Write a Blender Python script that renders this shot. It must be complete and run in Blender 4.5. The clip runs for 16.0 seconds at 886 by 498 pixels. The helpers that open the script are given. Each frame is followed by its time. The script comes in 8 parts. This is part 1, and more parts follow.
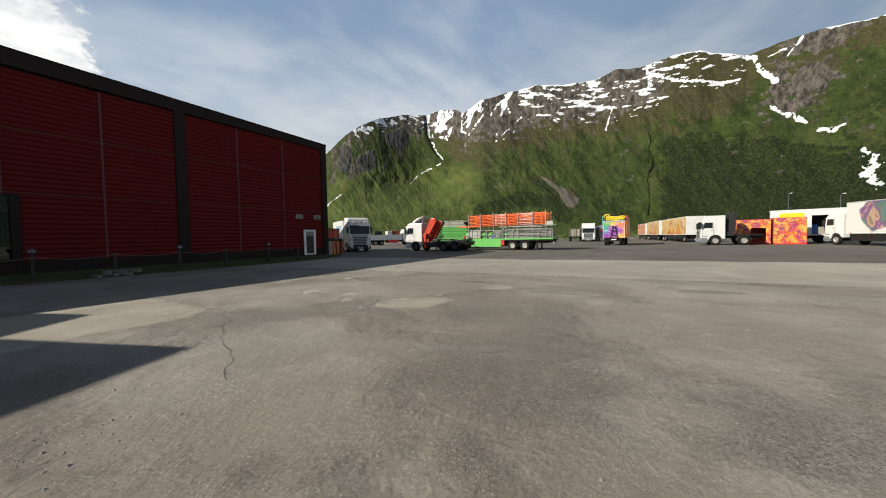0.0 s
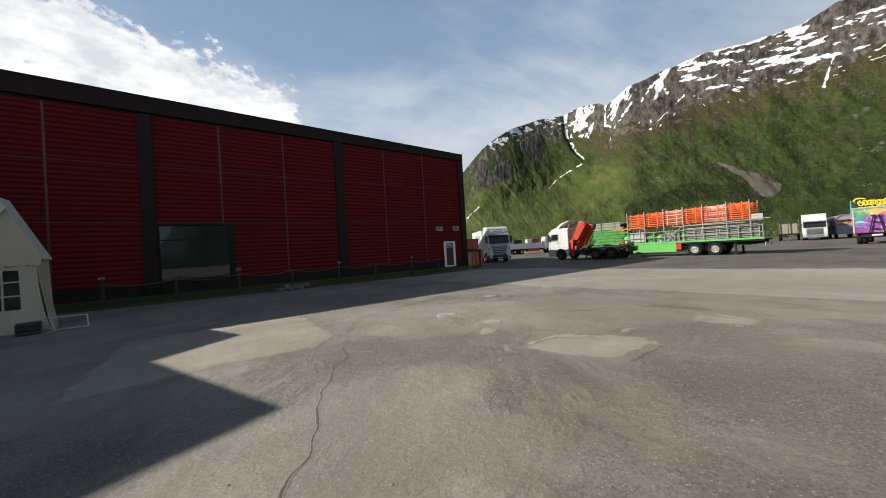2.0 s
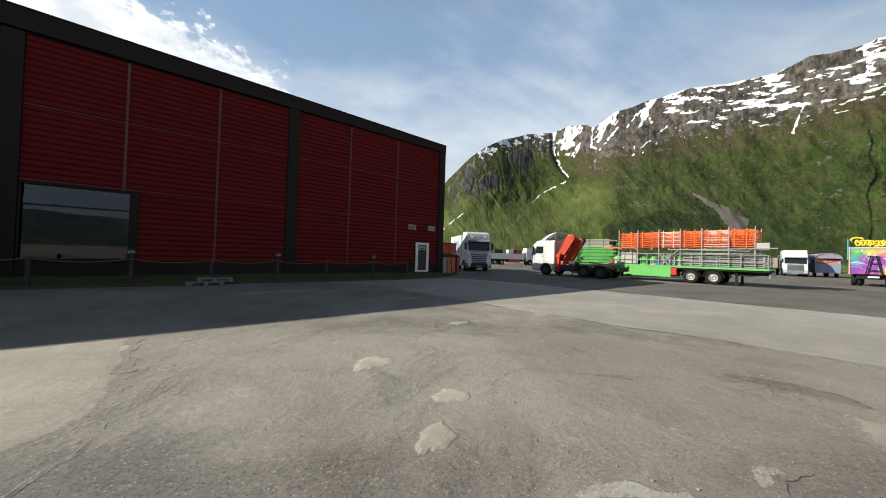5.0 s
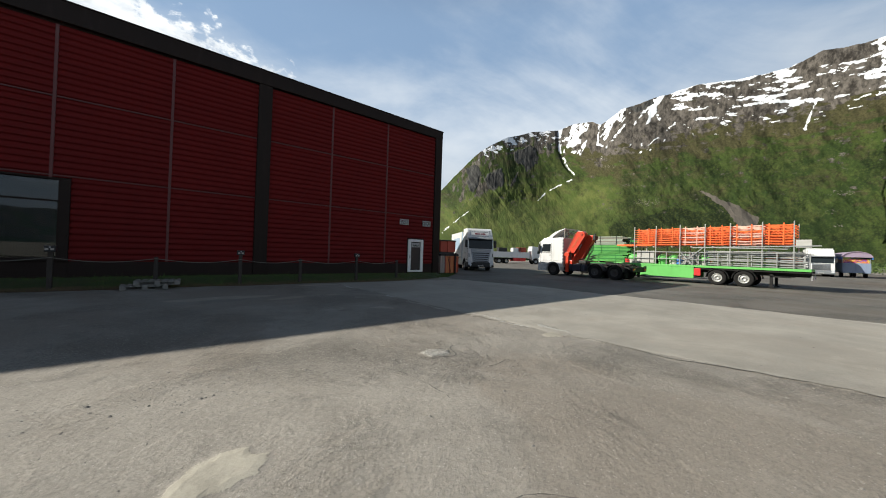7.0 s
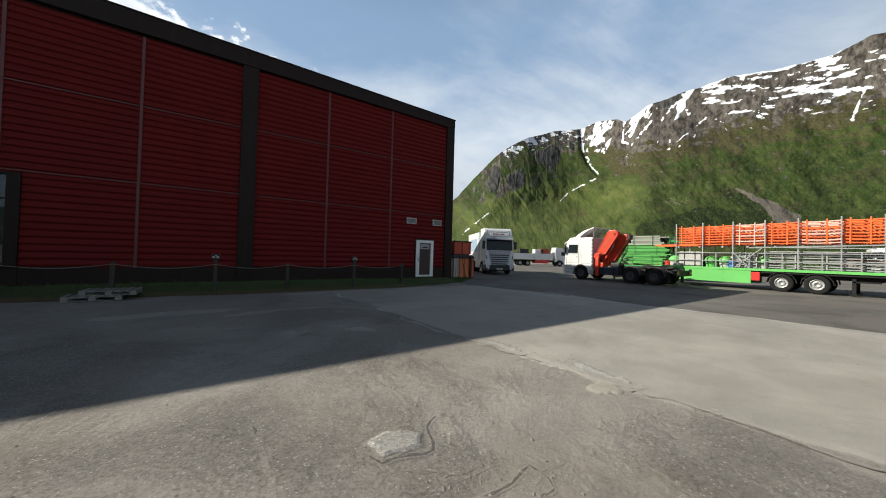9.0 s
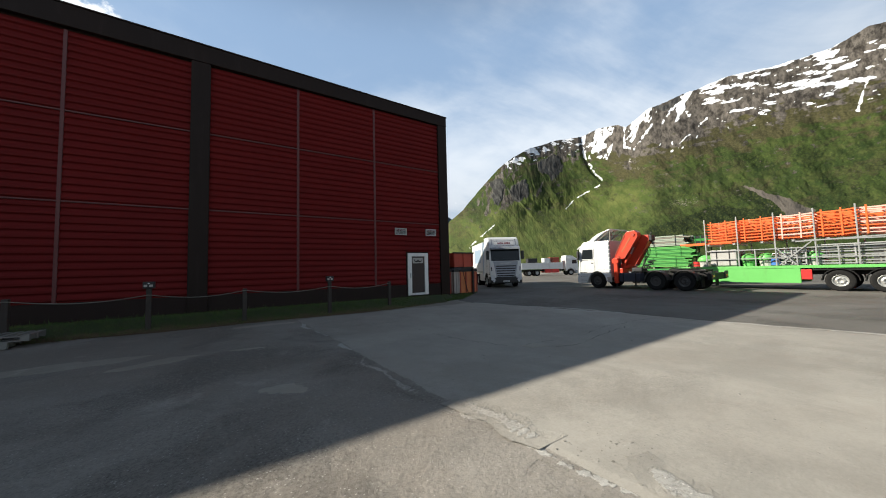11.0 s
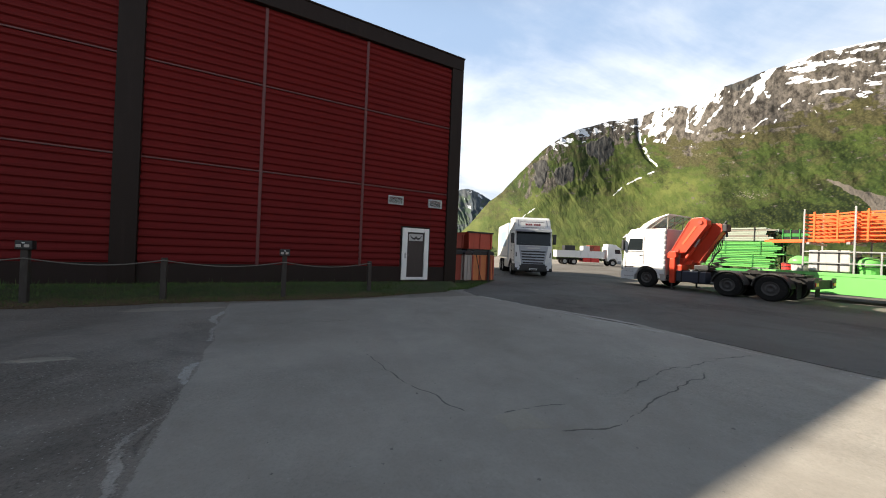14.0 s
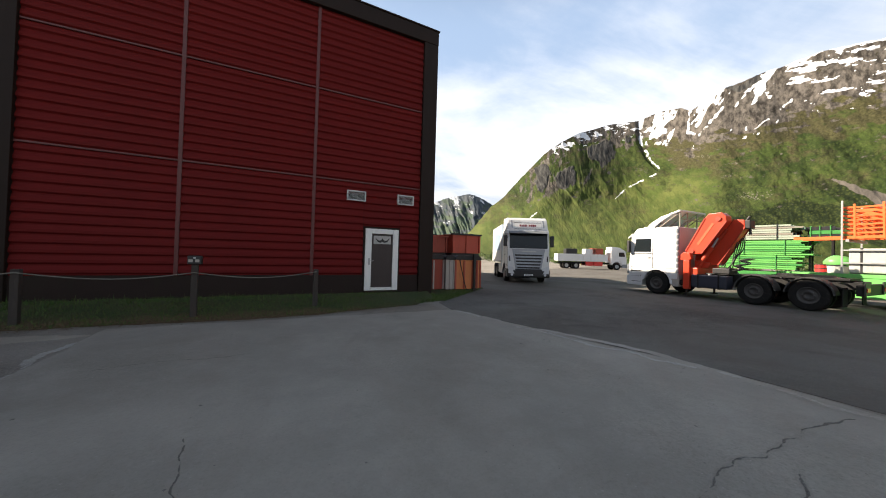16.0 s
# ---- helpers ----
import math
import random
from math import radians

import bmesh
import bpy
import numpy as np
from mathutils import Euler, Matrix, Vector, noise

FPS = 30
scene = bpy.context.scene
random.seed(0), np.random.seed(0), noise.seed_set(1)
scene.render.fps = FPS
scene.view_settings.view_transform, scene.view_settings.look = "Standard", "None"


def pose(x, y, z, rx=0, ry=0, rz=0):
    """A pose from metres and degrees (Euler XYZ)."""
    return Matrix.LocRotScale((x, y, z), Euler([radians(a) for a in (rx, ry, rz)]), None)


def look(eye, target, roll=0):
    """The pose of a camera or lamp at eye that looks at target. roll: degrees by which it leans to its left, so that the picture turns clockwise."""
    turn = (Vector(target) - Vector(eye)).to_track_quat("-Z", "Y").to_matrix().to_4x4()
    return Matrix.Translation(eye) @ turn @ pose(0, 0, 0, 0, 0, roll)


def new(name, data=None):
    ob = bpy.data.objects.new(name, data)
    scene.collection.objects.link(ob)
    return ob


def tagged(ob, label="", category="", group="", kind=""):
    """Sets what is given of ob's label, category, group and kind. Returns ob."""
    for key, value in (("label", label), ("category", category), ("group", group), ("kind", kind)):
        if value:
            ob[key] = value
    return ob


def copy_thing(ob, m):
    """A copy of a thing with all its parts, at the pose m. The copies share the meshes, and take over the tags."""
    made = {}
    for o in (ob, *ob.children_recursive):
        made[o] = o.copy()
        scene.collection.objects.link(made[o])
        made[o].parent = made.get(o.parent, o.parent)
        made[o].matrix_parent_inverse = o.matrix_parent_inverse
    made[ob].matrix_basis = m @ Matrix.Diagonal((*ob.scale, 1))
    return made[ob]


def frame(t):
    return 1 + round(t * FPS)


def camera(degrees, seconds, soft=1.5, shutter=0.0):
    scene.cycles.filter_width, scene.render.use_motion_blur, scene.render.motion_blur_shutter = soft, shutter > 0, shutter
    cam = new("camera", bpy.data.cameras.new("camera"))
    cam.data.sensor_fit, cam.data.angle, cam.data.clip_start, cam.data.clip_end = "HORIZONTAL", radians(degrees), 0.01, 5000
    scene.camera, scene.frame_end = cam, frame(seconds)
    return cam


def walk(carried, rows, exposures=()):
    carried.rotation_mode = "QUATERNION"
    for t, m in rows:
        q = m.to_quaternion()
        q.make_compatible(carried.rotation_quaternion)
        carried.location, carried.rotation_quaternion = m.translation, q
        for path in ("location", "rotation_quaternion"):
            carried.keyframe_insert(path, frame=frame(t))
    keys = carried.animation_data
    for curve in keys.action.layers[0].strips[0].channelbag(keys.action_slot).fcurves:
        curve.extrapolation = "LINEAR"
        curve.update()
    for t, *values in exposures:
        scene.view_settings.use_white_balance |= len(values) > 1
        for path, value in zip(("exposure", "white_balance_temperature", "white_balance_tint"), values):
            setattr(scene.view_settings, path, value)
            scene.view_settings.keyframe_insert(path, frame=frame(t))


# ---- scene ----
cam = camera(106.0, 16.0, 1.0)
EXPOSURE = [(0, 0.33, 6500, 8), (2, 0.39, 6400, 8), (3.5, 0.57, 6300, 7), (7, 0.55, 6300, 7), (11, 0.78, 6400, 8), (13, 1.20, 6700, 10), (16, 1.28, 7000, 13)]
PATH = [
    (0, (-19.917, -23.434, 1.552), (-18.195, -22.418, 1.48), -1.1),
    (0.5, (-19.537, -22.997, 1.536), (-17.916, -21.826, 1.508), 0.5),
    (1, (-19.09, -22.575, 1.546), (-17.642, -21.195, 1.512), -3.1),
    (1.5, (-18.688, -22.165, 1.553), (-17.434, -20.607, 1.56), -1.4),
    (2, (-18.252, -21.72, 1.567), (-17.075, -20.104, 1.582), -3.4),
    (2.5, (-17.816, -21.272, 1.54), (-16.667, -19.636, 1.605), -3.4),
    (3, (-17.392, -20.787, 1.51), (-16.169, -19.205, 1.569), -1.5),
    (3.5, (-16.977, -20.371, 1.545), (-15.776, -18.775, 1.643), -1.1),
    (4, (-16.521, -19.953, 1.57), (-15.308, -18.363, 1.62), 1.0),
    (4.5, (-16.11, -19.542, 1.557), (-14.795, -18.035, 1.59), 2.1),
    (4.7, (-15.93, -19.404, 1.531), (-14.654, -17.865, 1.56), 1.6),
    (6.8, (-13.815, -17.805, 1.501), (-12.548, -16.259, 1.565), 2.1),
    (7, (-13.646, -17.674, 1.525), (-12.399, -16.111, 1.552), 1.8),
    (7.5, (-13.184, -17.334, 1.52), (-12.064, -15.678, 1.517), 2.5),
    (8, (-12.752, -16.928, 1.551), (-11.606, -15.289, 1.54), 3.2),
    (8.2, (-12.572, -16.756, 1.574), (-11.416, -15.123, 1.595), 2.8),
    (10.3, (-10.581, -15.057, 1.526), (-9.444, -13.411, 1.559), -0.8),
    (10.5, (-10.4, -14.876, 1.509), (-9.22, -13.263, 1.572), -1.4),
    (11, (-9.933, -14.469, 1.518), (-8.824, -12.809, 1.641), -1.5),
    (11.5, (-9.473, -14.103, 1.53), (-8.412, -12.408, 1.548), 0.2),
    (12, (-8.973, -13.674, 1.569), (-7.861, -12.012, 1.601), 0.4),
    (12.5, (-8.474, -13.303, 1.573), (-7.466, -11.576, 1.596), 0.4),
    (13, (-7.973, -12.975, 1.594), (-6.93, -11.268, 1.611), 0.7),
    (13.5, (-7.507, -12.686, 1.516), (-6.538, -10.941, 1.644), 0.1),
    (14, (-7.015, -12.389, 1.578), (-6.089, -10.616, 1.579), 2.4),
    (14.5, (-6.564, -12.02, 1.64), (-5.623, -10.257, 1.714), 0.8),
    (15, (-6.095, -11.692, 1.654), (-5.264, -9.873, 1.666), 1.5),
    (15.5, (-5.601, -11.343, 1.613), (-4.635, -9.592, 1.646), 2.6),
    (16, (-5.1, -10.982, 1.564), (-4.19, -9.201, 1.598), 1.6),
]
walk(cam, [(t, look(eye, target, roll)) for t, eye, target, roll in PATH], EXPOSURE)

# ---------------- world, sun, exposure ----------------
SUN_WAY = Vector((-1.30, 1.11, 1.0)).normalized()          # towards the sun
SUN_EL = math.asin(SUN_WAY.z)
SUN_AZ = math.atan2(SUN_WAY.x, SUN_WAY.y)


class Nodes:
    """Short calls for a node tree."""

    def __init__(self, tree):
        self.t = tree
        tree.nodes.clear()

    def n(self, kind, **kw):
        nd = self.t.nodes.new(kind)
        for k, v in kw.items():
            if k == "ins":
                for name, val in v.items():
                    self.put(nd, name, val)
            elif k == "op":
                nd.operation = v
            elif k == "blend":
                nd.blend_type = v
            elif k == "dtype":
                nd.data_type = v
            elif k == "feature":
                nd.feature = v
            elif k == "attr":
                nd.attribute_name = v
        return nd

    def put(self, nd, name, val):
        if isinstance(val, bpy.types.NodeSocket):
            self.t.links.new(val, nd.inputs[name])
        else:
            nd.inputs[name].default_value = val

    def math(self, op, a, b=0.0, c=0.0, clamp=False):
        nd = self.n("ShaderNodeMath", op=op, ins={0: a, 1: b, 2: c})
        nd.use_clamp = clamp
        return nd.outputs[0]

    def vmath(self, op, a, b=(0, 0, 0)):
        nd = self.n("ShaderNodeVectorMath", op=op, ins={0: a, 1: b})
        return nd.outputs["Value" if op in ("DOT_PRODUCT", "LENGTH") else "Vector"]

    def noise(self, vec, scale, detail=4.0, rough=0.55, dist=0.0):
        nd = self.n("ShaderNodeTexNoise", ins={"Vector": vec, "Scale": scale, "Detail": detail, "Roughness": rough, "Distortion": dist})
        return nd.outputs["Fac"]

    def voro(self, vec, scale, feature="F1", out="Distance", rand=1.0):
        nd = self.n("ShaderNodeTexVoronoi", feature=feature, ins={"Vector": vec, "Scale": scale, "Randomness": rand})
        return nd.outputs[out]

    def scaled(self, vec, s, loc=(0, 0, 0), rot=(0, 0, 0)):
        return self.n("ShaderNodeMapping", ins={"Vector": vec, "Scale": s, "Location": loc, "Rotation": rot}).outputs[0]

    def step(self, v, a, b, to0=0.0, to1=1.0):
        nd = self.n("ShaderNodeMapRange", ins={0: v, 1: a, 2: b, 3: to0, 4: to1})
        nd.interpolation_type = "SMOOTHSTEP"
        return nd.outputs[0]

    def mix(self, f, a, b, blend="MIX"):
        nd = self.n("ShaderNodeMix", dtype="RGBA", blend=blend)
        nd.clamp_factor = True
        self.put(nd, 0, f)
        for sock, val in ((6, a), (7, b)):
            if isinstance(val, bpy.types.NodeSocket):
                self.t.links.new(val, nd.inputs[sock])
            else:
                nd.inputs[sock].default_value = (*val, 1) if len(val) == 3 else val
        return nd.outputs[2]

    def ramp(self, f, stops, mode="LINEAR"):
        nd = self.n("ShaderNodeValToRGB", ins={0: f})
        r = nd.color_ramp
        r.interpolation = mode
        while len(r.elements) < len(stops):
            r.elements.new(0.5)
        for e, (p, c) in zip(r.elements, stops):
            e.position, e.color = p, (*c, 1)
        return nd.outputs[0]

    def bump(self, h, strength, distance):
        return self.n("ShaderNodeBump", ins={"Strength": strength, "Distance": distance, "Height": h}).outputs[0]


world = bpy.data.worlds.new("world")
scene.world = world
world.use_nodes = True
W = Nodes(world.node_tree)
sky = W.n("ShaderNodeTexSky")
sky.sky_type = "NISHITA"
sky.sun_disc = False
sky.sun_elevation, sky.sun_rotation = SUN_EL, SUN_AZ % (2 * math.pi)
sky.air_density, sky.dust_density, sky.ozone_density = 1.0, 0.4, 1.5
way = W.n("ShaderNodeTexCoord").outputs["Generated"]
sep = W.n("ShaderNodeSeparateXYZ", ins={0: way})
up = W.math("MAXIMUM", sep.outputs[2], 0.03)
flat = W.n("ShaderNodeCombineXYZ", ins={0: W.math("DIVIDE", sep.outputs[0], W.math("ADD", up, 0.12)), 1: W.math("DIVIDE", sep.outputs[1], W.math("ADD", up, 0.12)), 2: 0.0}).outputs[0]
# thin streaked cirrus over the whole sky
streak = W.noise(W.scaled(flat, (0.5, 0.9, 1), rot=(0, 0, 0.6)), 0.9, 8, 0.58, 0.6)
wisps = W.noise(W.scaled(flat, (1, 1, 1), (3.1, 1.7, 0)), 2.4, 7, 0.55, 0.3)
low = W.math("ADD", W.step(sep.outputs[2], 0.75, 0.12, -0.6, 1.0), W.step(sep.outputs[2], 0.04, 0.30, -0.75, 0.0))
cirrus = W.math("MULTIPLY", W.step(W.math("ADD", W.math("ADD", W.math("MULTIPLY", streak, 0.75), W.math("MULTIPLY", wisps, 0.25)), W.math("MULTIPLY", low, 0.16)), 0.40, 0.70), 0.90)
# a bank of cumulus low towards the north, its upper edge falling to the east
bearing = W.math("MULTIPLY", W.math("ARCTAN2", sep.outputs[0], sep.outputs[1]), 57.3)
height = W.math("MULTIPLY", W.math("ARCSINE", sep.outputs[2]), 57.3)
inside = W.math("SUBTRACT", W.math("SUBTRACT", 27.0, W.math("MULTIPLY", bearing, 0.25)), height)
puff = W.noise(W.scaled(way, (1, 1, 1.6), (0.3, 0.1, 0.7)), 9.5, 10, 0.66, 0.3)
puff = W.math("ADD", W.math("MULTIPLY", puff, 0.68), W.math("MULTIPLY", W.noise(W.scaled(way, (1, 1, 1.5), (1.3, 0.6, 0.2)), 26.0, 6, 0.6), 0.32))
bank = W.math("ADD", puff, W.step(inside, -8.0, 5.0, -0.20, 0.16))
bank = W.math("SUBTRACT", bank, W.step(W.math("ABSOLUTE", W.math("ADD", bearing, 12.0)), 22.0, 36.0, 0.0, 0.34))
cumulus = W.step(bank, 0.49, 0.57)
shade = W.noise(W.scaled(way, (1, 1, 2), (0.9, 0.4, 0.2)), 9.0, 6, 0.6)
deep = W.mix(W.step(sep.outputs[2], 0.12, 0.80), (4.7, 6.5, 9.0), (4.0, 5.7, 8.4))
blue = W.mix(0.72, sky.outputs[0], deep)
c1 = W.mix(cirrus, blue, (9.4, 9.9, 10.6))
white = W.mix(W.step(shade, 0.35, 0.62), (10.0, 10.3, 10.8), (15.0, 14.9, 14.7))
c2 = W.mix(cumulus, c1, white)
# dimmed away from the sun and at the horizon; overhead to deepen shade
toward = W.vmath("DOT_PRODUCT", way, tuple(SUN_WAY))
fall = W.math("MULTIPLY", W.step(toward, -0.80, -0.05, 0.74, 1.02), W.math("MULTIPLY", W.step(sep.outputs[2], 0.55, 0.85, 1.0, 0.20), W.step(sep.outputs[2], 0.0, 0.36, 0.72, 1.0)))
c2 = W.mix(1.0, c2, W.n("ShaderNodeCombineXYZ", ins={0: fall, 1: fall, 2: fall}).outputs[0], "MULTIPLY")
back = W.n("ShaderNodeBackground", ins={0: c2, 1: 0.055})
W.t.links.new(back.outputs[0], W.n("ShaderNodeOutputWorld").inputs[0])

sun = new("sun", bpy.data.lights.new("sun", "SUN"))
sun.data.energy, sun.data.angle, sun.data.color = 5.0, radians(0.42), (1.0, 0.92, 0.79)
sun.matrix_world = look((0, 0, 60), Vector((0, 0, 60)) - SUN_WAY)

# ---------------- materials ----------------
def material(name):
    m = bpy.data.materials.new(name)
    m.use_nodes = True
    return m, Nodes(m.node_tree)


def finish(N, color, rough=0.6, metal=0.0, normal=None, **more):
    b = N.n("ShaderNodeBsdfPrincipled")
    N.put(b, "Base Color", color if isinstance(color, bpy.types.NodeSocket) else (*color, 1))
    N.put(b, "Roughness", rough)
    N.put(b, "Metallic", metal)
    if normal is not None:
        N.put(b, "Normal", normal)
    for k, v in more.items():
        N.put(b, k.replace("_", " "), v)
    N.t.links.new(b.outputs[0], N.n("ShaderNodeOutputMaterial").inputs[0])
    return b


def coords(N):
    return N.n("ShaderNodeTexCoord").outputs["Object"]


def painted(name, base, rough=0.45, var=0.18, scale=1.3, dirt=(0.10, 0.085, 0.065), dirt_amount=0.25, bump=0.05, metal=0.0, streaks=True, spec=0.5):
    """Paint or plastic with faded patches, grime in streaks and a fine grain."""
    m, N = material(name)
    c = coords(N)
    big = N.noise(c, scale, 5, 0.6)
    fine = N.noise(c, scale * 22, 3, 0.6)
    rnd = N.n("ShaderNodeObjectInfo").outputs["Random"]
    dark = tuple(v * (1 - var) for v in base)
    light = tuple(min(1, v * (1 + var * 0.6)) for v in base)
    col = N.mix(N.math("ADD", N.math("MULTIPLY", big, 0.75), N.math("MULTIPLY", fine, 0.25)), dark, light)
    col = N.mix(N.math("MULTIPLY", rnd, 0.12), col, dark)
    grime = N.noise(N.scaled(c, (1, 1, 0.18) if streaks else (1, 1, 1), (7, 3, 1)), scale * 4, 6, 0.65)
    col = N.mix(N.math("MULTIPLY", N.step(grime, 0.50, 0.78), dirt_amount), col, dirt)
    r = N.math("ADD", rough - 0.08, N.math("MULTIPLY", big, 0.16))
    finish(N, col, r, metal, N.bump(fine, bump, 0.01), Specular_IOR_Level=spec)
    return m


def glass_dark(name, tint=(0.012, 0.016, 0.018), rough=0.04):
    m, N = material(name)
    c = coords(N)
    finish(N, N.mix(N.noise(c, 2.0), tint, tuple(v * 1.6 for v in tint)), N.math("ADD", rough, N.math("MULTIPLY", N.noise(c, 9.0), 0.05)), 0.0, IOR=1.52, Specular_IOR_Level=0.22)
    return m


def window_glass(name):
    """Clear pane: partly mirrors the sky, else lets through."""
    m, N = material(name)
    c = coords(N)
    gl = N.n("ShaderNodeBsdfGlossy", ins={"Color": (0.95, 0.97, 1.0, 1), "Roughness": 0.012})
    tr = N.n("ShaderNodeBsdfTransparent", ins={"Color": (0.34, 0.40, 0.38, 1)})
    fr = N.n("ShaderNodeFresnel", ins={"IOR": 1.45, "Normal": N.bump(N.noise(c, 1.2, 2), 0.05, 0.02)}).outputs[0]
    mx = N.n("ShaderNodeMixShader", ins={0: N.math("ADD", fr, 0.03, clamp=True), 1: tr.outputs[0], 2: gl.outputs[0]})
    N.t.links.new(mx.outputs[0], N.n("ShaderNodeOutputMaterial").inputs[0])
    return m


def paving_look(N, c, tone, warm, gravel, cracks=0.0):
    """Colour and height of a worn paved surface: bleached and stained fields, gritty zones, specks."""
    grain = 0.35 if gravel < 0.05 else 1.0
    calm = 0.45 if gravel < 0.035 else 1.0
    wide = N.step(N.noise(c, 0.11, 6, 0.60, 0.5), 0.32, 0.68)
    mid = N.step(N.noise(c, 0.9, 8, 0.70), 0.33, 0.67)
    a = tuple(t * w for t, w in zip((tone * 0.76,) * 3, warm))
    b = tuple(t * w for t, w in zip((tone * 1.20,) * 3, warm))
    col = N.mix(N.math("ADD", N.math("MULTIPLY", wide, 0.55), N.math("MULTIPLY", mid, 0.45)), a, b)
    # brown dirt drifted in long fields
    brown = N.noise(N.scaled(c, (1.0, 0.55, 1), (3, 41, 0), (0, 0, 0.7)), 0.30, 7, 0.66, 0.7)
    col = N.mix(N.math("MULTIPLY", N.step(brown, 0.42, 0.62), 0.60 * calm), col, (tone * 0.80, tone * 0.68, tone * 0.56))
    # dark oily stains with ragged rims
    stain = N.noise(N.scaled(c, (1, 1, 1), (13, 5, 0)), 0.55, 8, 0.70, 0.9)
    col = N.mix(N.math("MULTIPLY", N.step(stain, 0.54, 0.68), 0.38 * calm), col, tuple(v * 0.52 for v in a))
    # pale scuffs
    scuff = N.noise(N.scaled(c, (1, 1, 1), (31, 17, 0)), 0.8, 8, 0.74)
    col = N.mix(N.math("MULTIPLY", N.step(scuff, 0.57, 0.70), 0.40 * calm), col, tuple(v * 1.22 for v in b))
    # zones where the fine stuff is worn out and the stones show
    zone = N.step(N.noise(N.scaled(c, (1, 1, 1), (7, 23, 0)), 0.26, 6, 0.62, 0.4), 0.47, 0.62)
    fine = N.noise(c, 34, 8, 0.82)
    grit = N.noise(N.scaled(c, (1, 1, 1), (2, 8, 0)), 11, 7, 0.78)
    col = N.mix(N.math("MULTIPLY", N.step(fine, 0.54, 0.40), N.math("ADD", 0.28 * grain, N.math("MULTIPLY", zone, 0.38 * grain))), col, tuple(v * 0.40 for v in a))
    col = N.mix(N.math("MULTIPLY", N.step(grit, 0.55, 0.42), N.math("ADD", 0.06 * grain, N.math("MULTIPLY", zone, 0.22 * grain))), col, tuple(v * 0.55 for v in a))
    stones = N.voro(c, 44, "F1")
    pick = N.n("ShaderNodeSeparateXYZ", ins={0: N.voro(c, 44, "F1", "Color")}).outputs[0]
    light = N.math("MULTIPLY", N.step(pick, 1 - gravel, 1.0 - gravel * 0.5), N.step(stones, 0.42, 0.2))
    col = N.mix(N.math("MULTIPLY", light, N.math("ADD", 0.36 * grain, N.math("MULTIPLY", zone, 0.50 * grain))), col, (tone * 1.9, tone * 1.8, tone * 1.65))
    dark = N.math("MULTIPLY", N.step(pick, 0.16, 0.10), N.step(stones, 0.50, 0.25))
    col = N.mix(N.math("MULTIPLY", dark, N.math("ADD", 0.25 * grain, N.math("MULTIPLY", zone, 0.35 * grain))), col, tuple(v * 0.40 for v in a))
    h = N.math("ADD", N.math("MULTIPLY", fine, N.math("ADD", 0.22, N.math("MULTIPLY", zone, 0.9))), N.math("ADD", N.math("MULTIPLY", grit, N.math("ADD", 0.15, N.math("MULTIPLY", zone, 1.4))), N.math("MULTIPLY", mid, 0.6)))
    if cracks:
        warp = N.vmath("ADD", c, N.n("ShaderNodeCombineXYZ", ins={0: N.math("MULTIPLY", N.noise(c, 1.5, 5), 0.9), 1: N.math("MULTIPLY", N.noise(N.scaled(c, (1, 1, 1), (9, 9, 9)), 1.5, 5), 0.9)}).outputs[0])
        edge = N.voro(warp, 0.23, "DISTANCE_TO_EDGE")
        mask = N.math("MULTIPLY", N.step(edge, 0.006, 0.001), N.step(N.noise(c, 0.3, 3), 0.60 - cracks, 0.68 - cracks))
        col = N.mix(N.math("MULTIPLY", mask, 0.7), col, tuple(v * 0.35 for v in a))
        h = N.math("SUBTRACT", h, mask)
    return col, h, mid


def asphalt(name, tone, warm, cracks, gravel):
    m, N = material(name)
    col, h, mid = paving_look(N, coords(N), tone, warm, gravel, cracks)
    finish(N, col, N.math("ADD", 0.80, N.math("MULTIPLY", mid, 0.18)), 0.0, N.bump(h, 0.85, 0.026), Specular_IOR_Level=0.22)
    return m


def feathered(name, over, under, relief=0.6):
    """One paving wearing out into another: the attribute 'hold' falls to 0 at the rim."""
    m, N = material(name)
    c = coords(N)
    ca, ha, mid = paving_look(N, c, *over)
    cb, hb, _ = paving_look(N, c, *under)
    hold = N.n("ShaderNodeAttribute", attr="hold").outputs["Fac"]
    ragged = N.math("ADD", N.math("MULTIPLY", N.noise(c, 3.2, 8, 0.75), 0.75), N.math("MULTIPLY", N.noise(c, 17, 5, 0.75), 0.35))
    f = N.step(N.math("ADD", hold, N.math("MULTIPLY", N.math("SUBTRACT", ragged, 0.55), 1.5)), 0.36, 0.50)
    col = N.mix(f, cb, ca)
    h = N.math("ADD", N.math("MULTIPLY", f, 0.5), N.math("ADD", N.math("MULTIPLY", hb, 0.6), N.math("MULTIPLY", ha, 0.4)))
    finish(N, col, N.math("ADD", 0.80, N.math("MULTIPLY", mid, 0.18)), 0.0, N.bump(h, relief, 0.026), Specular_IOR_Level=0.22)
    return m


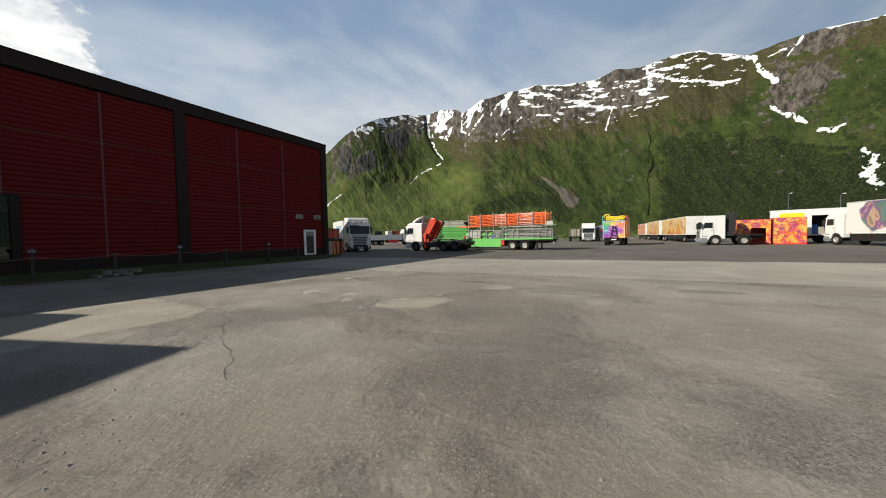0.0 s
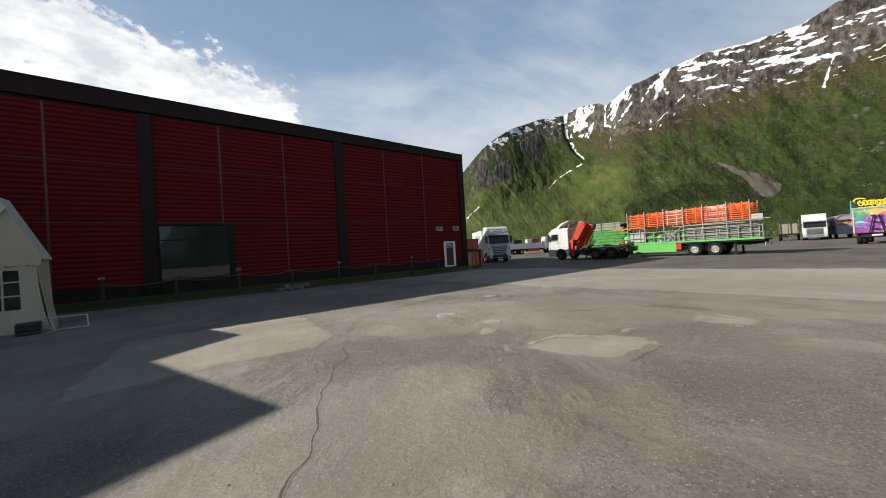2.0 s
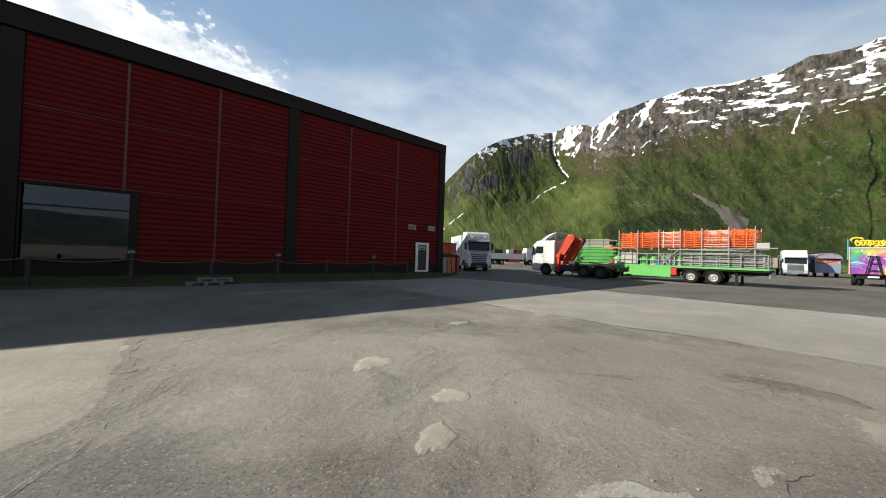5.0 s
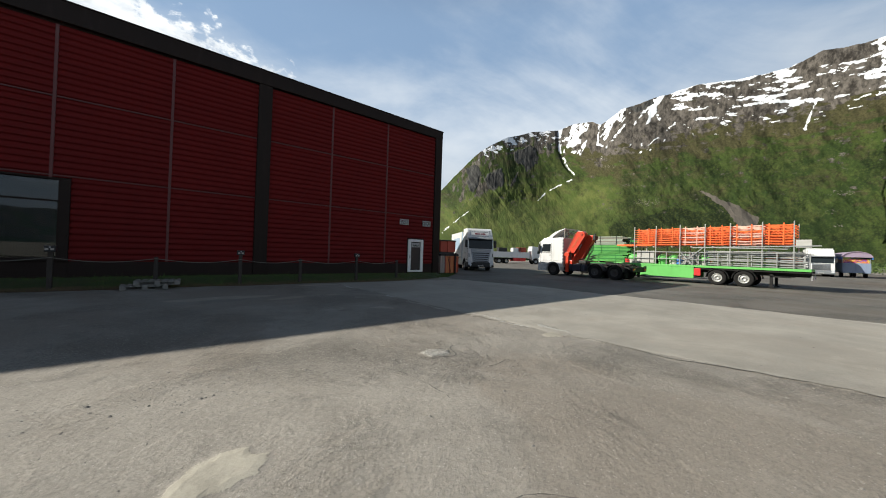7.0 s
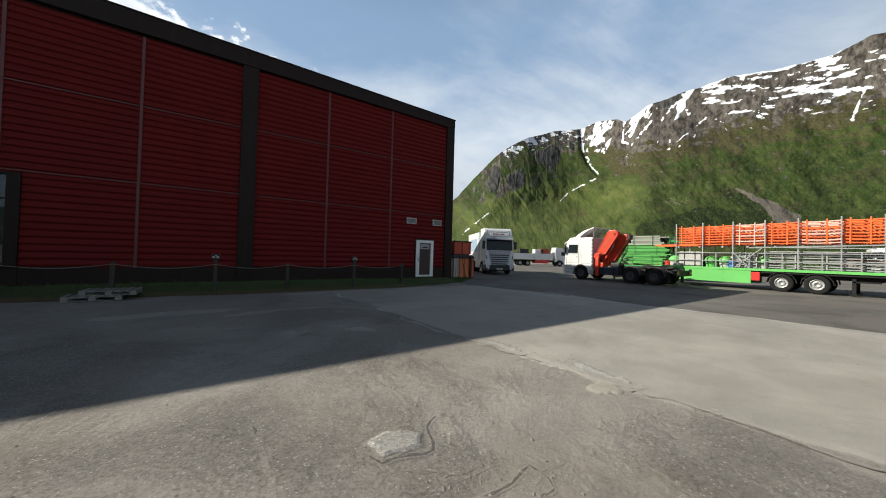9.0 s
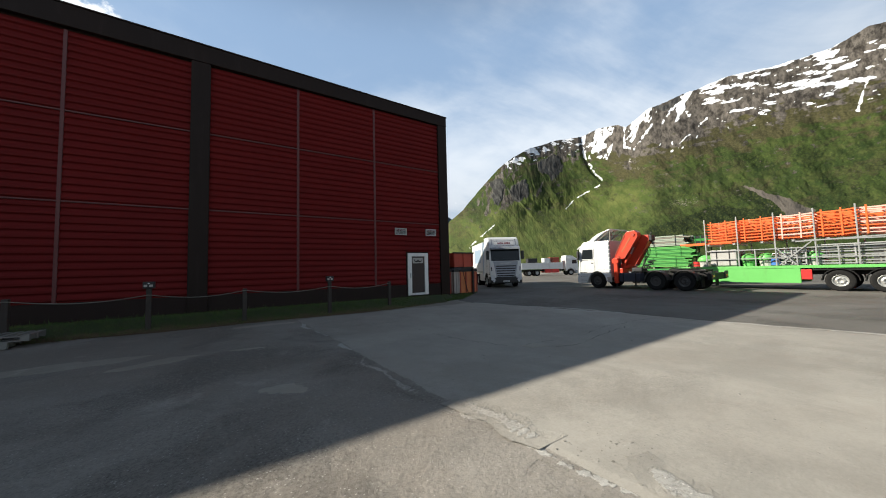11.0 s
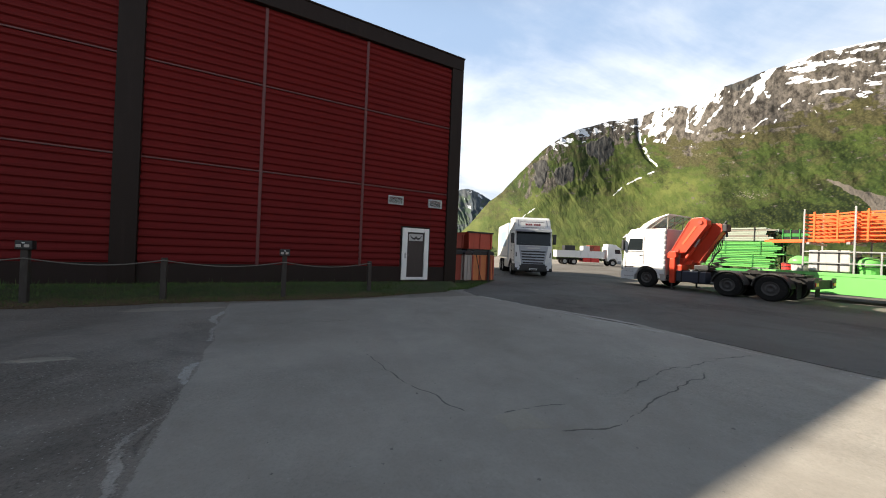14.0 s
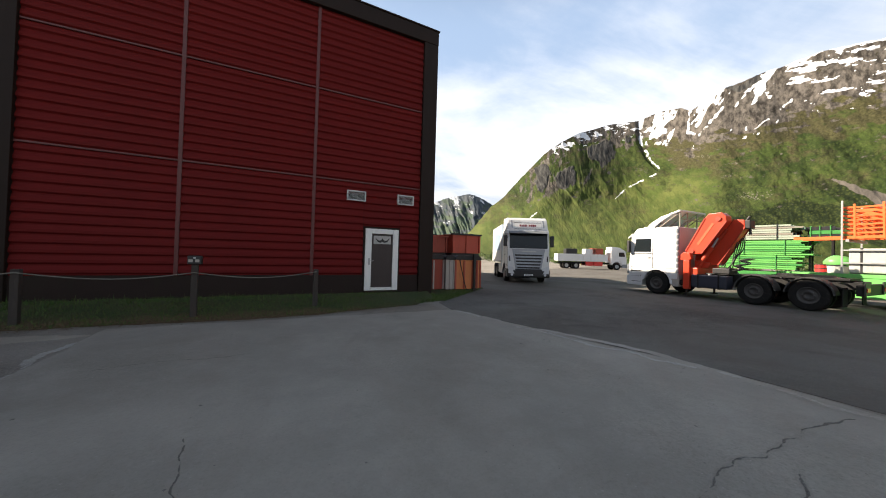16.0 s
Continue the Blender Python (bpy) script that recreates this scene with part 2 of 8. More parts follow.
def cladding_paint():
    m, N = material("oxide_red_cladding")
    c = coords(N)
    big = N.noise(N.scaled(c, (0.5, 1, 0.25)), 1.1, 6, 0.6)
    fine = N.noise(c, 30, 3, 0.6)
    drip = N.noise(N.scaled(c, (3.0, 3.0, 0.12), (4, 2, 9)), 1.8, 6, 0.7)
    rnd = N.n("ShaderNodeObjectInfo").outputs["Random"]
    col = N.mix(big, (0.108, 0.0090, 0.0086), (0.158, 0.0136, 0.0128))
    col = N.mix(N.math("MULTIPLY", rnd, 0.25), col, (0.100, 0.0105, 0.0105))
    col = N.mix(N.math("MULTIPLY", N.step(drip, 0.55, 0.8), 0.35), col, (0.085, 0.015, 0.013))
    col = N.mix(N.math("MULTIPLY", N.step(fine, 0.6, 0.9), 0.25), col, (0.19, 0.045, 0.040))
    finish(N, col, N.math("ADD", 0.55, N.math("MULTIPLY", big, 0.2)), 0.0, N.bump(fine, 0.06, 0.01), Specular_IOR_Level=0.10)
    return m


def mural(name, stops, scale=1.0, seed=0.0, ground=None, cover=0.5, spot=None, line=0.75):
    """Airbrushed funfair artwork: flowing figures in saturated colour with dark and pale contours."""
    m, N = material(name)
    raw = coords(N)
    c = N.scaled(raw, (1, 1, 1), (seed, seed * 0.7, seed * 0.3))
    flow = N.noise(c, 0.60 * scale, 3, 0.5, 2.6)
    finer = N.noise(N.scaled(c, (1, 1, 1), (5, 2, 7)), 1.9 * scale, 4, 0.55, 1.6)
    f = N.math("ADD", N.math("MULTIPLY", flow, 0.72), N.math("MULTIPLY", finer, 0.30))
    f = N.math("MULTIPLY", N.math("SUBTRACT", f, 0.30), 2.3)
    col = N.ramp(f, stops)
    contour = N.math("ABSOLUTE", N.math("SUBTRACT", N.noise(c, 1.3 * scale, 2, 0.5, 2.6), 0.5))
    col = N.mix(N.math("MULTIPLY", N.step(contour, 0.030, 0.008), line), col, (0.035, 0.02, 0.03))
    lights = N.math("ABSOLUTE", N.math("SUBTRACT", N.noise(N.scaled(c, (1, 1, 1), (11, 4, 2)), 2.3 * scale, 2, 0.5, 1.8), 0.56))
    col = N.mix(N.math("MULTIPLY", N.step(lights, 0.018, 0.004), line * 0.8), col, (0.80, 0.72, 0.60))
    if ground is not None:
        field = N.noise(c, 0.42 * scale, 3, 0.5, 0.5)
        if spot:
            away = N.vmath("LENGTH", N.vmath("SUBTRACT", N.scaled(raw, (0.0, 1, 1)), (0.0, spot[0], spot[1])))
            keep = N.step(N.math("ADD", away, N.math("MULTIPLY", N.math("SUBTRACT", field, 0.5), 4.0)), spot[2] + 0.1, spot[2] - 0.1)
        else:
            keep = N.step(field, 0.60 - cover * 0.3, 0.62 - cover * 0.3)
        col = N.mix(keep, ground, col)
    col = N.mix(N.math("MULTIPLY", N.noise(c, 14, 4), 0.16), col, (0.14, 0.12, 0.10))
    finish(N, col, 0.40)
    return m


def burst_mural(name):
    """Airbrushed rainbow rays with white stars round a violet middle."""
    m, N = material(name)
    c = coords(N)
    p = N.n("ShaderNodeSeparateXYZ", ins={0: c})
    u = N.math("ADD", p.outputs[0], N.math("MULTIPLY", p.outputs[1], 0.45))
    v = N.math("SUBTRACT", p.outputs[2], 1.9)
    wob = N.math("MULTIPLY", N.math("SUBTRACT", N.noise(c, 1.3, 3, 0.5), 0.5), 1.5)
    ang = N.math("ADD", N.math("DIVIDE", N.math("ARCTAN2", v, u), 6.2832), N.math("ADD", 0.5, N.math("MULTIPLY", wob, 0.16)))
    col = N.ramp(ang, [(0.0, (0.80, 0.22, 0.03)), (0.12, (0.75, 0.50, 0.04)), (0.24, (0.70, 0.10, 0.06)), (0.40, (0.16, 0.05, 0.42)), (0.52, (0.04, 0.30, 0.50)), (0.62, (0.05, 0.40, 0.12)), (0.74, (0.70, 0.52, 0.05)), (0.86, (0.80, 0.16, 0.10)), (1.0, (0.80, 0.22, 0.03))])
    rad = N.math("ADD", N.math("POWER", N.math("ADD", N.math("POWER", N.math("MULTIPLY", u, 0.8), 2.0), N.math("POWER", v, 2.0)), 0.5), wob)
    col = N.mix(N.step(rad, 1.05, 0.45), col, N.mix(N.noise(c, 2.2, 3, 0.5, 1.2), (0.10, 0.03, 0.30), (0.42, 0.08, 0.44)))
    star = N.voro(c, 1.7, "F1")
    col = N.mix(N.step(star, 0.20, 0.12), col, (0.80, 0.78, 0.82))
    swirl = N.math("ABSOLUTE", N.math("SUBTRACT", N.noise(c, 1.1, 2, 0.5, 1.6), 0.5))
    col = N.mix(N.math("MULTIPLY", N.step(swirl, 0.022, 0.008), 0.6), col, (0.72, 0.70, 0.78))
    finish(N, N.mix(N.math("MULTIPLY", N.noise(c, 14, 4), 0.14), col, (0.14, 0.12, 0.10)), 0.40)
    return m


M = {}
YARD = (0.265, (1.09, 1.0, 0.88), 0.14)
SLAB = (0.315, (1.07, 1.0, 0.88), 0.03)
PATCH = (0.330, (1.08, 1.0, 0.84), 0.04)
LANE = (0.145, (1.06, 1.0, 0.90), 0.22)
M["asphalt"] = asphalt("worn_asphalt", YARD[0], YARD[1], 0.0, YARD[2])
M["asphalt_dark"] = asphalt("gravelly_asphalt", LANE[0], LANE[1], 0.0, LANE[2])
M["slab"] = feathered("smooth_concrete_paving", SLAB, YARD, 0.28)
M["patch"] = feathered("pale_repair_concrete", PATCH, YARD, 0.38)
for base_name, base in (("slab", SLAB), ("yard", YARD)):
    M["tar_" + base_name] = feathered("dark_crack_in_" + base_name, (base[0] * 0.50, (1.05, 1.0, 0.92), 0.2), base, 0.5)
    M["filler_" + base_name] = feathered("chalky_filler_in_" + base_name, (0.42, (1.04, 1.0, 0.92), 0.1), base, 0.7)
M["crumble"] = feathered("crumbled_asphalt", (0.205, (1.07, 1.0, 0.88), 0.30), YARD, 1.0)
M["red"] = cladding_paint()
M["joint"] = painted("faded_red_joint_strip", (0.108, 0.022, 0.020), 0.5, 0.2, 2.0)
M["brown"] = painted("dark_brown_sheet", (0.024, 0.016, 0.013), 0.5, 0.25, 0.8, (0.06, 0.045, 0.04), 0.2, spec=0.12)
M["plinth"] = painted("brown_plinth_render", (0.034, 0.024, 0.021), 0.85, 0.3, 1.2, (0.032, 0.034, 0.020), 0.4, 0.3, spec=0.1)
M["roofing"] = painted("roof_felt", (0.06, 0.06, 0.06), 0.9, 0.3, 0.6, bump=0.3)
M["white"] = painted("white_vehicle_paint", (0.68, 0.685, 0.68), 0.32, 0.10, 0.7, (0.26, 0.23, 0.19), 0.35)
M["white_clean"] = painted("white_door_frame", (0.80, 0.79, 0.76), 0.45, 0.08, 2.0, (0.32, 0.30, 0.26), 0.25)
M["grey_blue"] = painted("light_blue_grey_panel", (0.30, 0.40, 0.52), 0.4, 0.12, 1.0)
M["grille"] = painted("silver_grey_grille", (0.23, 0.25, 0.27), 0.42, 0.15, 3.0, metal=0.3)
M["grille_dark"] = painted("dark_slate_grille", (0.075, 0.085, 0.105), 0.42, 0.2, 3.0)
M["black"] = painted("black_plastic", (0.018, 0.018, 0.019), 0.55, 0.3, 2.5, (0.09, 0.08, 0.065), 0.35)
M["chassis"] = painted("dusty_black_chassis", (0.016, 0.0155, 0.015), 0.6, 0.35, 2.0, (0.055, 0.048, 0.038), 0.5, spec=0.25)
M["rubber"] = painted("tyre_rubber", (0.015, 0.0145, 0.014), 0.85, 0.3, 3.0, (0.05, 0.045, 0.036), 0.5, 0.3, streaks=False, spec=0.2)
M["guard"] = painted("dull_grey_mudguard", (0.050, 0.049, 0.047), 0.55, 0.3, 2.5, (0.11, 0.095, 0.075), 0.4, streaks=False, spec=0.3)
M["silver"] = painted("silver_grey_fins", (0.34, 0.36, 0.39), 0.38, 0.15, 3.0, metal=0.3)
M["hose"] = painted("black_rubber_hose", (0.012, 0.012, 0.012), 0.5, 0.2, 5.0, streaks=False)
M["rim"] = painted("grey_steel_rim", (0.42, 0.42, 0.40), 0.45, 0.2, 4.0, (0.12, 0.09, 0.07), 0.5, metal=0.5, streaks=False)
M["rim_dark"] = painted("dirty_dark_rim", (0.06, 0.056, 0.053), 0.6, 0.3, 4.0, (0.05, 0.04, 0.03), 0.6, streaks=False)
M["glass"] = glass_dark("vehicle_glass")
M["pane"] = window_glass("window_pane")
M["lamp_glass"] = painted("clear_headlamp", (0.62, 0.64, 0.66), 0.12, 0.1, 3.0)
M["red_lamp"] = painted("red_lens", (0.55, 0.02, 0.02), 0.25, 0.1, 3.0)
M["lettering"] = painted("dark_red_lettering", (0.20, 0.020, 0.022), 0.5, 0.15, 4.0)
M["amber"] = painted("amber_lens", (0.8, 0.25, 0.02), 0.25, 0.1, 3.0)
M["crane"] = painted("orange_red_crane_paint", (0.62, 0.055, 0.022), 0.35, 0.15, 1.5, (0.12, 0.06, 0.04), 0.3)
M["crane_dark"] = painted("dull_orange_crane_steel", (0.42, 0.042, 0.018), 0.45, 0.2, 2.5, (0.10, 0.05, 0.03), 0.4)
M["decal"] = painted("worn_yellow_decal", (0.46, 0.10, 0.025), 0.5, 0.3, 6.0)
M["cab_back"] = painted("pinkish_grey_panel", (0.42, 0.33, 0.33), 0.6, 0.15, 1.5)
M["tank_blue"] = painted("dusty_dark_blue_tank", (0.030, 0.036, 0.055), 0.5, 0.3, 2.0, (0.07, 0.065, 0.06), 0.4)
M["orange"] = painted("bright_orange_steel", (0.86, 0.16, 0.035), 0.4, 0.2, 1.8, (0.35, 0.14, 0.07), 0.3)
M["salmon"] = painted("faded_salmon_steel", (0.86, 0.48, 0.38), 0.45, 0.2, 1.8)
M["green"] = painted("bright_green_paint", (0.15, 0.50, 0.12), 0.4, 0.15, 1.2, (0.10, 0.20, 0.05), 0.3)
M["green_dark"] = painted("leaf_green_steel", (0.06, 0.30, 0.07), 0.45, 0.25, 1.5)
M["pale_green"] = painted("pale_grey_green_boards", (0.40, 0.45, 0.36), 0.6, 0.2, 1.5)
M["galv"] = painted("galvanised_steel", (0.42, 0.43, 0.42), 0.42, 0.2, 3.5, (0.22, 0.20, 0.17), 0.35, metal=0.55)
M["alu"] = painted("weathered_aluminium", (0.50, 0.50, 0.49), 0.45, 0.15, 2.5, metal=0.5)
M["tarp"] = painted("dirty_white_tarpaulin", (0.46, 0.45, 0.42), 0.6, 0.25, 2.2, (0.20, 0.18, 0.14), 0.5)
M["plywood"] = painted("weathered_grey_wood", (0.30, 0.27, 0.22), 0.75, 0.3, 2.5, (0.09, 0.08, 0.06), 0.4, 0.25)
M["post_wood"] = painted("dark_weathered_post", (0.045, 0.036, 0.030), 0.85, 0.35, 4.0, (0.10, 0.09, 0.08), 0.4, 0.3)
M["pallet"] = painted("grey_pallet_wood", (0.22, 0.21, 0.19), 0.8, 0.3, 3.0, (0.10, 0.09, 0.08), 0.4, 0.25)
M["rope"] = painted("grey_rope", (0.16, 0.15, 0.13), 0.9, 0.2, 6.0, bump=0.3)
M["rust_red"] = painted("rusty_red_container", (0.40, 0.075, 0.045), 0.65, 0.3, 1.6, (0.14, 0.05, 0.03), 0.55, 0.2)
M["bin_orange"] = painted("faded_orange_bin", (0.62, 0.21, 0.075), 0.6, 0.2, 2.0, (0.20, 0.10, 0.06), 0.4)
M["bin_red"] = painted("faded_red_skip_paint", (0.52, 0.085, 0.050), 0.6, 0.25, 1.8, (0.16, 0.06, 0.04), 0.4, 0.2)
M["bin_grey"] = painted("pale_grey_bin", (0.42, 0.38, 0.34), 0.6, 0.2, 2.0)
M["yellow"] = painted("strong_yellow_paint", (0.85, 0.60, 0.02), 0.4, 0.15, 1.5)
M["blue"] = painted("blue_paint", (0.05, 0.16, 0.48), 0.4, 0.2, 1.5)
M["red_paint"] = painted("signal_red_paint", (0.62, 0.035, 0.03), 0.4, 0.15, 1.5)
M["canvas"] = painted("cream_tent_canvas", (0.50, 0.44, 0.34), 0.8, 0.12, 0.9, (0.30, 0.26, 0.20), 0.35, 0.2)
M["canvas_roof"] = painted("white_tent_roof", (0.60, 0.59, 0.56), 0.7, 0.1, 0.9)
M["door"] = painted("dark_brown_door", (0.040, 0.027, 0.025), 0.5, 0.2, 2.0)
M["sign"] = painted("grey_sign_plate", (0.45, 0.44, 0.42), 0.5, 0.2, 5.0)
M["vent"] = painted("pale_vent_grille", (0.66, 0.66, 0.64), 0.5, 0.15, 5.0)
M["stone"] = painted("grey_pebble", (0.22, 0.205, 0.185), 0.9, 0.55, 3.0, streaks=False)
# near-black walls: the gloom of unlit interiors is put into the colour
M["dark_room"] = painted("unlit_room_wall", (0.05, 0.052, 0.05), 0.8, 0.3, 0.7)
M["mural_a"] = mural("funfair_mural_purple", [(0.10, (0.03, 0.10, 0.42)), (0.26, (0.28, 0.04, 0.36)), (0.40, (0.62, 0.06, 0.16)), (0.52, (0.72, 0.26, 0.03)), (0.64, (0.72, 0.55, 0.06)), (0.76, (0.05, 0.34, 0.22)), (0.90, (0.20, 0.05, 0.40))], 1.5, 2.0)
M["burst"] = burst_mural("rainbow_ray_mural")
M["lilac"] = painted("faded_lilac_canopy", (0.34, 0.27, 0.36), 0.5, 0.2, 1.0, (0.16, 0.14, 0.18), 0.4)
M["silver_blue"] = painted("pale_silver_blue_paint", (0.24, 0.30, 0.42), 0.4, 0.2, 0.8, (0.05, 0.06, 0.16), 0.45)
M["teal"] = painted("pale_teal_paint", (0.10, 0.42, 0.38), 0.45, 0.2, 1.2)
M["mural_b"] = mural("funfair_mural_orange", [(0.08, (0.10, 0.03, 0.22)), (0.24, (0.42, 0.04, 0.14)), (0.38, (0.66, 0.07, 0.02)), (0.52, (0.78, 0.24, 0.02)), (0.64, (0.80, 0.50, 0.08)), (0.76, (0.62, 0.10, 0.06)), (0.90, (0.22, 0.06, 0.32))], 1.1, 5.0)
M["mural_c"] = mural("desert_mural_on_white", [(0.10, (0.32, 0.05, 0.02)), (0.30, (0.50, 0.13, 0.03)), (0.45, (0.60, 0.34, 0.08)), (0.60, (0.62, 0.46, 0.22)), (0.75, (0.40, 0.14, 0.06)), (0.90, (0.66, 0.52, 0.30))], 0.22, 9.0, (0.66, 0.64, 0.60), 0.75, line=0.12)
M["mural_d"] = mural("sky_mural_on_white", [(0.10, (0.02, 0.03, 0.10)), (0.32, (0.05, 0.14, 0.32)), (0.48, (0.10, 0.20, 0.10)), (0.62, (0.16, 0.05, 0.22)), (0.78, (0.50, 0.34, 0.20)), (0.9, (0.05, 0.05, 0.08))], 0.45, 14.0, (0.66, 0.65, 0.62), spot=(-5.6, 2.7, 1.3), line=0.10)

# ---------------- mesh helpers ----------------
def box(bm, x0, x1, y0, y1, z0, z1, bev=0.0):
    r = bmesh.ops.create_cube(bm, size=1.0, matrix=Matrix.LocRotScale(((x0 + x1) / 2, (y0 + y1) / 2, (z0 + z1) / 2), None, (abs(x1 - x0), abs(y1 - y0), abs(z1 - z0))))
    if bev > 0:
        edges = {e for v in r["verts"] for e in v.link_edges}
        bmesh.ops.bevel(bm, geom=list(edges), offset=bev, segments=2, profile=0.6, affect="EDGES")
    return bm


def rod(bm, a, b, r, seg=8, r2=None):
    a, b = Vector(a), Vector(b)
    d = b - a
    m = Matrix.Translation((a + b) / 2) @ d.to_track_quat("Z", "Y").to_matrix().to_4x4()
    bmesh.ops.create_cone(bm, cap_ends=True, segments=seg, radius1=r, radius2=r if r2 is None else r2, depth=d.length, matrix=m)
    return bm


def beam(bm, a, b, w, h):
    """A square bar from a to b."""
    a, b = Vector(a), Vector(b)
    d = b - a
    m = Matrix.Translation((a + b) / 2) @ d.to_track_quat("Z", "Y").to_matrix().to_4x4() @ Matrix.Diagonal((w, h, d.length, 1))
    bmesh.ops.create_cube(bm, size=1.0, matrix=m)
    return bm


def ribbon(bm, pts, w, h):
    """One bar of rectangular section swept through points in a plane of constant x."""
    rings = []
    for i, p in enumerate(pts):
        d = (Vector(pts[min(i + 1, len(pts) - 1)]) - Vector(pts[max(i - 1, 0)])).normalized()
        up = d.cross(Vector((1, 0, 0))).normalized() * h / 2
        side = Vector((w / 2, 0, 0))
        rings.append([bm.verts.new(Vector(p) + a * side + b * up) for a, b in ((-1, -1), (1, -1), (1, 1), (-1, 1))])
    for a, b in zip(rings, rings[1:]):
        for k in range(4):
            bm.faces.new((a[k], a[(k + 1) % 4], b[(k + 1) % 4], b[k]))
    bm.faces.new(rings[0])
    bm.faces.new(rings[-1])
    bmesh.ops.recalc_face_normals(bm, faces=bm.faces)
    return bm


def prism(bm, outline, axis, lo, hi, bev=0.0):
    """An outline of pairs, pulled along an axis: 'x' pairs are (y, z), 'y' pairs are (x, z), 'z' pairs are (x, y)."""
    def at(p, s):
        return {"x": (s, p[0], p[1]), "y": (p[0], s, p[1]), "z": (p[0], p[1], s)}[axis]
    lo_v = [bm.verts.new(at(p, lo)) for p in outline]
    hi_v = [bm.verts.new(at(p, hi)) for p in outline]
    faces = [bm.faces.new(lo_v), bm.faces.new(hi_v)]
    n = len(outline)
    for i in range(n):
        faces.append(bm.faces.new((lo_v[i], lo_v[(i + 1) % n], hi_v[(i + 1) % n], hi_v[i])))
    bmesh.ops.recalc_face_normals(bm, faces=faces)
    if bev > 0:
        edges = {e for f in faces for e in f.edges}
        bmesh.ops.bevel(bm, geom=list(edges), offset=bev, segments=2, profile=0.6, affect="EDGES")
    return bm


def mesh_of(name, bm, mat, smooth=False):
    me = bpy.data.meshes.new(name)
    if smooth:
        for f in bm.faces:
            f.smooth = True
    bm.to_mesh(me)
    bm.free()
    me.materials.append(mat)
    return me


def part(name, bm, mat, parent=None, label="", smooth=False):
    ob = new(name, mesh_of(name, bm, mat, smooth))
    ob.parent = parent
    if label:
        ob["label"] = label
    return ob


def thing(name, at, label, category, group="", kind=""):
    ob = new(name)
    ob.empty_display_size = 0.3
    ob.matrix_basis = at
    return tagged(ob, label, category, group, kind)


def B():
    return bmesh.new()


def from_arrays(name, verts, faces, mat):
    me = bpy.data.meshes.new(name)
    me.from_pydata(verts, [], faces)
    me.update()
    me.materials.append(mat)
    return me



# ---------------- terrain: valley floor, yard, mountains ----------------
def lattice(x, y, seed):
    """Smooth value noise over arrays, 0 to 1."""
    xi, yi = np.floor(x).astype(np.int64), np.floor(y).astype(np.int64)
    xf, yf = x - xi, y - yi
    u, v = xf * xf * (3 - 2 * xf), yf * yf * (3 - 2 * yf)

    def h(a, b):
        n = (a * 374761393 + b * 668265263 + seed * 974634777) & 0xFFFFFFFF
        n = ((n ^ (n >> 13)) * 1274126177) & 0xFFFFFFFF
        return ((n ^ (n >> 16)) & 0xFFFF) / 65535.0
    return (h(xi, yi) * (1 - u) + h(xi + 1, yi) * u) * (1 - v) + (h(xi, yi + 1) * (1 - u) + h(xi + 1, yi + 1) * u) * v


def fbm(x, y, seed, octaves=5, gain=0.5):
    total, amp, norm = 0, 1.0, 0.0
    for o in range(octaves):
        total = total + amp * lattice(x * 2**o, y * 2**o, seed + o * 17)
        norm += amp
        amp *= gain
    return total / norm


def ease(v, a, b):
    t = np.clip((v - a) / (b - a), 0, 1)
    return t * t * (3 - 2 * t)


def ground_height(X, Y):
    fade = ease(X, -40, -34) * (1 - ease(X, 22, 30)) * ease(Y, -34, -29) * (1 - ease(Y, -3.0, -2.0))
    return fade * (0.008 * (fbm(X * 0.35, Y * 0.35, 3) - 0.5) + 0.004 * (fbm(X * 1.6, Y * 1.6, 8) - 0.5)) - 0.006


def ground_z(x, y):
    return float(ground_height(np.array([x]), np.array([y]))[0])


def ground_sheet():
    """One sheet: close-meshed in the yard, wide out to the horizon."""
    near = np.concatenate([[-4000, -1500, -500, -200, -90, -55], np.arange(-40, 30.1, 0.35), [36, 45, 60, 90, 150, 300, 700, 1500, 4000]])
    ny = np.concatenate([[-4000, -1500, -500, -200, -90, -60, -45], np.arange(-34, 8.1, 0.35), [12, 18, 30, 60, 120, 300, 700, 1500, 4000]])
    X, Y = np.meshgrid(near, ny, indexing="ij")
    Z = ground_height(X, Y)
    n, k = X.shape
    verts = np.stack([X.ravel(), Y.ravel(), Z.ravel()], 1).tolist()
    faces = [(i * k + j, (i + 1) * k + j, (i + 1) * k + j + 1, i * k + j + 1) for i in range(n - 1) for j in range(k - 1)]
    me = from_arrays("ground", verts, faces, M["asphalt"])
    for p in me.polygons:
        p.use_smooth = True
    return tagged(new("ground", me), "worn grey asphalt yard, cracked and patched, with loose grit", "ground", kind="structure")


ground_sheet()

# skyline: bearing from the north in degrees, height over the horizon in degrees
RIDGE = [(26, 0.25), (29, 1.5), (32, 4.3), (35.2, 8.4), (37.3, 10.0), (40.9, 13.9), (43.7, 16.6), (46.4, 18.2), (49.0, 19.3), (53.7, 20.0), (57.2, 19.9), (59.6, 20.6),
         (62.3, 20.6), (63.5, 20.1), (66.4, 21.8), (70.4, 22.5), (75.6, 23.2), (79.8, 22.6), (84.6, 22.5), (87.2, 23.3), (90.3, 22.9), (94.5, 23.3), (97.3, 23.0),
         (102.0, 21.0), (103.8, 21.3), (108.0, 21.5), (112.1, 20.9), (118, 20.5), (126, 18.0), (140, 14.0)]
MID = (-10.0, -14.0)


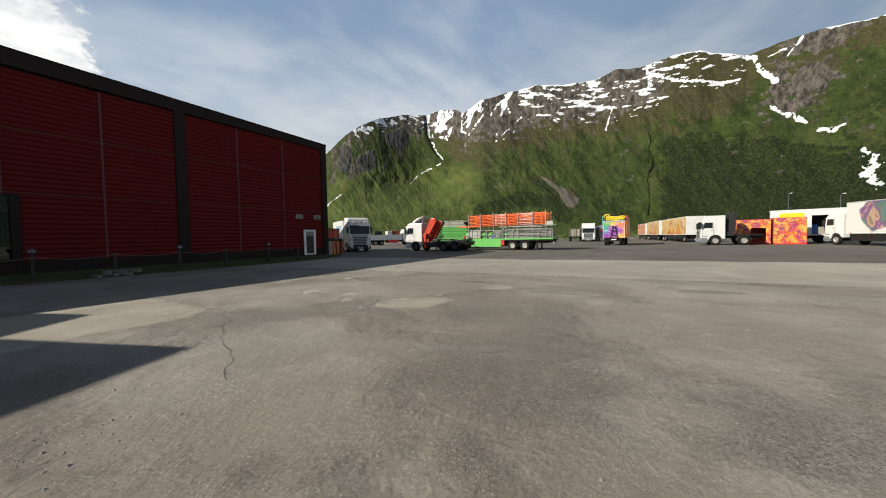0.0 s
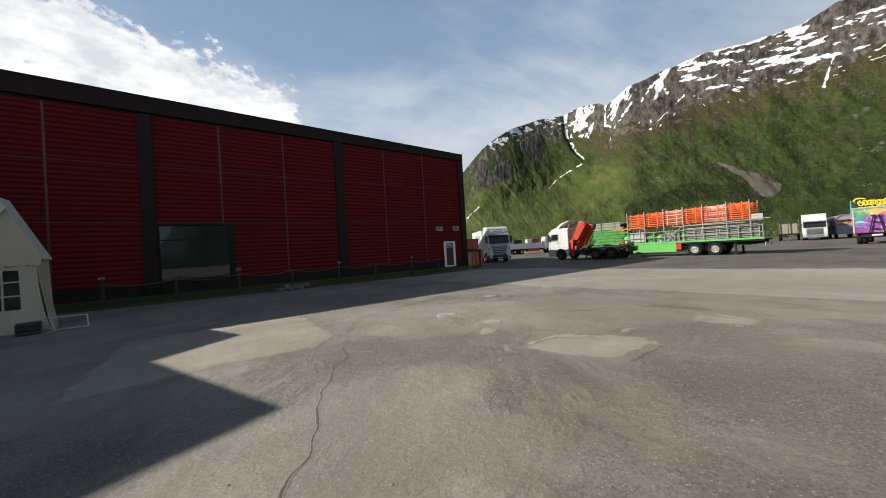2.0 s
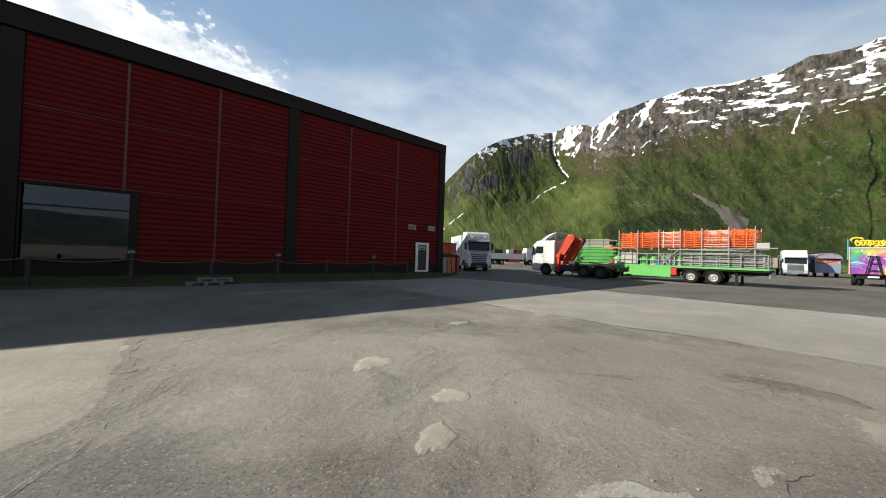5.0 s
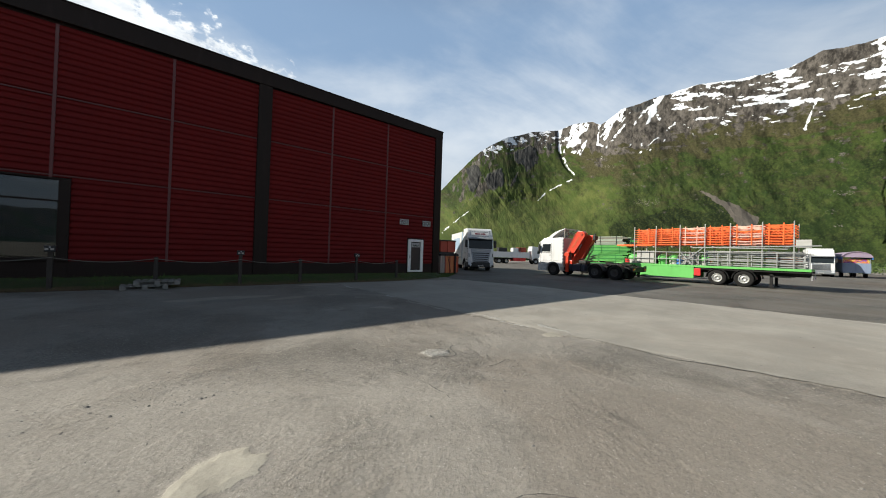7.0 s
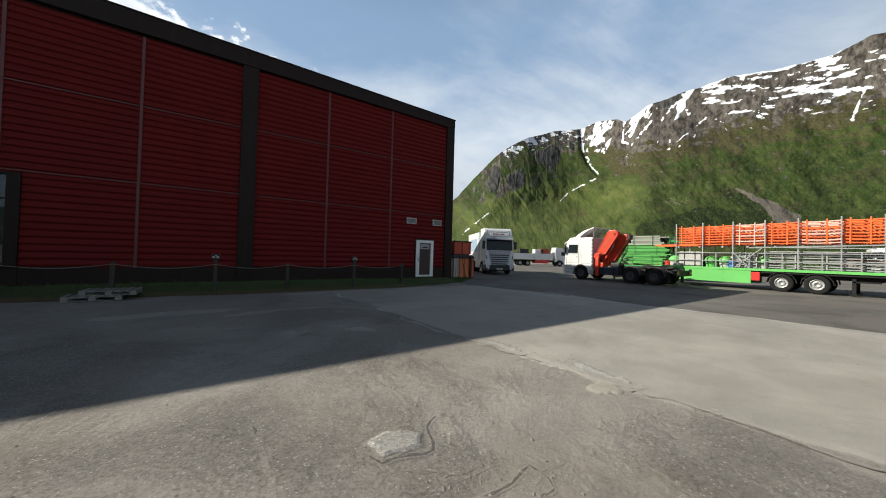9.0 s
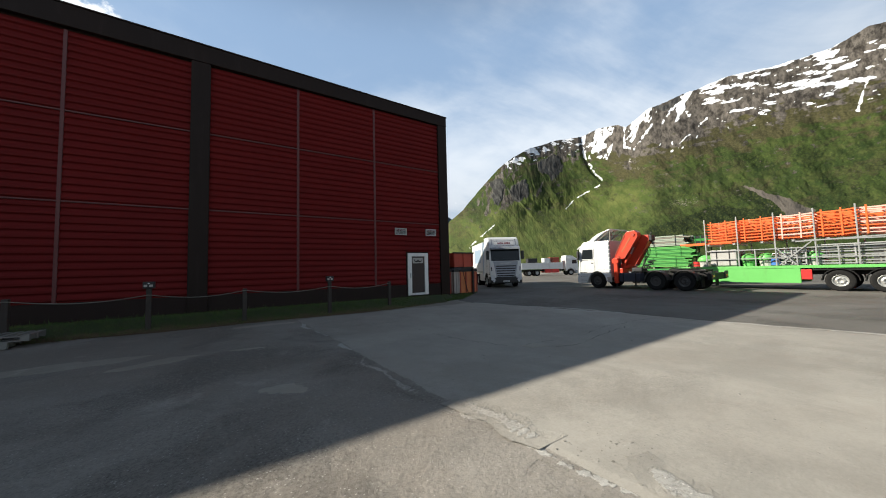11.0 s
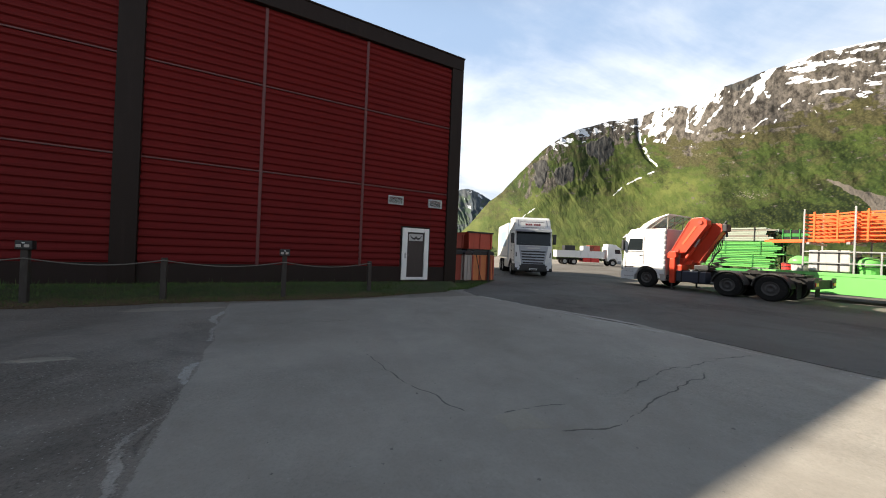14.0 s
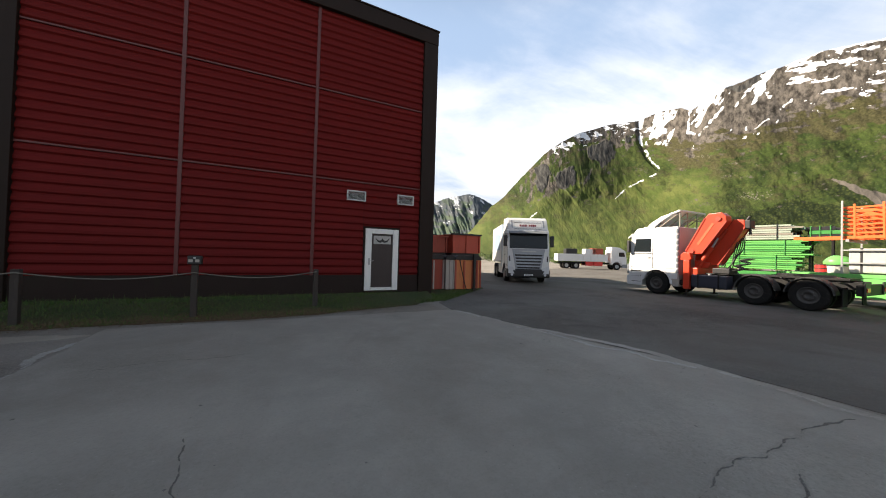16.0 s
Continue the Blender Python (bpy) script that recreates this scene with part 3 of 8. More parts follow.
def near_line(az, el, line, width):
    """How near each place lies to a line of bearings and heights: 1 on it, 0 past its width."""
    best = np.full(az.shape, 9.0)
    for (a0, e0, w0), (a1, e1, w1) in zip(line, line[1:]):
        dx, dy = a1 - a0, e1 - e0
        t = np.clip(((az - a0) * dx + (el - e0) * dy) / (dx * dx + dy * dy), 0, 1)
        d = np.hypot(az - a0 - t * dx, el - e0 - t * dy) / (width * (w0 + (w1 - w0) * t))
        best = np.minimum(best, d)
    return 1 - ease(best, 0.55, 1.0)


def spread(az, el, cx, cy, rx, ry):
    """A soft oval field: 1 in its middle, 0 well outside."""
    return np.exp(-((az - cx) / rx) ** 2 - ((el - cy) / ry) ** 2)


def mountain(name, az0, az1, cols, rows, r0, r1, ridge, label, far=False):
    """A slope over bearings and heights: geometry with spurs, gullies and cliffs, and fields of snow, rock and growth."""
    near = 0.0 if far else 1.0
    A, V = np.meshgrid(np.linspace(az0, az1, cols), np.linspace(0, 1, rows), indexing="ij")
    jag = 0.55 if far else 0.30
    top = np.interp(A, *zip(*ridge)) + jag * (fbm(A * 0.8, A * 0 + 3, 5, 6, 0.62) - 0.5)
    EL = top * V
    relief = fbm(A * 0.22 + EL * 0.1, EL * 0.16, 21, 6, 0.52) - 0.5
    gully = np.abs(fbm(A * 0.30 + EL * 0.22, EL * 0.10 + 4, 31, 4) - 0.5) * 2
    crag = fbm(A * 1.3, EL * 0.9, 41, 5, 0.62) - 0.5
    body = np.sin(np.pi * np.clip(V, 0, 1)) ** 0.5
    R = r0 + (r1 - r0) * V + body * r1 * (0.075 * relief - 0.010 * (1 - gully) ** 2 + 0.006 * crag)
    # the shoulder to the north stands back behind the main slope, in buttresses
    AW = A + 1.1 * (fbm(A * 0.7, EL * 0.7, 151, 5, 0.6) - 0.5)
    EW = EL + 1.1 * (fbm(A * 0.7, EL * 0.7, 161, 5, 0.6) - 0.5)
    shoulder = ease(A, 36, 42) * (1 - ease(A, 56.0, 57.6))
    foot = np.interp(A, (38, 42.3, 46, 50, 54.3, 57), (5.0, 8.6, 10.6, 11.2, 14.4, 17.0))
    up = EW - foot
    butt = fbm(A * 0.62 + EL * 0.13 + 0.9 * fbm(A * 0.4, EL * 0.35, 59, 3), EL * 0.07, 57, 5, 0.58)
    rib = np.abs(butt - 0.5) * 4
    steps = fbm(A * 0.45, EL * 0.55 + A * 0.10, 63, 4, 0.55)
    faces = np.maximum.reduce([spread(A, EL, 52.4, 16.4, 2.3, 1.9), spread(A, EL, 47.2, 12.9, 2.9, 1.8), spread(A, EL, 43.6, 12.6, 0.9, 2.8), 0.8 * spread(A, EL, 55.6, 17.6, 0.9, 1.6)])
    cliff = near * shoulder * ease(faces + 1.3 * (steps - 0.5) + 0.22 * (0.8 - rib), 0.50, 0.68)
    R = R + near * r1 * (0.24 * ease(A, 40, 56.5) * (1 - ease(A, 57.5, 67)) * ease(V, 0.1, 0.5) + shoulder * ease(up, -1.5, 1.5) * (1 - ease(V, 0.94, 1.0)) * 0.006 * (0.9 - rib) - 0.010 * cliff * ease(up, 0, 4))
    ravine = near * near_line(AW * 0.5 + A * 0.5, EL, [(91.6, 14.4, 0.4), (92.1, 13.2, 1.0), (91.9, 12.0, 0.9), (92.3, 9.8, 0.9), (91.8, 7.5, 0.7), (92.1, 4.6, 0.6), (91.9, 2.5, 0.3)], 0.34)
    chute = near * near_line(A, EL, [(57.5, 20.2, 1.6), (57.4, 17.2, 1.0), (58.4, 14.8, 0.8), (59.7, 13.0, 0.5)], 0.6)
    R = R + ravine * 9 + chute * 28
    if far:
        R = R + body * r1 * 0.05 * (np.abs(fbm(A * 0.5 + EL * 0.2, EL * 0.12, 67, 5, 0.6) - 0.5) * 4 - 0.8)
    a = np.radians(A)
    X, Y, Z = MID[0] + R * np.sin(a), MID[1] + R * np.cos(a), R * np.tan(np.radians(EL)) + 1.5 - 3.0 * (V < 0.001)
    i, j = np.meshgrid(np.arange(cols - 1), np.arange(rows - 1), indexing="ij")
    k = (i * rows + j).ravel()
    quads = np.stack([k, k + 1, k + rows + 1, k + rows], 1)
    me = bpy.data.meshes.new(name)
    me.vertices.add(cols * rows)
    me.vertices.foreach_set("co", np.stack([X, Y, Z], -1).reshape(-1).astype(np.float32))
    me.loops.add(quads.size)
    me.loops.foreach_set("vertex_index", quads.reshape(-1).astype(np.int32))
    me.polygons.add(len(quads))
    me.polygons.foreach_set("loop_start", np.arange(0, quads.size, 4, dtype=np.int32))
    me.polygons.foreach_set("use_smooth", np.ones(len(quads), dtype=bool))
    me.update(calc_edges=True)
    me.materials.append(M["mountain_far"] if far else M["mountain"])
    depth = top - EL
    n1 = fbm(A * 0.9 + EL * 0.7, EL * 1.9, 71, 5, 0.6)
    tatter = fbm(A * 2.6, EL * 3.0, 93, 4, 0.6)
    # snow: level drifts along the strata, slanted tongues to their north, specks on the shoulder, crusts along the rim
    drift = fbm(A * 0.62 + EL * 0.5, EL * 2.3 + A * 0.10, 77, 4, 0.60) * 0.72 + fbm(A * 1.9, EL * 4.2, 78, 4, 0.6) * 0.28
    tongue = fbm((A - 0.55 * EL) * 0.95, EL * 0.30 + A * 0.05, 83, 4, 0.60) * 0.70 + fbm(A * 1.6, EL * 1.3, 84, 4, 0.6) * 0.30
    speck = fbm(A * 1.1 + EL * 0.6, EL * 1.9, 87, 5, 0.62)
    level, slant, left = ease(A, 70.5, 75), ease(A, 56.6, 58) * (1 - ease(A, 70.5, 75)), 1 - ease(A, 56.6, 58)
    pattern = drift * level + tongue * slant + speck * left
    reach = np.interp(A, (42, 46, 56, 58.5, 63, 68, 72, 77, 83, 87, 91, 97, 101, 103, 113), (0.8, 1.9, 2.4, 3.6, 4.8, 5.8, 6.3, 5.6, 5.4, 6.2, 5.2, 4.2, 3.2, 0.0, 0.0))
    gain = np.interp(A, (42, 46, 56, 58, 68, 75, 84, 91, 96, 101, 103), (0.02, 0.085, 0.09, -0.01, 0.015, 0.08, 0.095, 0.05, 0.0, -0.02, -0.2))
    cover = pattern + gain * (1 - 1.9 * np.clip(depth / np.maximum(reach, 0.1), 0, 2)) + 0.05 * (tatter - 0.5)
    knob = ease(A, 84.7, 85.6) * (1 - ease(A, 90.2, 91.0)) * (1 - ease(depth, 1.0, 1.9))
    overhang = near_line(AW, EW, [(67.2, 21.9, 0.6), (68.6, 21.5, 1.3), (70.4, 22.0, 0.8)], 0.42)
    snow = ease(cover, 0.570, 0.592) * ease(reach * 1.2 - depth, 0, 0.8) * ease(A, 42, 46) * (1 - 0.95 * knob) * (1 - overhang)
    rim = 0.10 + 0.8 * (fbm(A * 0.9, A * 0, 141, 4, 0.6) - 0.42)
    snow = np.maximum(snow, ease(rim - depth, 0, 0.12) * (ease(A, 69, 72) * (1 - ease(A, 84.4, 85.2)) + ease(A, 90.6, 91.4) * (1 - ease(A, 101.5, 102.5)) + ease(A, 108, 109)) * (1 - overhang))
    for line, width in (
            ([(57.5, 20.0, 2.2), (57.4, 18.2, 1.5), (57.6, 16.6, 1.0), (58.5, 14.7, 0.9), (59.8, 13.1, 0.5)], 0.26),
            ([(60.4, 20.3, 1.0), (59.3, 17.8, 0.6)], 0.17), ([(61.6, 18.0, 1.2), (60.9, 16.6, 0.6)], 0.19), ([(63.3, 20.3, 1.2), (63.1, 17.3, 1.5), (63.9, 17.0, 1.0)], 0.20),
            ([(66.8, 19.7, 1.0), (65.6, 18.3, 1.4), (64.7, 17.2, 0.9)], 0.24), ([(66.5, 21.8, 1.3), (64.7, 20.2, 0.8)], 0.26), ([(69.4, 21.1, 1.0), (68.1, 19.5, 0.7)], 0.27),
            ([(70.7, 21.0, 1.0), (71.4, 19.6, 1.4)], 0.24), ([(73.2, 18.9, 1.2), (72.2, 18.1, 0.9)], 0.24), ([(71.1, 17.2, 0.8), (69.9, 16.6, 0.6)], 0.18),
            ([(86.8, 18.5, 1.0), (86.3, 17.0, 0.7), (85.9, 15.7, 1.2)], 0.22), ([(79.0, 19.6, 0.5), (82.3, 19.5, 1.1), (87.0, 18.4, 0.8)], 0.24),
            ([(91.2, 22.7, 1.5), (91.7, 20.4, 1.0), (90.2, 19.8, 0.7)], 0.36), ([(91.5, 22.0, 1.0), (94.4, 20.4, 1.1), (97.4, 19.5, 1.3), (99.4, 18.7, 0.8)], 0.26),
            ([(101.6, 21.0, 1.0), (102.6, 20.6, 1.4), (103.6, 18.6, 1.1), (104.7, 17.5, 1.0)], 0.40), ([(103.9, 20.2, 0.8), (106.1, 20.8, 0.9)], 0.22), ([(105.6, 19.9, 0.6), (106.8, 21.3, 1.1)], 0.24),
            ([(104.2, 14.7, 1.0), (105.3, 13.7, 0.9), (106.3, 13.2, 1.4), (107.3, 12.2, 0.7)], 0.36), ([(108.4, 11.2, 0.9), (109.4, 10.9, 1.2), (110.4, 11.4, 0.6)], 0.30),
            ([(111.6, 8.4, 0.8), (112.4, 7.1, 1.6), (111.9, 6.0, 1.4), (113.0, 4.4, 1.0)], 0.55)):
        snow = np.maximum(snow, near_line(AW * 0.35 + A * 0.65, EW * 0.45 + EL * 0.55, line, width * (0.30 + 0.65 * ease(tatter, 0.36, 0.66))) * ease(tatter, 0.34, 0.46))
    for line, width in (([(59.4, 12.4, 0.5), (57.4, 11.5, 0.6), (55.4, 10.3, 0.8), (53.7, 8.6, 1.3)], 0.16), ([(42.6, 7.3, 0.5), (41.3, 6.1, 1.2), (39.7, 4.8, 1.0), (38.4, 3.6, 0.6)], 0.22)):
        snow = np.maximum(snow, near_line(AW * 0.5 + A * 0.5, EW * 0.5 + EL * 0.5, line, width * (0.25 + 1.1 * ease(tatter, 0.36, 0.66))) * ease(fbm(A * 0.8, EL * 0.8, 95, 3), 0.20 if line[0][0] < 50 else 0.40, 0.54))
    # bare rock: grey under the snow, dark in the cliffs, brown on the mound and the corrie beside it
    rock = ease(-depth + reach * 1.05 + 6.5 * (n1 - 0.5) + 1.2, 0, 2.6) * ease(A, 45, 50) * (1 - 0.6 * ease(A, 91, 95)) * 0.85
    rock = np.maximum(rock, knob)
    rock = np.maximum(rock, 0.8 * near * shoulder * ease(fbm(A * 1.0 - EL * 0.35, EL * 0.35 + A * 0.2, 115, 5, 0.64), 0.50, 0.60) * ease(up, -1, 1))
    rock = np.maximum(rock, ease(np.maximum(spread(A, EL, 106.5, 16.2, 4.4, 3.6), spread(A, EL, 107.5, 20.6, 5.0, 2.0)) + 1.2 * (n1 - 0.5), 0.35, 0.85) * 0.85)
    rock = np.maximum(rock, ease(fbm(A * 1.1 + EL * 0.4, EL * 2.6, 113, 5, 0.62), 0.62, 0.68) * 0.5 * ease(EL, 4, 8))
    cliff = np.clip(cliff + overhang, 0, 1)
    scree = near_line(AW * 0.9 + A * 0.1, EW * 0.9 + EL * 0.1, [(76.4, 9.5, 0.25), (78.4, 8.1, 0.8), (81.2, 5.4, 1.6)], 0.66)
    rubble = spread(A, EL, 70.0, 8.4, 3.6, 1.0) + spread(A, EL, 88.8, 8.1, 2.0, 0.5) + 1.4 * spread(A, EL, 88.1, 6.1, 0.7, 0.35) + 1.2 * spread(A, EL, 88.8, 4.4, 0.8, 0.3) + spread(A, EL, 64.6, 14.0, 2.6, 0.35) + spread(A, EL, 67.4, 11.1, 1.4, 0.5) + spread(A, EL, 101, 13.4, 3.0, 0.4) 
    heath = ease(-depth + reach + np.interp(A, (44, 57, 62, 80, 91, 97, 104), (0.5, 1.0, 4.5, 4.0, 4.5, 5.0, 4.5)) + 6.0 * (n1 - 0.5), 0, 3.6) + 0.55 * ease(fbm(A * 0.5, EL * 0.9, 111, 4), 0.52, 0.66) * ease(EL, 3, 6)
    wood = ease(A + 2.5 * (n1 - 0.5), 92.4, 94.5) * (1 - ease(EL + 3.0 * (n1 - 0.5), np.interp(A, (92, 97, 103, 110), (13.0, 12.2, 11.0, 8.0)), np.interp(A, (92, 97, 103, 110), (14.6, 13.8, 12.6, 9.6))))
    wood = np.maximum(wood, near_line(AW, EW, [(66.5, 4.3, 1.0), (73.0, 6.2, 0.9), (77.5, 5.6, 0.9), (80.2, 3.2, 1.1)], 1.7))
    wood = np.maximum(wood, near_line(AW, EW, [(76.8, 8.6, 0.6), (79.0, 6.2, 1.0), (80.6, 4.6, 0.8)], 0.7))
    # the ravine and the slope below the cliffs take the same dark colour
    wood = np.maximum(wood, ravine * 0.55 * ease(tatter, 0.3, 0.5))
    wood = np.maximum(wood, 0.35 * near * shoulder * (1 - ease(up, -0.8, 0.8)) * ease(fbm(A * 0.6, EL * 0.6, 123, 4), 0.40, 0.56))
    wood = np.maximum(wood, 0.5 * ease(fbm(A * 0.33, EL * 0.5 + A * 0.06, 121, 4), 0.52, 0.66) * (1 - ease(EL, 13, 16)))
    # northern lower slopes set in a lighter green
    meadow = (1 - ease(A + 6 * (n1 - 0.5), 60, 74)) * (1 - ease(up * shoulder, 0.0, 3.0)) * (1 - ease(EL, 10, 14))
    if far:
        crest = fbm(A * 1.0 + EL * 0.7, EL * 1.1, 87, 5, 0.62)
        snow = ease(crest + 0.08 * (1 - depth / 2.4), 0.63, 0.67) * ease(7.0 - depth, 0, 3)
        # the peak's shaded right flank is painted with the dark cliff colour
        rock, cliff = ease(n1 + 0.2 * (1 - depth / 4), 0.48, 0.62), ease(A, 31.4, 32.6) * ease(fbm(A * 0.7, EL * 0.5, 171, 4), 0.36, 0.52)
        scree, rubble, heath, wood = A * 0, A * 0, ease(4 - depth, 0, 4) * 0.6, ease(n1, 0.46, 0.60) * 0.6
        if name == "south_hills":
            snow, cliff = A * 0, A * 0
    run = np.stack([1000 * np.radians(A), 1000 * np.tan(np.radians(EL)), R * 0.05], -1)
    me.attributes.new("run", "FLOAT_VECTOR", "POINT").data.foreach_set("vector", run.reshape(-1).astype(np.float32))
    for key, val in (("snow", snow), ("meadow", meadow), ("rock", rock), ("cliff", cliff), ("scree", scree), ("rubble", rubble), ("heath", heath), ("wood", wood)):
        me.attributes.new(key, "FLOAT", "POINT").data.foreach_set("value", np.clip(val, 0, 1).ravel().astype(np.float32))
    return tagged(new(name, me), label, "mountain", kind="structure")


def mountain_material(name, haze):
    m, N = material(name)
    c = N.n("ShaderNodeAttribute", attr="run").outputs["Vector"]          # across the slope and up it
    get = {k: N.n("ShaderNodeAttribute", attr=k).outputs["Fac"] for k in ("snow", "meadow", "rock", "cliff", "scree", "rubble", "heath", "wood")}
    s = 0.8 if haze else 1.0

    def ragged(key, noise, amount, a, b):
        return N.step(N.math("ADD", get[key], N.math("MULTIPLY", N.math("SUBTRACT", noise, 0.5), amount)), a, b)
    clump = N.noise(c, 0.085 * s, 8, 0.76)
    shrub = N.voro(c, 0.24 * s, "F1")
    spots = N.noise(c, 0.013 * s, 7, 0.66)
    fine = N.noise(c, 0.30 * s, 6, 0.75)
    grass = N.noise(N.scaled(c, (1, 1, 1), (40, 7, 0)), 0.035 * s, 7, 0.7)
    green = N.mix(N.step(spots, 0.36, 0.62), (0.020, 0.034, 0.009), (0.043, 0.062, 0.015))
    green = N.mix(N.math("MULTIPLY", N.step(grass, 0.46, 0.62), 0.65), green, (0.066, 0.076, 0.023))
    green = N.mix(N.math("MULTIPLY", N.step(clump, 0.46, 0.60), 0.60), green, (0.016, 0.029, 0.008))
    green = N.mix(N.math("MULTIPLY", N.step(shrub, 0.50, 0.12), N.math("MULTIPLY", fine, 0.6)), green, (0.072, 0.098, 0.024))
    green = N.mix(N.math("MULTIPLY", N.step(fine, 0.50, 0.36), 0.6), green, (0.014, 0.021, 0.007))
    green = N.mix(N.math("MULTIPLY", ragged("meadow", clump, 2.0, 0.1, 1.0), 0.72), green, N.mix(N.step(grass, 0.40, 0.62), (0.066, 0.090, 0.022), (0.108, 0.124, 0.036)))
    heath = N.mix(N.step(fine, 0.36, 0.64), (0.032, 0.027, 0.014), (0.078, 0.062, 0.034))
    col = N.mix(N.math("MULTIPLY", ragged("heath", clump, 1.5, 0.30, 0.85), 0.72), green, heath)
    dark = N.mix(N.step(shrub, 0.15, 0.65), (0.036, 0.046, 0.013), (0.010, 0.016, 0.006))
    col = N.mix(N.math("MULTIPLY", ragged("wood", clump, 1.5, 0.30, 0.80), 0.88), col, dark)
    grain = N.noise(N.scaled(c, (1, 0.55, 1), (0, 0, 0), (0, 0, 0.5)), 0.11 * s, 8, 0.74)
    stone = N.mix(N.step(grain, 0.36, 0.64), (0.024, 0.021, 0.018), (0.128, 0.114, 0.099))
    col = N.mix(ragged("rock", clump, 2.0, 0.42, 0.66), col, stone)
    # rock streaks, with the shading of the flattened ribs striped into the colour
    stripe = N.noise(N.scaled(c, (1, 0.28, 1), (9, 3, 0), (0, 0, -0.15)), 0.12 * s, 7, 0.7)
    face = N.mix(N.step(stripe, 0.38, 0.64), (0.024, 0.024, 0.024), (0.082, 0.080, 0.074))
    col = N.mix(ragged("cliff", stripe, 1.3, 0.40, 0.56), col, face)
    gravel = N.mix(fine, (0.062, 0.055, 0.047), (0.135, 0.118, 0.100))
    col = N.mix(ragged("scree", clump, 1.3, 0.35, 0.6), col, gravel)
    blocks = N.voro(N.scaled(c, (0.7, 1.5, 1)), 0.34 * s, "F1")
    col = N.mix(N.math("MULTIPLY", ragged("rubble", N.noise(c, 0.12 * s, 5, 0.7), 2.2, 0.75, 1.0), N.step(blocks, 0.42, 0.25)), col, (0.165, 0.148, 0.125))
    col = N.mix(ragged("snow", N.noise(c, 0.10 * s, 6, 0.72), 0.8, 0.44, 0.54), col, (0.66, 0.68, 0.71))
    # distance haze is mixed straight into the surface colour
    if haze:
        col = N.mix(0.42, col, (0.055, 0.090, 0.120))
    h = N.math("ADD", N.math("ADD", clump, N.math("MULTIPLY", fine, 0.35)), N.math("MULTIPLY", N.step(shrub, 0.6, 0.0), 0.30))
    finish(N, col, 0.92, 0.0, N.bump(h, 0.25 if haze else 0.36, 7.0), Specular_IOR_Level=0.1)
    return m


M["mountain"] = mountain_material("mountainside", False)
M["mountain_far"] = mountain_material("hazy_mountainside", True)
mountain("mountain", 26.2, 140, 1640, 290, 560, 1620, RIDGE, "steep green mountainside with grey cliffs and snow patches along its ridge")
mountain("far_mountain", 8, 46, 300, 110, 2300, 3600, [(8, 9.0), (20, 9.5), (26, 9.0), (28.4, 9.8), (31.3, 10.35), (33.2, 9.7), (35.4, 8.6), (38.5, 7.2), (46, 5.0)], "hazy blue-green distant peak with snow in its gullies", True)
# unseen hills, their ridge stepped to suit the window's reflection
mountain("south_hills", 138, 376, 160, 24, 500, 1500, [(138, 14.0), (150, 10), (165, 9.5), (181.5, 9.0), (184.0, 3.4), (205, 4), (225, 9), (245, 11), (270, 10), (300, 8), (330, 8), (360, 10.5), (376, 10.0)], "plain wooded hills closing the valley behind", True)

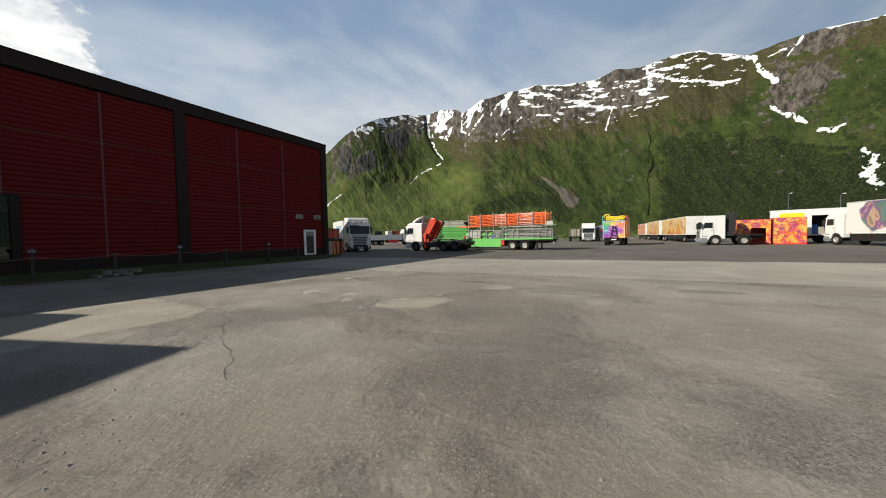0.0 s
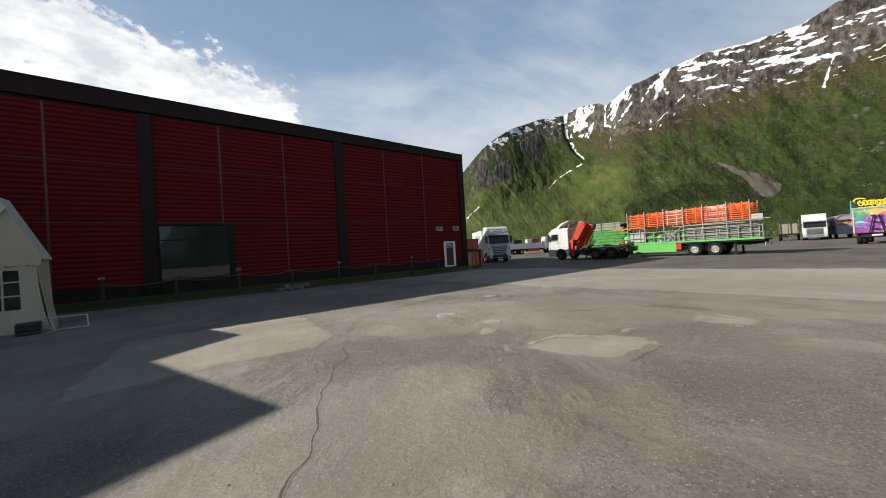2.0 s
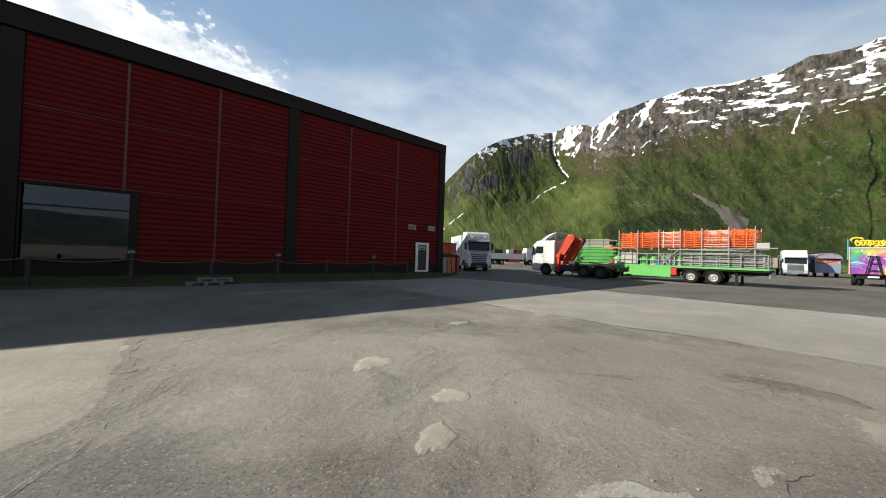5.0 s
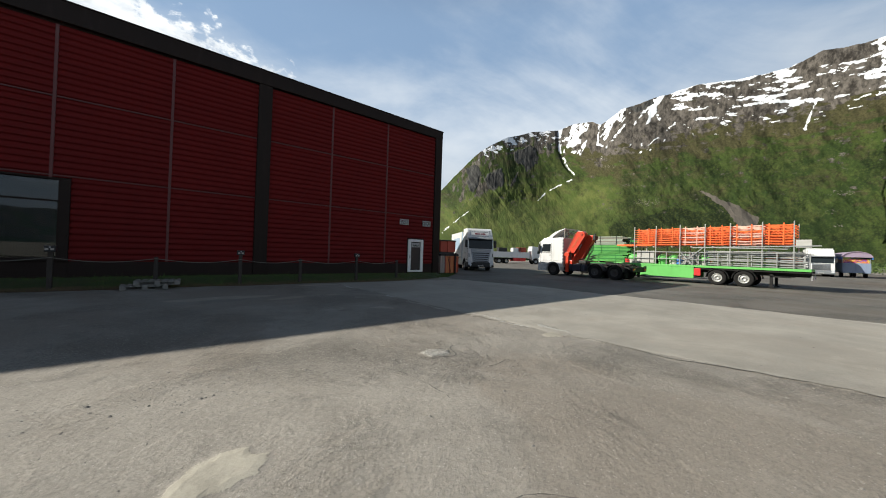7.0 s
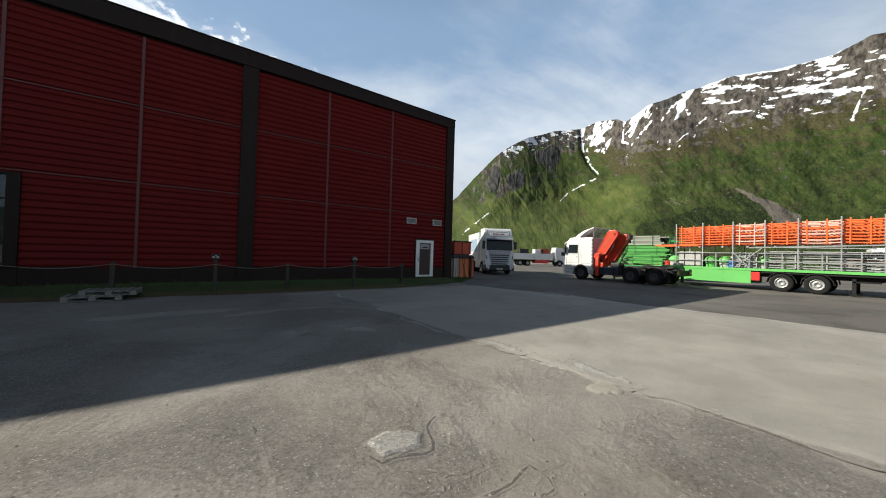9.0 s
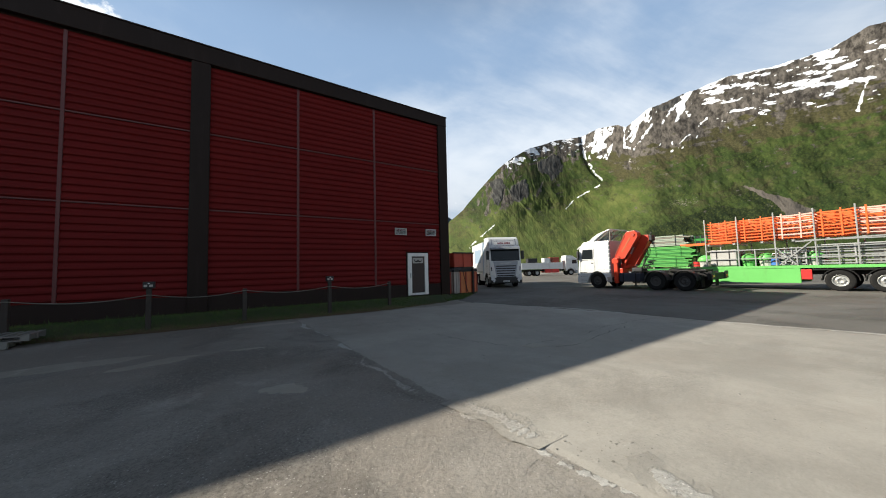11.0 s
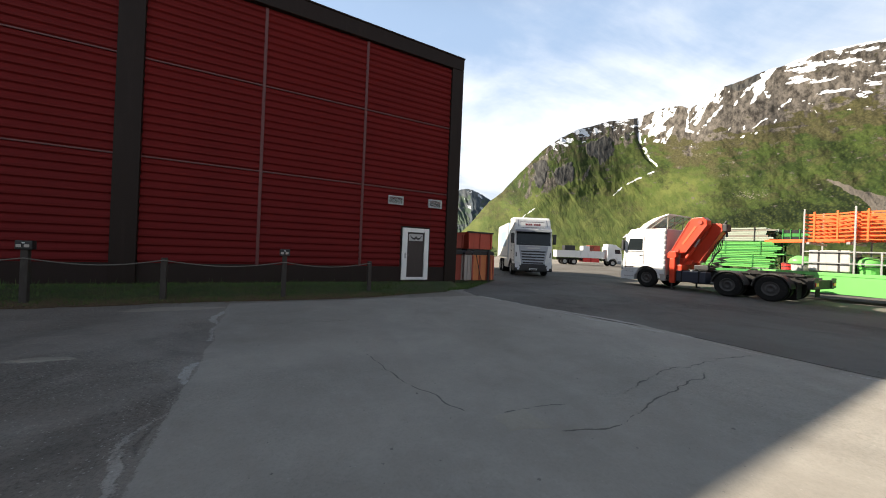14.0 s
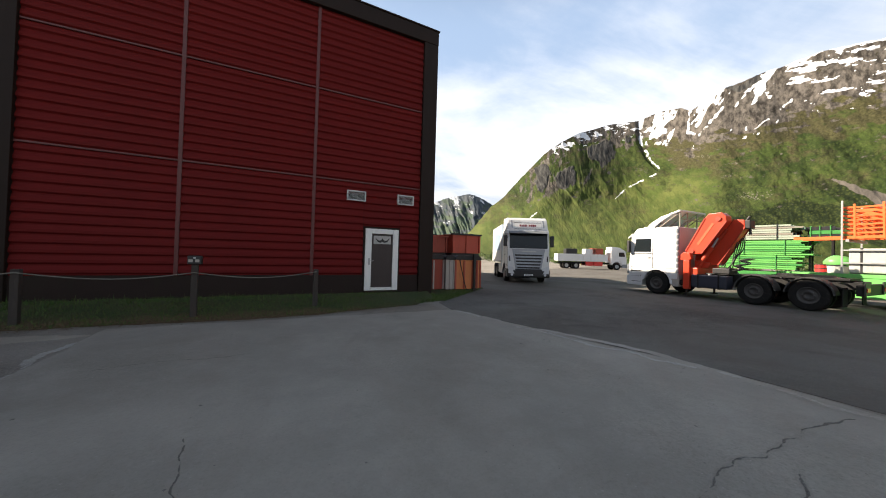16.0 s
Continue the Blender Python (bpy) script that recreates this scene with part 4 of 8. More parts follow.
# ---------------- yard surfaces ----------------
def flat_piece(name, outline, z, mat, label, category="paving", thick=0.03, rough_edge=0.0, step=0.35, seed=1, kind="structure", rim=0.0, blunt=False):
    """A thin slab with a worn outline; with a rim it thins out to nothing at its edge."""
    r = random.Random(seed)
    pts = []
    for (x0, y0), (x1, y1) in zip(outline, outline[1:] + outline[:1]):
        n = max(1, int(math.hypot(x1 - x0, y1 - y0) / step)) if rough_edge else 1
        for i in range(n):
            t = i / n
            pts.append((x0 + (x1 - x0) * t + r.uniform(-1, 1) * rough_edge * (i > 0), y0 + (y1 - y0) * t + r.uniform(-1, 1) * rough_edge * (i > 0)))
    bm = B()
    if not rim:
        prism(bm, pts, "z", z - thick, z)
        return tagged(part(name, bm, mat), label, category, kind=kind)
    area = sum(a[0] * b[1] - b[0] * a[1] for a, b in zip(pts, pts[1:] + pts[:1]))
    turn = 1 if area > 0 else -1
    n, inner, outer = len(pts), [], []
    cx, cy = sum(p[0] for p in pts) / n, sum(p[1] for p in pts) / n
    for i, (x, y) in enumerate(pts):
        if blunt:
            d = math.hypot(cx - x, cy - y)
            k = min(0.6, rim / d)
            inx, iny, outx, outy = x + (cx - x) * k, y + (cy - y) * k, x - (cx - x) * rim * 0.5 / d, y - (cy - y) * rim * 0.5 / d
        else:
            (ax, ay), (bx, by) = pts[i - 1], pts[(i + 1) % n]
            L = math.hypot(bx - ax, by - ay)
            nx, ny = -(by - ay) / L * turn, (bx - ax) / L * turn
            inx, iny, outx, outy = x + nx * rim, y + ny * rim, x - nx * rim * 0.6, y - ny * rim * 0.6
        inner.append(bm.verts.new((inx, iny, z)))
        outer.append((bm.verts.new((outx, outy, ground_z(outx, outy) - 0.0015)), bm.verts.new((outx, outy, -0.03))))
    if blunt:
        mid = bm.verts.new((cx, cy, z))
        for i in range(n):
            bm.faces.new((inner[i], inner[(i + 1) % n], mid))
    else:
        core = bm.faces.new(inner)
    for i in range(n):
        j = (i + 1) % n
        bm.faces.new((outer[i][0], outer[j][0], inner[j], inner[i]))
        bm.faces.new((outer[i][1], outer[j][1], outer[j][0], outer[i][0]))
    if not blunt:
        bmesh.ops.triangulate(bm, faces=[core])
    bmesh.ops.recalc_face_normals(bm, faces=bm.faces)
    if sum(f.normal.z for f in bm.faces) < 0:
        bmesh.ops.reverse_faces(bm, faces=bm.faces)
    hold = [1.0 if i % 3 == 0 else 0.0 for i in range(3 * n)] + [1.0] * blunt
    ob = part(name, bm, mat)
    ob.data.attributes.new("hold", "FLOAT", "POINT").data.foreach_set("value", hold)
    return tagged(ob, label, category, kind=kind)


flat_piece("pavement", [(-7.82, -2.55), (-0.55, -2.55), (-0.25, -4.0), (0.62, -8.0), (0.70, -11.0), (1.05, -14.6), (1.35, -18.2), (2.6, -30), (5.5, -60), (-4.0, -60), (-6.4, -30), (-7.05, -18.0), (-7.65, -14.2)], 0.006, M["slab"],
           "smooth pale concrete paving with fine cracks", rough_edge=0.05, step=0.5, thick=0.05, seed=4, rim=0.10)
flat_piece("road", [(-0.45, -2.5), (-0.2, -1.2), (0.6, -0.2), (2.2, 1.2), (5.0, 5.0), (8, 12), (60, 40), (95, 20), (95, -70), (5.7, -60), (2.75, -30), (1.45, -18.2), (1.15, -14.6), (0.80, -11.0), (0.72, -8.0), (-0.15, -4.0)], 0.002, M["asphalt_dark"],
           "dark gravelly asphalt lane past the building", rough_edge=0.04, step=1.0, thick=0.05, seed=5)


def blob(x, y, rx, ry, turn, seed, n=26, uneven=0.25):
    r = random.Random(seed)
    ph = [r.uniform(0, 6.28) for _ in range(4)]
    out = []
    for i in range(n):
        a = 2 * math.pi * i / n
        k = 1 + uneven * (0.5 * math.sin(2 * a + ph[0]) + 0.4 * math.sin(3 * a + ph[1]) + 0.3 * math.sin(5 * a + ph[2]) + 0.3 * math.sin(9 * a + ph[3])) + r.uniform(-0.06, 0.06)
        u, v = rx * k * math.cos(a), ry * k * math.sin(a)
        c, s = math.cos(turn), math.sin(turn)
        out.append((x + u * c - v * s, y + u * s + v * c))
    return out


PALE = "pale concrete repair patch let into the asphalt"
flat_piece("concrete_patch", [(-19.6, -11.6), (-16.05, -11.7), (-16.0, -13.0), (-16.12, -14.9), (-16.65, -15.45), (-18.1, -15.35), (-19.8, -15.6)], 0.003, M["patch"], PALE, "patch", 0.04, 0.05, seed=11, rim=0.16)
flat_piece("concrete_patch", [(-14.25, -18.1), (-13.6, -18.15), (-13.2, -18.3), (-12.9, -18.7), (-12.6, -18.85), (-12.55, -19.3), (-12.7, -19.55), (-13.35, -19.5), (-13.8, -19.4), (-14.05, -18.95)], 0.0035, M["patch"], PALE, "patch", 0.04, 0.06, 0.2, seed=12, rim=0.16, blunt=True)
flat_piece("concrete_patch", [(-10.15, -19.2), (-10.1, -20.2), (-10.8, -20.2), (-10.95, -19.4)], 0.003, M["patch"], PALE, "patch", 0.04, 0.05, 0.2, seed=13, rim=0.2, blunt=True)
for k, (x, y, rx, ry, turn) in enumerate([(-13.38, -14.98, 0.30, 0.24, 0.8), (-13.2, -16.45, 0.16, 0.22, 1.0), (-13.85, -17.0, 0.26, 0.14, 0.7), (-10.85, -6.58, 0.62, 0.24, 0.3),
                                          (-9.20, -9.52, 0.30, 0.20, -0.5), (-12.5, -5.9, 1.3, 0.40, 0.1), (-9.45, -6.43, 0.34, 0.08, -0.2), (-8.85, -3.05, 0.8, 0.3, 0.05), (-7.75, -13.9, 0.3, 0.18, 0.4)]):
    flat_piece("concrete_patch", blob(x, y, rx, ry, turn, 40 + k), 0.003, M["patch"], "small worn pale patch in the asphalt", "patch", 0.04, seed=k, rim=min(rx, ry) * 0.34, blunt=True)


for k, (x, y, rx, ry, turn) in enumerate([(-9.6, -18.75, 0.55, 0.26, -1.5), (-9.1, -24.9, 0.7, 0.32, -1.3), (-11.1, -17.2, 0.24, 0.06, -1.0)]):
    flat_piece("crumbled_asphalt", blob(x, y, rx, ry, turn, 80 + k, uneven=0.28), 0.0015, M["crumble"], "dark crumbled hollow full of grit in the paving", "patch", 0.04, seed=k, rim=min(rx, ry) * 0.6, blunt=True)


def seam(name, pts, width, mat, label, seed, z=0.009, gaps=0.0):
    """A worn line over the paving, strongest along its middle and lost at its rims: crack or joint filler."""
    r = random.Random(seed)
    bm = B()
    hold = []
    fine = mat == "tar"
    half = width * 0.9 + 0.012 if fine else width * 1.7 + 0.012
    drift, lean, swell, last = 0.0, 0.0, 0.8, None
    total = sum(math.hypot(x1 - x0, y1 - y0) for (x0, y0), (x1, y1) in zip(pts, pts[1:]))
    run, ph = 0.0, r.uniform(0, 50)
    for k, ((x0, y0), (x1, y1)) in enumerate(zip(pts, pts[1:])):
        L = math.hypot(x1 - x0, y1 - y0)
        n = max(3, int(L / 0.03))
        nx, ny = -(y1 - y0) / L, (x1 - x0) / L
        for i in range(n + (k == len(pts) - 2)):
            t = i / n
            lean = lean * 0.80 + r.uniform(-1, 1) * 0.009
            drift = drift * 0.95 + lean
            swell = swell * 0.90 + 0.10 * r.uniform(-0.3, 1.9)
            d = run + L * t
            fade = min(1.0, d / 0.25, max(0.0, total - d) / 0.25)
            keep = 0.5 + 0.5 * math.sin(d * 2.1 + ph) * math.sin(d * 0.83 + ph * 1.7) + r.uniform(-0.1, 0.1)
            m = max(0.0, min(1.0, ((0.24 + 0.42 * swell) if fine else (0.25 + 0.62 * swell)) * fade * (1.0 if keep > gaps else max(0.0, 1 - (gaps - keep) * 6))))
            w = half * (0.75 + 0.35 * swell)
            cx, cy = x0 + (x1 - x0) * t + nx * drift, y0 + (y1 - y0) * t + ny * drift
            row = []
            for o, q in ((w, 0.0), (0.0, m), (-w, 0.0)):
                px, py = cx + nx * o, cy + ny * o
                row.append(bm.verts.new((px, py, z if z > 0.005 else z + 0.0008 + ground_z(px, py))))
                hold.append(q)
            if last:
                bm.faces.new((last[0], last[1], row[1], row[0]))
                bm.faces.new((last[1], last[2], row[2], row[1]))
            last = row
        run += L
    bmesh.ops.recalc_face_normals(bm, faces=bm.faces)
    if sum(f.normal.z for f in bm.faces) < 0:
        bmesh.ops.reverse_faces(bm, faces=bm.faces)
    ob = part(name, bm, M[mat + ("_slab" if z > 0.005 else "_yard")])
    ob.data.attributes.new("hold", "FLOAT", "POINT").data.foreach_set("value", hold)
    return tagged(ob, label, "seam", kind="structure")


JOINT = "crumbling chalky filler in a paving joint"
seam("paving_joint", [(-7.84, -2.6), (-7.84, -5.6), (-7.79, -7.5), (-7.83, -9.8), (-7.78, -11.0), (-7.68, -14.0)], 0.055, "filler", JOINT, 3, 0.0035, 0.35)
seam("paving_joint", [(-7.64, -11.2), (-7.62, -12.5)], 0.11, "filler", JOINT, 5, 0.0085, 0.30)
seam("paving_joint", [(-7.20, -13.0), (-7.45, -14.2)], 0.10, "filler", JOINT, 4, 0.0085, 0.35)
seam("paving_joint", [(-0.28, -3.8), (0.60, -7.5), (0.68, -9.5)], 0.05, "filler", JOINT, 6, 0.0085, 0.4)
CRACK = "dark ragged crack across the concrete paving"
seam("paving_crack", [(-5.10, -9.80), (-4.42, -9.78), (-4.02, -9.77)], 0.022, "tar", CRACK, 8, 0.0075, 0.12)
seam("paving_crack", [(-4.02, -9.77), (-2.89, -9.72), (-1.67, -9.63), (0.45, -9.75)], 0.018, "tar", CRACK, 9, 0.0075, 0.22)
seam("paving_crack", [(-4.77, -10.26), (-4.39, -10.26), (-3.98, -10.23), (-3.26, -10.20), (-1.2, -10.1)], 0.018, "tar", CRACK, 10, 0.0075, 0.20)
seam("paving_crack", [(-2.03, -10.37), (-1.99, -10.91), (-1.91, -11.5)], 0.014, "tar", CRACK, 11, 0.0075, 0.3)
seam("paving_crack", [(-5.7, -6.9), (-5.62, -8.0), (-5.1, -9.78)], 0.009, "tar", CRACK, 15, 0.0075, 0.35)
seam("paving_crack", [(-7.2, -5.3), (-5.2, -5.15)], 0.010, "tar", CRACK, 16, 0.0075, 0.4)
flat_piece("concrete_patch", [(-5.08, -9.80), (-4.66, -9.80), (-4.67, -10.22), (-5.10, -10.10)], 0.0095, M["patch"], "pale square of scored concrete let into the paving", "patch", 0.02, 0.015, 0.1, seed=51, rim=0.03, blunt=True)
# broken outer edge of the paving along the lane
seam("paving_edge", [(-0.52, -2.7), (-0.30, -4.4), (0.06, -6.3), (0.48, -7.9), (0.60, -9.5), (0.62, -11.0), (0.90, -14.0), (1.22, -18.0), (2.3, -29.0)], 0.06, "filler", "crumbled pale edge of the concrete paving", 17, 0.0088, 0.40)
RIM = "crusty pale rim of a concrete repair"
seam("patch_rim", [(-14.22, -18.12), (-13.6, -18.17), (-13.2, -18.32), (-12.9, -18.72), (-12.58, -18.88)], 0.07, "filler", RIM, 81, 0.0045, 0.25)
seam("patch_rim", [(-12.58, -18.88), (-12.2, -18.80), (-11.9, -18.95)], 0.06, "filler", RIM, 82, 0.0045, 0.2)
seam("patch_rim", [(-12.60, -19.3), (-12.72, -19.53), (-13.35, -19.48), (-13.8, -19.36)], 0.05, "filler", RIM, 83, 0.0045, 0.4)
seam("patch_rim", [(-14.55, -18.3), (-14.35, -18.0), (-14.1, -17.85)], 0.08, "filler", RIM, 84, 0.003, 0.3)
seam("patch_rim", [(-10.10, -19.25), (-10.05, -19.7), (-10.12, -20.15)], 0.06, "filler", RIM, 85, 0.004, 0.3)
seam("patch_rim", [(-10.90, -19.45), (-10.85, -19.85), (-10.75, -20.2)], 0.05, "filler", RIM, 86, 0.004, 0.4)
seam("patch_rim", [(-16.10, -11.8), (-16.14, -12.9), (-16.10, -13.7)], 0.12, "filler", RIM, 87, 0.0045, 0.25)
seam("patch_rim", [(-16.75, -12.2), (-16.62, -13.0), (-16.80, -13.8)], 0.10, "filler", RIM, 88, 0.0045, 0.45)
seam("patch_crack", [(-17.5, -12.35), (-17.0, -12.75), (-16.75, -12.6)], 0.016, "tar", "dark crack across the pale patch", 89, 0.0045, 0.2)
seam("patch_crack", [(-16.7, -12.1), (-16.82, -12.9), (-16.6, -13.7), (-16.75, -14.4)], 0.018, "tar", "dark crack across the pale patch", 90, 0.0045, 0.2)
OPEN = "ragged open crack in the asphalt"
seam("asphalt_crack", [(-15.9, -15.0), (-16.5, -16.35), (-16.85, -17.0), (-17.05, -17.5), (-17.35, -18.4), (-18.05, -19.6)], 0.015, "tar", OPEN, 12, 0.0015, 0.12)
seam("asphalt_crack", [(-11.42, -12.5), (-11.36, -13.26), (-11.34, -13.86), (-11.30, -14.4), (-11.25, -15.2)], 0.018, "tar", OPEN, 61, 0.0015, 0.35)
seam("asphalt_crack", [(-10.45, -14.46), (-10.1, -14.48), (-9.77, -14.40), (-9.85, -14.61), (-10.23, -14.69)], 0.020, "tar", OPEN, 62, 0.0015, 0.1)
seam("asphalt_crack", [(-10.75, -13.50), (-10.70, -13.80), (-10.33, -13.84), (-10.18, -13.62), (-9.75, -13.32)], 0.030, "tar", OPEN, 63, 0.0015, 0.05)
seam("asphalt_crack", [(-8.10, -12.63), (-7.75, -12.52)], 0.022, "tar", OPEN, 64, 0.0015, 0.05)
seam("asphalt_crack", [(-12.9, -16.6), (-11.9, -16.4), (-11.24, -17.0), (-10.6, -17.6)], 0.012, "tar", OPEN, 65, 0.0015, 0.3)
seam("asphalt_crack", [(-7.1, -17.9), (-7.6, -13.9)], 0.008, "tar", OPEN, 14, 0.0075, 0.5)
for k, (x, y) in enumerate([(-10.5, -13.8), (-10.4, -14.05), (-10.2, -14.3), (-10.35, -14.6), (-10.05, -14.85), (-9.95, -15.1), (-9.7, -14.5)]):
    seam("asphalt_crack", [(x - 0.22, y + 0.10), (x - 0.02, y + 0.02), (x + 0.20, y - 0.05 * (k % 3))], 0.008, "tar", OPEN, 20 + k, 0.0015, 0.35)
for k, (x, y) in enumerate([(-9.7, -19.5), (-9.4, -19.9), (-9.0, -20.2), (-9.2, -24.9), (-8.8, -25.0), (-10.3, -18.9)]):
    seam("asphalt_crack", [(x - 0.25, y + 0.10), (x, y + 0.05), (x + 0.26, y - 0.04 * (k % 3))], 0.008, "tar", OPEN, 40 + k, 0.0015, 0.35)


flat_piece("concrete_plate", [(-10.70, -13.49), (-10.46, -13.40), (-10.33, -13.47), (-10.22, -13.61), (-10.33, -13.77), (-10.50, -13.78), (-10.66, -13.74)], 0.012, M["filler_yard"], "loose pale plate of broken concrete in the asphalt", "patch", 0.05, 0.015, 0.07, seed=71, rim=0.05, blunt=True)


def chips():
    """Broken flakes of concrete and tar round the patches, joints and hollows."""
    r = random.Random(43)
    spots = [(-16.6, -12.6, 0.30, 0.35, 70), (-16.5, -14.2, 0.25, 0.5, 70), (-17.3, -13.4, 0.6, 0.5, 60), (-13.9, -17.1, 0.3, 0.2, 40), (-13.2, -18.6, 0.5, 0.35, 70), (-10.5, -19.6, 0.35, 0.35, 50), (-9.5, -18.6, 0.25, 0.45, 60),
             (-7.63, -11.8, 0.07, 0.5, 50), (-7.35, -12.9, 0.22, 0.30, 60), (-7.5, -13.9, 0.12, 0.5, 40), (0.3, -6.5, 0.25, 1.4, 60), (0.75, -9.6, 0.12, 1.2, 50), (-7.82, -8.0, 0.06, 2.2, 60), (-10.2, -14.3, 0.35, 0.35, 50), (-8.85, -3.2, 0.5, 0.2, 30)]
    verts, faces = [], []
    for cx, cy, sx, sy, n in spots:
        for _ in range(n):
            x, y = r.gauss(cx, sx), r.gauss(cy, sy)
            g = 0.0062 if x > -7.55 and x < 0.5 else ground_z(x, y) + 0.001
            k, size, turn, h = r.choice((4, 5, 5, 6)), 0.005 + 0.020 * r.random() ** 3, r.uniform(0, 6.28), r.uniform(0.002, 0.006)
            base = len(verts)
            ring = [(x + size * r.uniform(0.6, 1.2) * math.cos(turn + 6.283 * i / k), y + size * r.uniform(0.5, 1.0) * math.sin(turn + 6.283 * i / k)) for i in range(k)]
            verts += [(px, py, g - 0.004) for px, py in ring] + [(x + (px - x) * 0.8, y + (py - y) * 0.8, g + h * r.uniform(0.7, 1.2)) for px, py in ring]
            faces.append(tuple(base + k + i for i in range(k)))
            faces += [(base + i, base + (i + 1) % k, base + k + (i + 1) % k, base + k + i) for i in range(k)]
    m, N = material("broken_concrete_flakes")
    rnd = N.n("ShaderNodeNewGeometry").outputs["Random Per Island"]
    c = coords(N)
    finish(N, N.mix(N.noise(c, 60, 4), N.mix(rnd, (0.16, 0.148, 0.128), (0.42, 0.395, 0.35)), (0.22, 0.20, 0.17)), 0.9, 0, N.bump(N.noise(c, 90, 4), 0.3, 0.004))
    tagged(new("concrete_flakes", from_arrays("concrete_flakes", verts, faces, m)), "broken pale and dark flakes round the patches", "rubble", kind="stuff")


chips()


def pebbles():
    """Loose stones strewn over the yard, joined."""
    r = random.Random(21)
    verts, faces = [], []
    base = [(1, 0, 0), (-1, 0, 0), (0, 1, 0), (0, -1, 0), (0, 0, 1), (0, 0, -0.4)]
    tri = [(0, 2, 4), (2, 1, 4), (1, 3, 4), (3, 0, 4), (2, 0, 5), (1, 2, 5), (3, 1, 5), (0, 3, 5)]
    spots = []
    for _ in range(9000):
        u = r.random()
        x, y = -20 + 21 * u + r.gauss(0, 4), -22 + 12 * u + r.gauss(0, 4)
        if r.random() < 0.55:
            cx, cy, sx, sy = r.choice(((-9.6, -18.75, 0.22, 0.4), (-9.6, -18.6, 0.9, 0.7), (-13.9, -13.3, 0.9, 0.5), (-13.2, -13.3, 0.5, 0.35), (-10.3, -14.5, 0.35, 0.5), (-19.2, -19.8, 0.7, 0.35), (-9.2, -24.9, 0.8, 0.4), (-13.2, -17.6, 0.9, 0.6)))
            x, y = r.gauss(cx, sx), r.gauss(cy, sy)
        if y < -2.4:
            spots.append((x, y))
    lie = np.where(np.array(spots)[:, 0] > -7.6, 0.0062, ground_height(np.array(spots)[:, 0], np.array(spots)[:, 1]))
    for (x, y), g in zip(spots, lie.tolist()):
        s = 0.003 + 0.011 * r.random() ** 6 * (1 if r.random() < 0.95 else 1.7) if r.random() > 0.03 else r.uniform(0.012, 0.026)
        a, n = r.uniform(0, 6.28), len(verts)
        for bx, by, bz in base:
            k = s * r.uniform(0.6, 1.2)
            verts.append((x + k * (bx * math.cos(a) - by * math.sin(a)), y + k * (bx * math.sin(a) + by * math.cos(a)), g + k * bz * 0.6))
        faces += [tuple(n + i for i in t) for t in tri]
    return tagged(new("loose_stones", from_arrays("loose_stones", verts, faces, M["stone"])), "loose grey grit and pebbles strewn over asphalt", "gravel", kind="stuff")


pebbles()

# ---------------- warehouse ----------------
def roof_z(x):
    return 9.60 - 0.021 * x                                     # top of the fascia, rising away from the corner


LEFT_END = -41.0
hall = thing("warehouse", pose(0, 0, 0), "long dark red sheet-clad warehouse with brown pilasters and fascia", "building", kind="structure")
WIN = (-19.90, -16.95, 0.95, 3.70)
bm = B()
for x0, x1, z0, z1 in ((LEFT_END, WIN[0], 0, 9.3), (WIN[1], -0.02, 0, 9.3), (WIN[0], WIN[1], 0, WIN[2]), (WIN[0], WIN[1], WIN[3], 9.3)):
    box(bm, x0, x1, 0.02, 0.30, z0, z1)
part("wall", bm, M["brown"], hall, "solid wall behind the sheet cladding")
bm = B()
box(bm, -0.30, -0.02, 0.32, 26.0, 0, 9.3)
part("end_wall", bm, M["red"], hall, "red end wall")
bm = B()
box(bm, LEFT_END, -0.02, 26.0, 26.3, 0, 9.3)
part("rear_wall", bm, M["red"], hall, "red rear wall")
bm = B()
box(bm, LEFT_END - 0.3, LEFT_END, 0.02, 26.3, 0, 9.3)
part("far_end_wall", bm, M["red"], hall, "red far end wall")
bm = B()
prism(bm, [(LEFT_END - 0.35, 9.32), (0.0, 9.32), (0.0, roof_z(0) - 0.1), (LEFT_END - 0.35, roof_z(LEFT_END) - 0.1)], "y", 0.06, 26.3)
part("roof", bm, M["roofing"], hall, "flat felted roof")
bm = B()
prism(bm, [(LEFT_END, 9.16 - 0.006 * LEFT_END), (0.03, 9.12), (0.03, roof_z(0)), (LEFT_END, roof_z(LEFT_END))], "y", -0.16, 0.05, 0.012)
part("fascia", bm, M["brown"], hall, "dark brown sheet fascia along the roof edge")
bm = B()
prism(bm, [(LEFT_END, roof_z(LEFT_END) + 0.002), (0.06, roof_z(0) + 0.002), (0.06, roof_z(0) + 0.05), (LEFT_END, roof_z(LEFT_END) + 0.05)], "y", -0.19, 0.20, 0.008)
part("coping", bm, M["brown"], hall, "thin metal coping")
bm = B()
box(bm, 0.0, 0.12, 0.06, 26.3, 9.12, roof_z(0) - 0.02, 0.01)
part("end_fascia", bm, M["brown"], hall)
PILASTERS = [(-0.50, 0.03), (-10.87, -10.30), (-20.46, -19.92), (-30.05, -29.5), (-39.6, -39.05)]
for x0, x1 in PILASTERS:
    bm = B()
    box(bm, x0, x1, -0.14, 0.018, 0.0, 9.18, 0.012)
    part("pilaster", bm, M["brown"], hall, "dark brown boxed pilaster")
bm = B()
box(bm, 0.0, 0.10, 0.06, 0.55, 0.0, 9.1, 0.01)
part("corner_return", bm, M["brown"], hall)
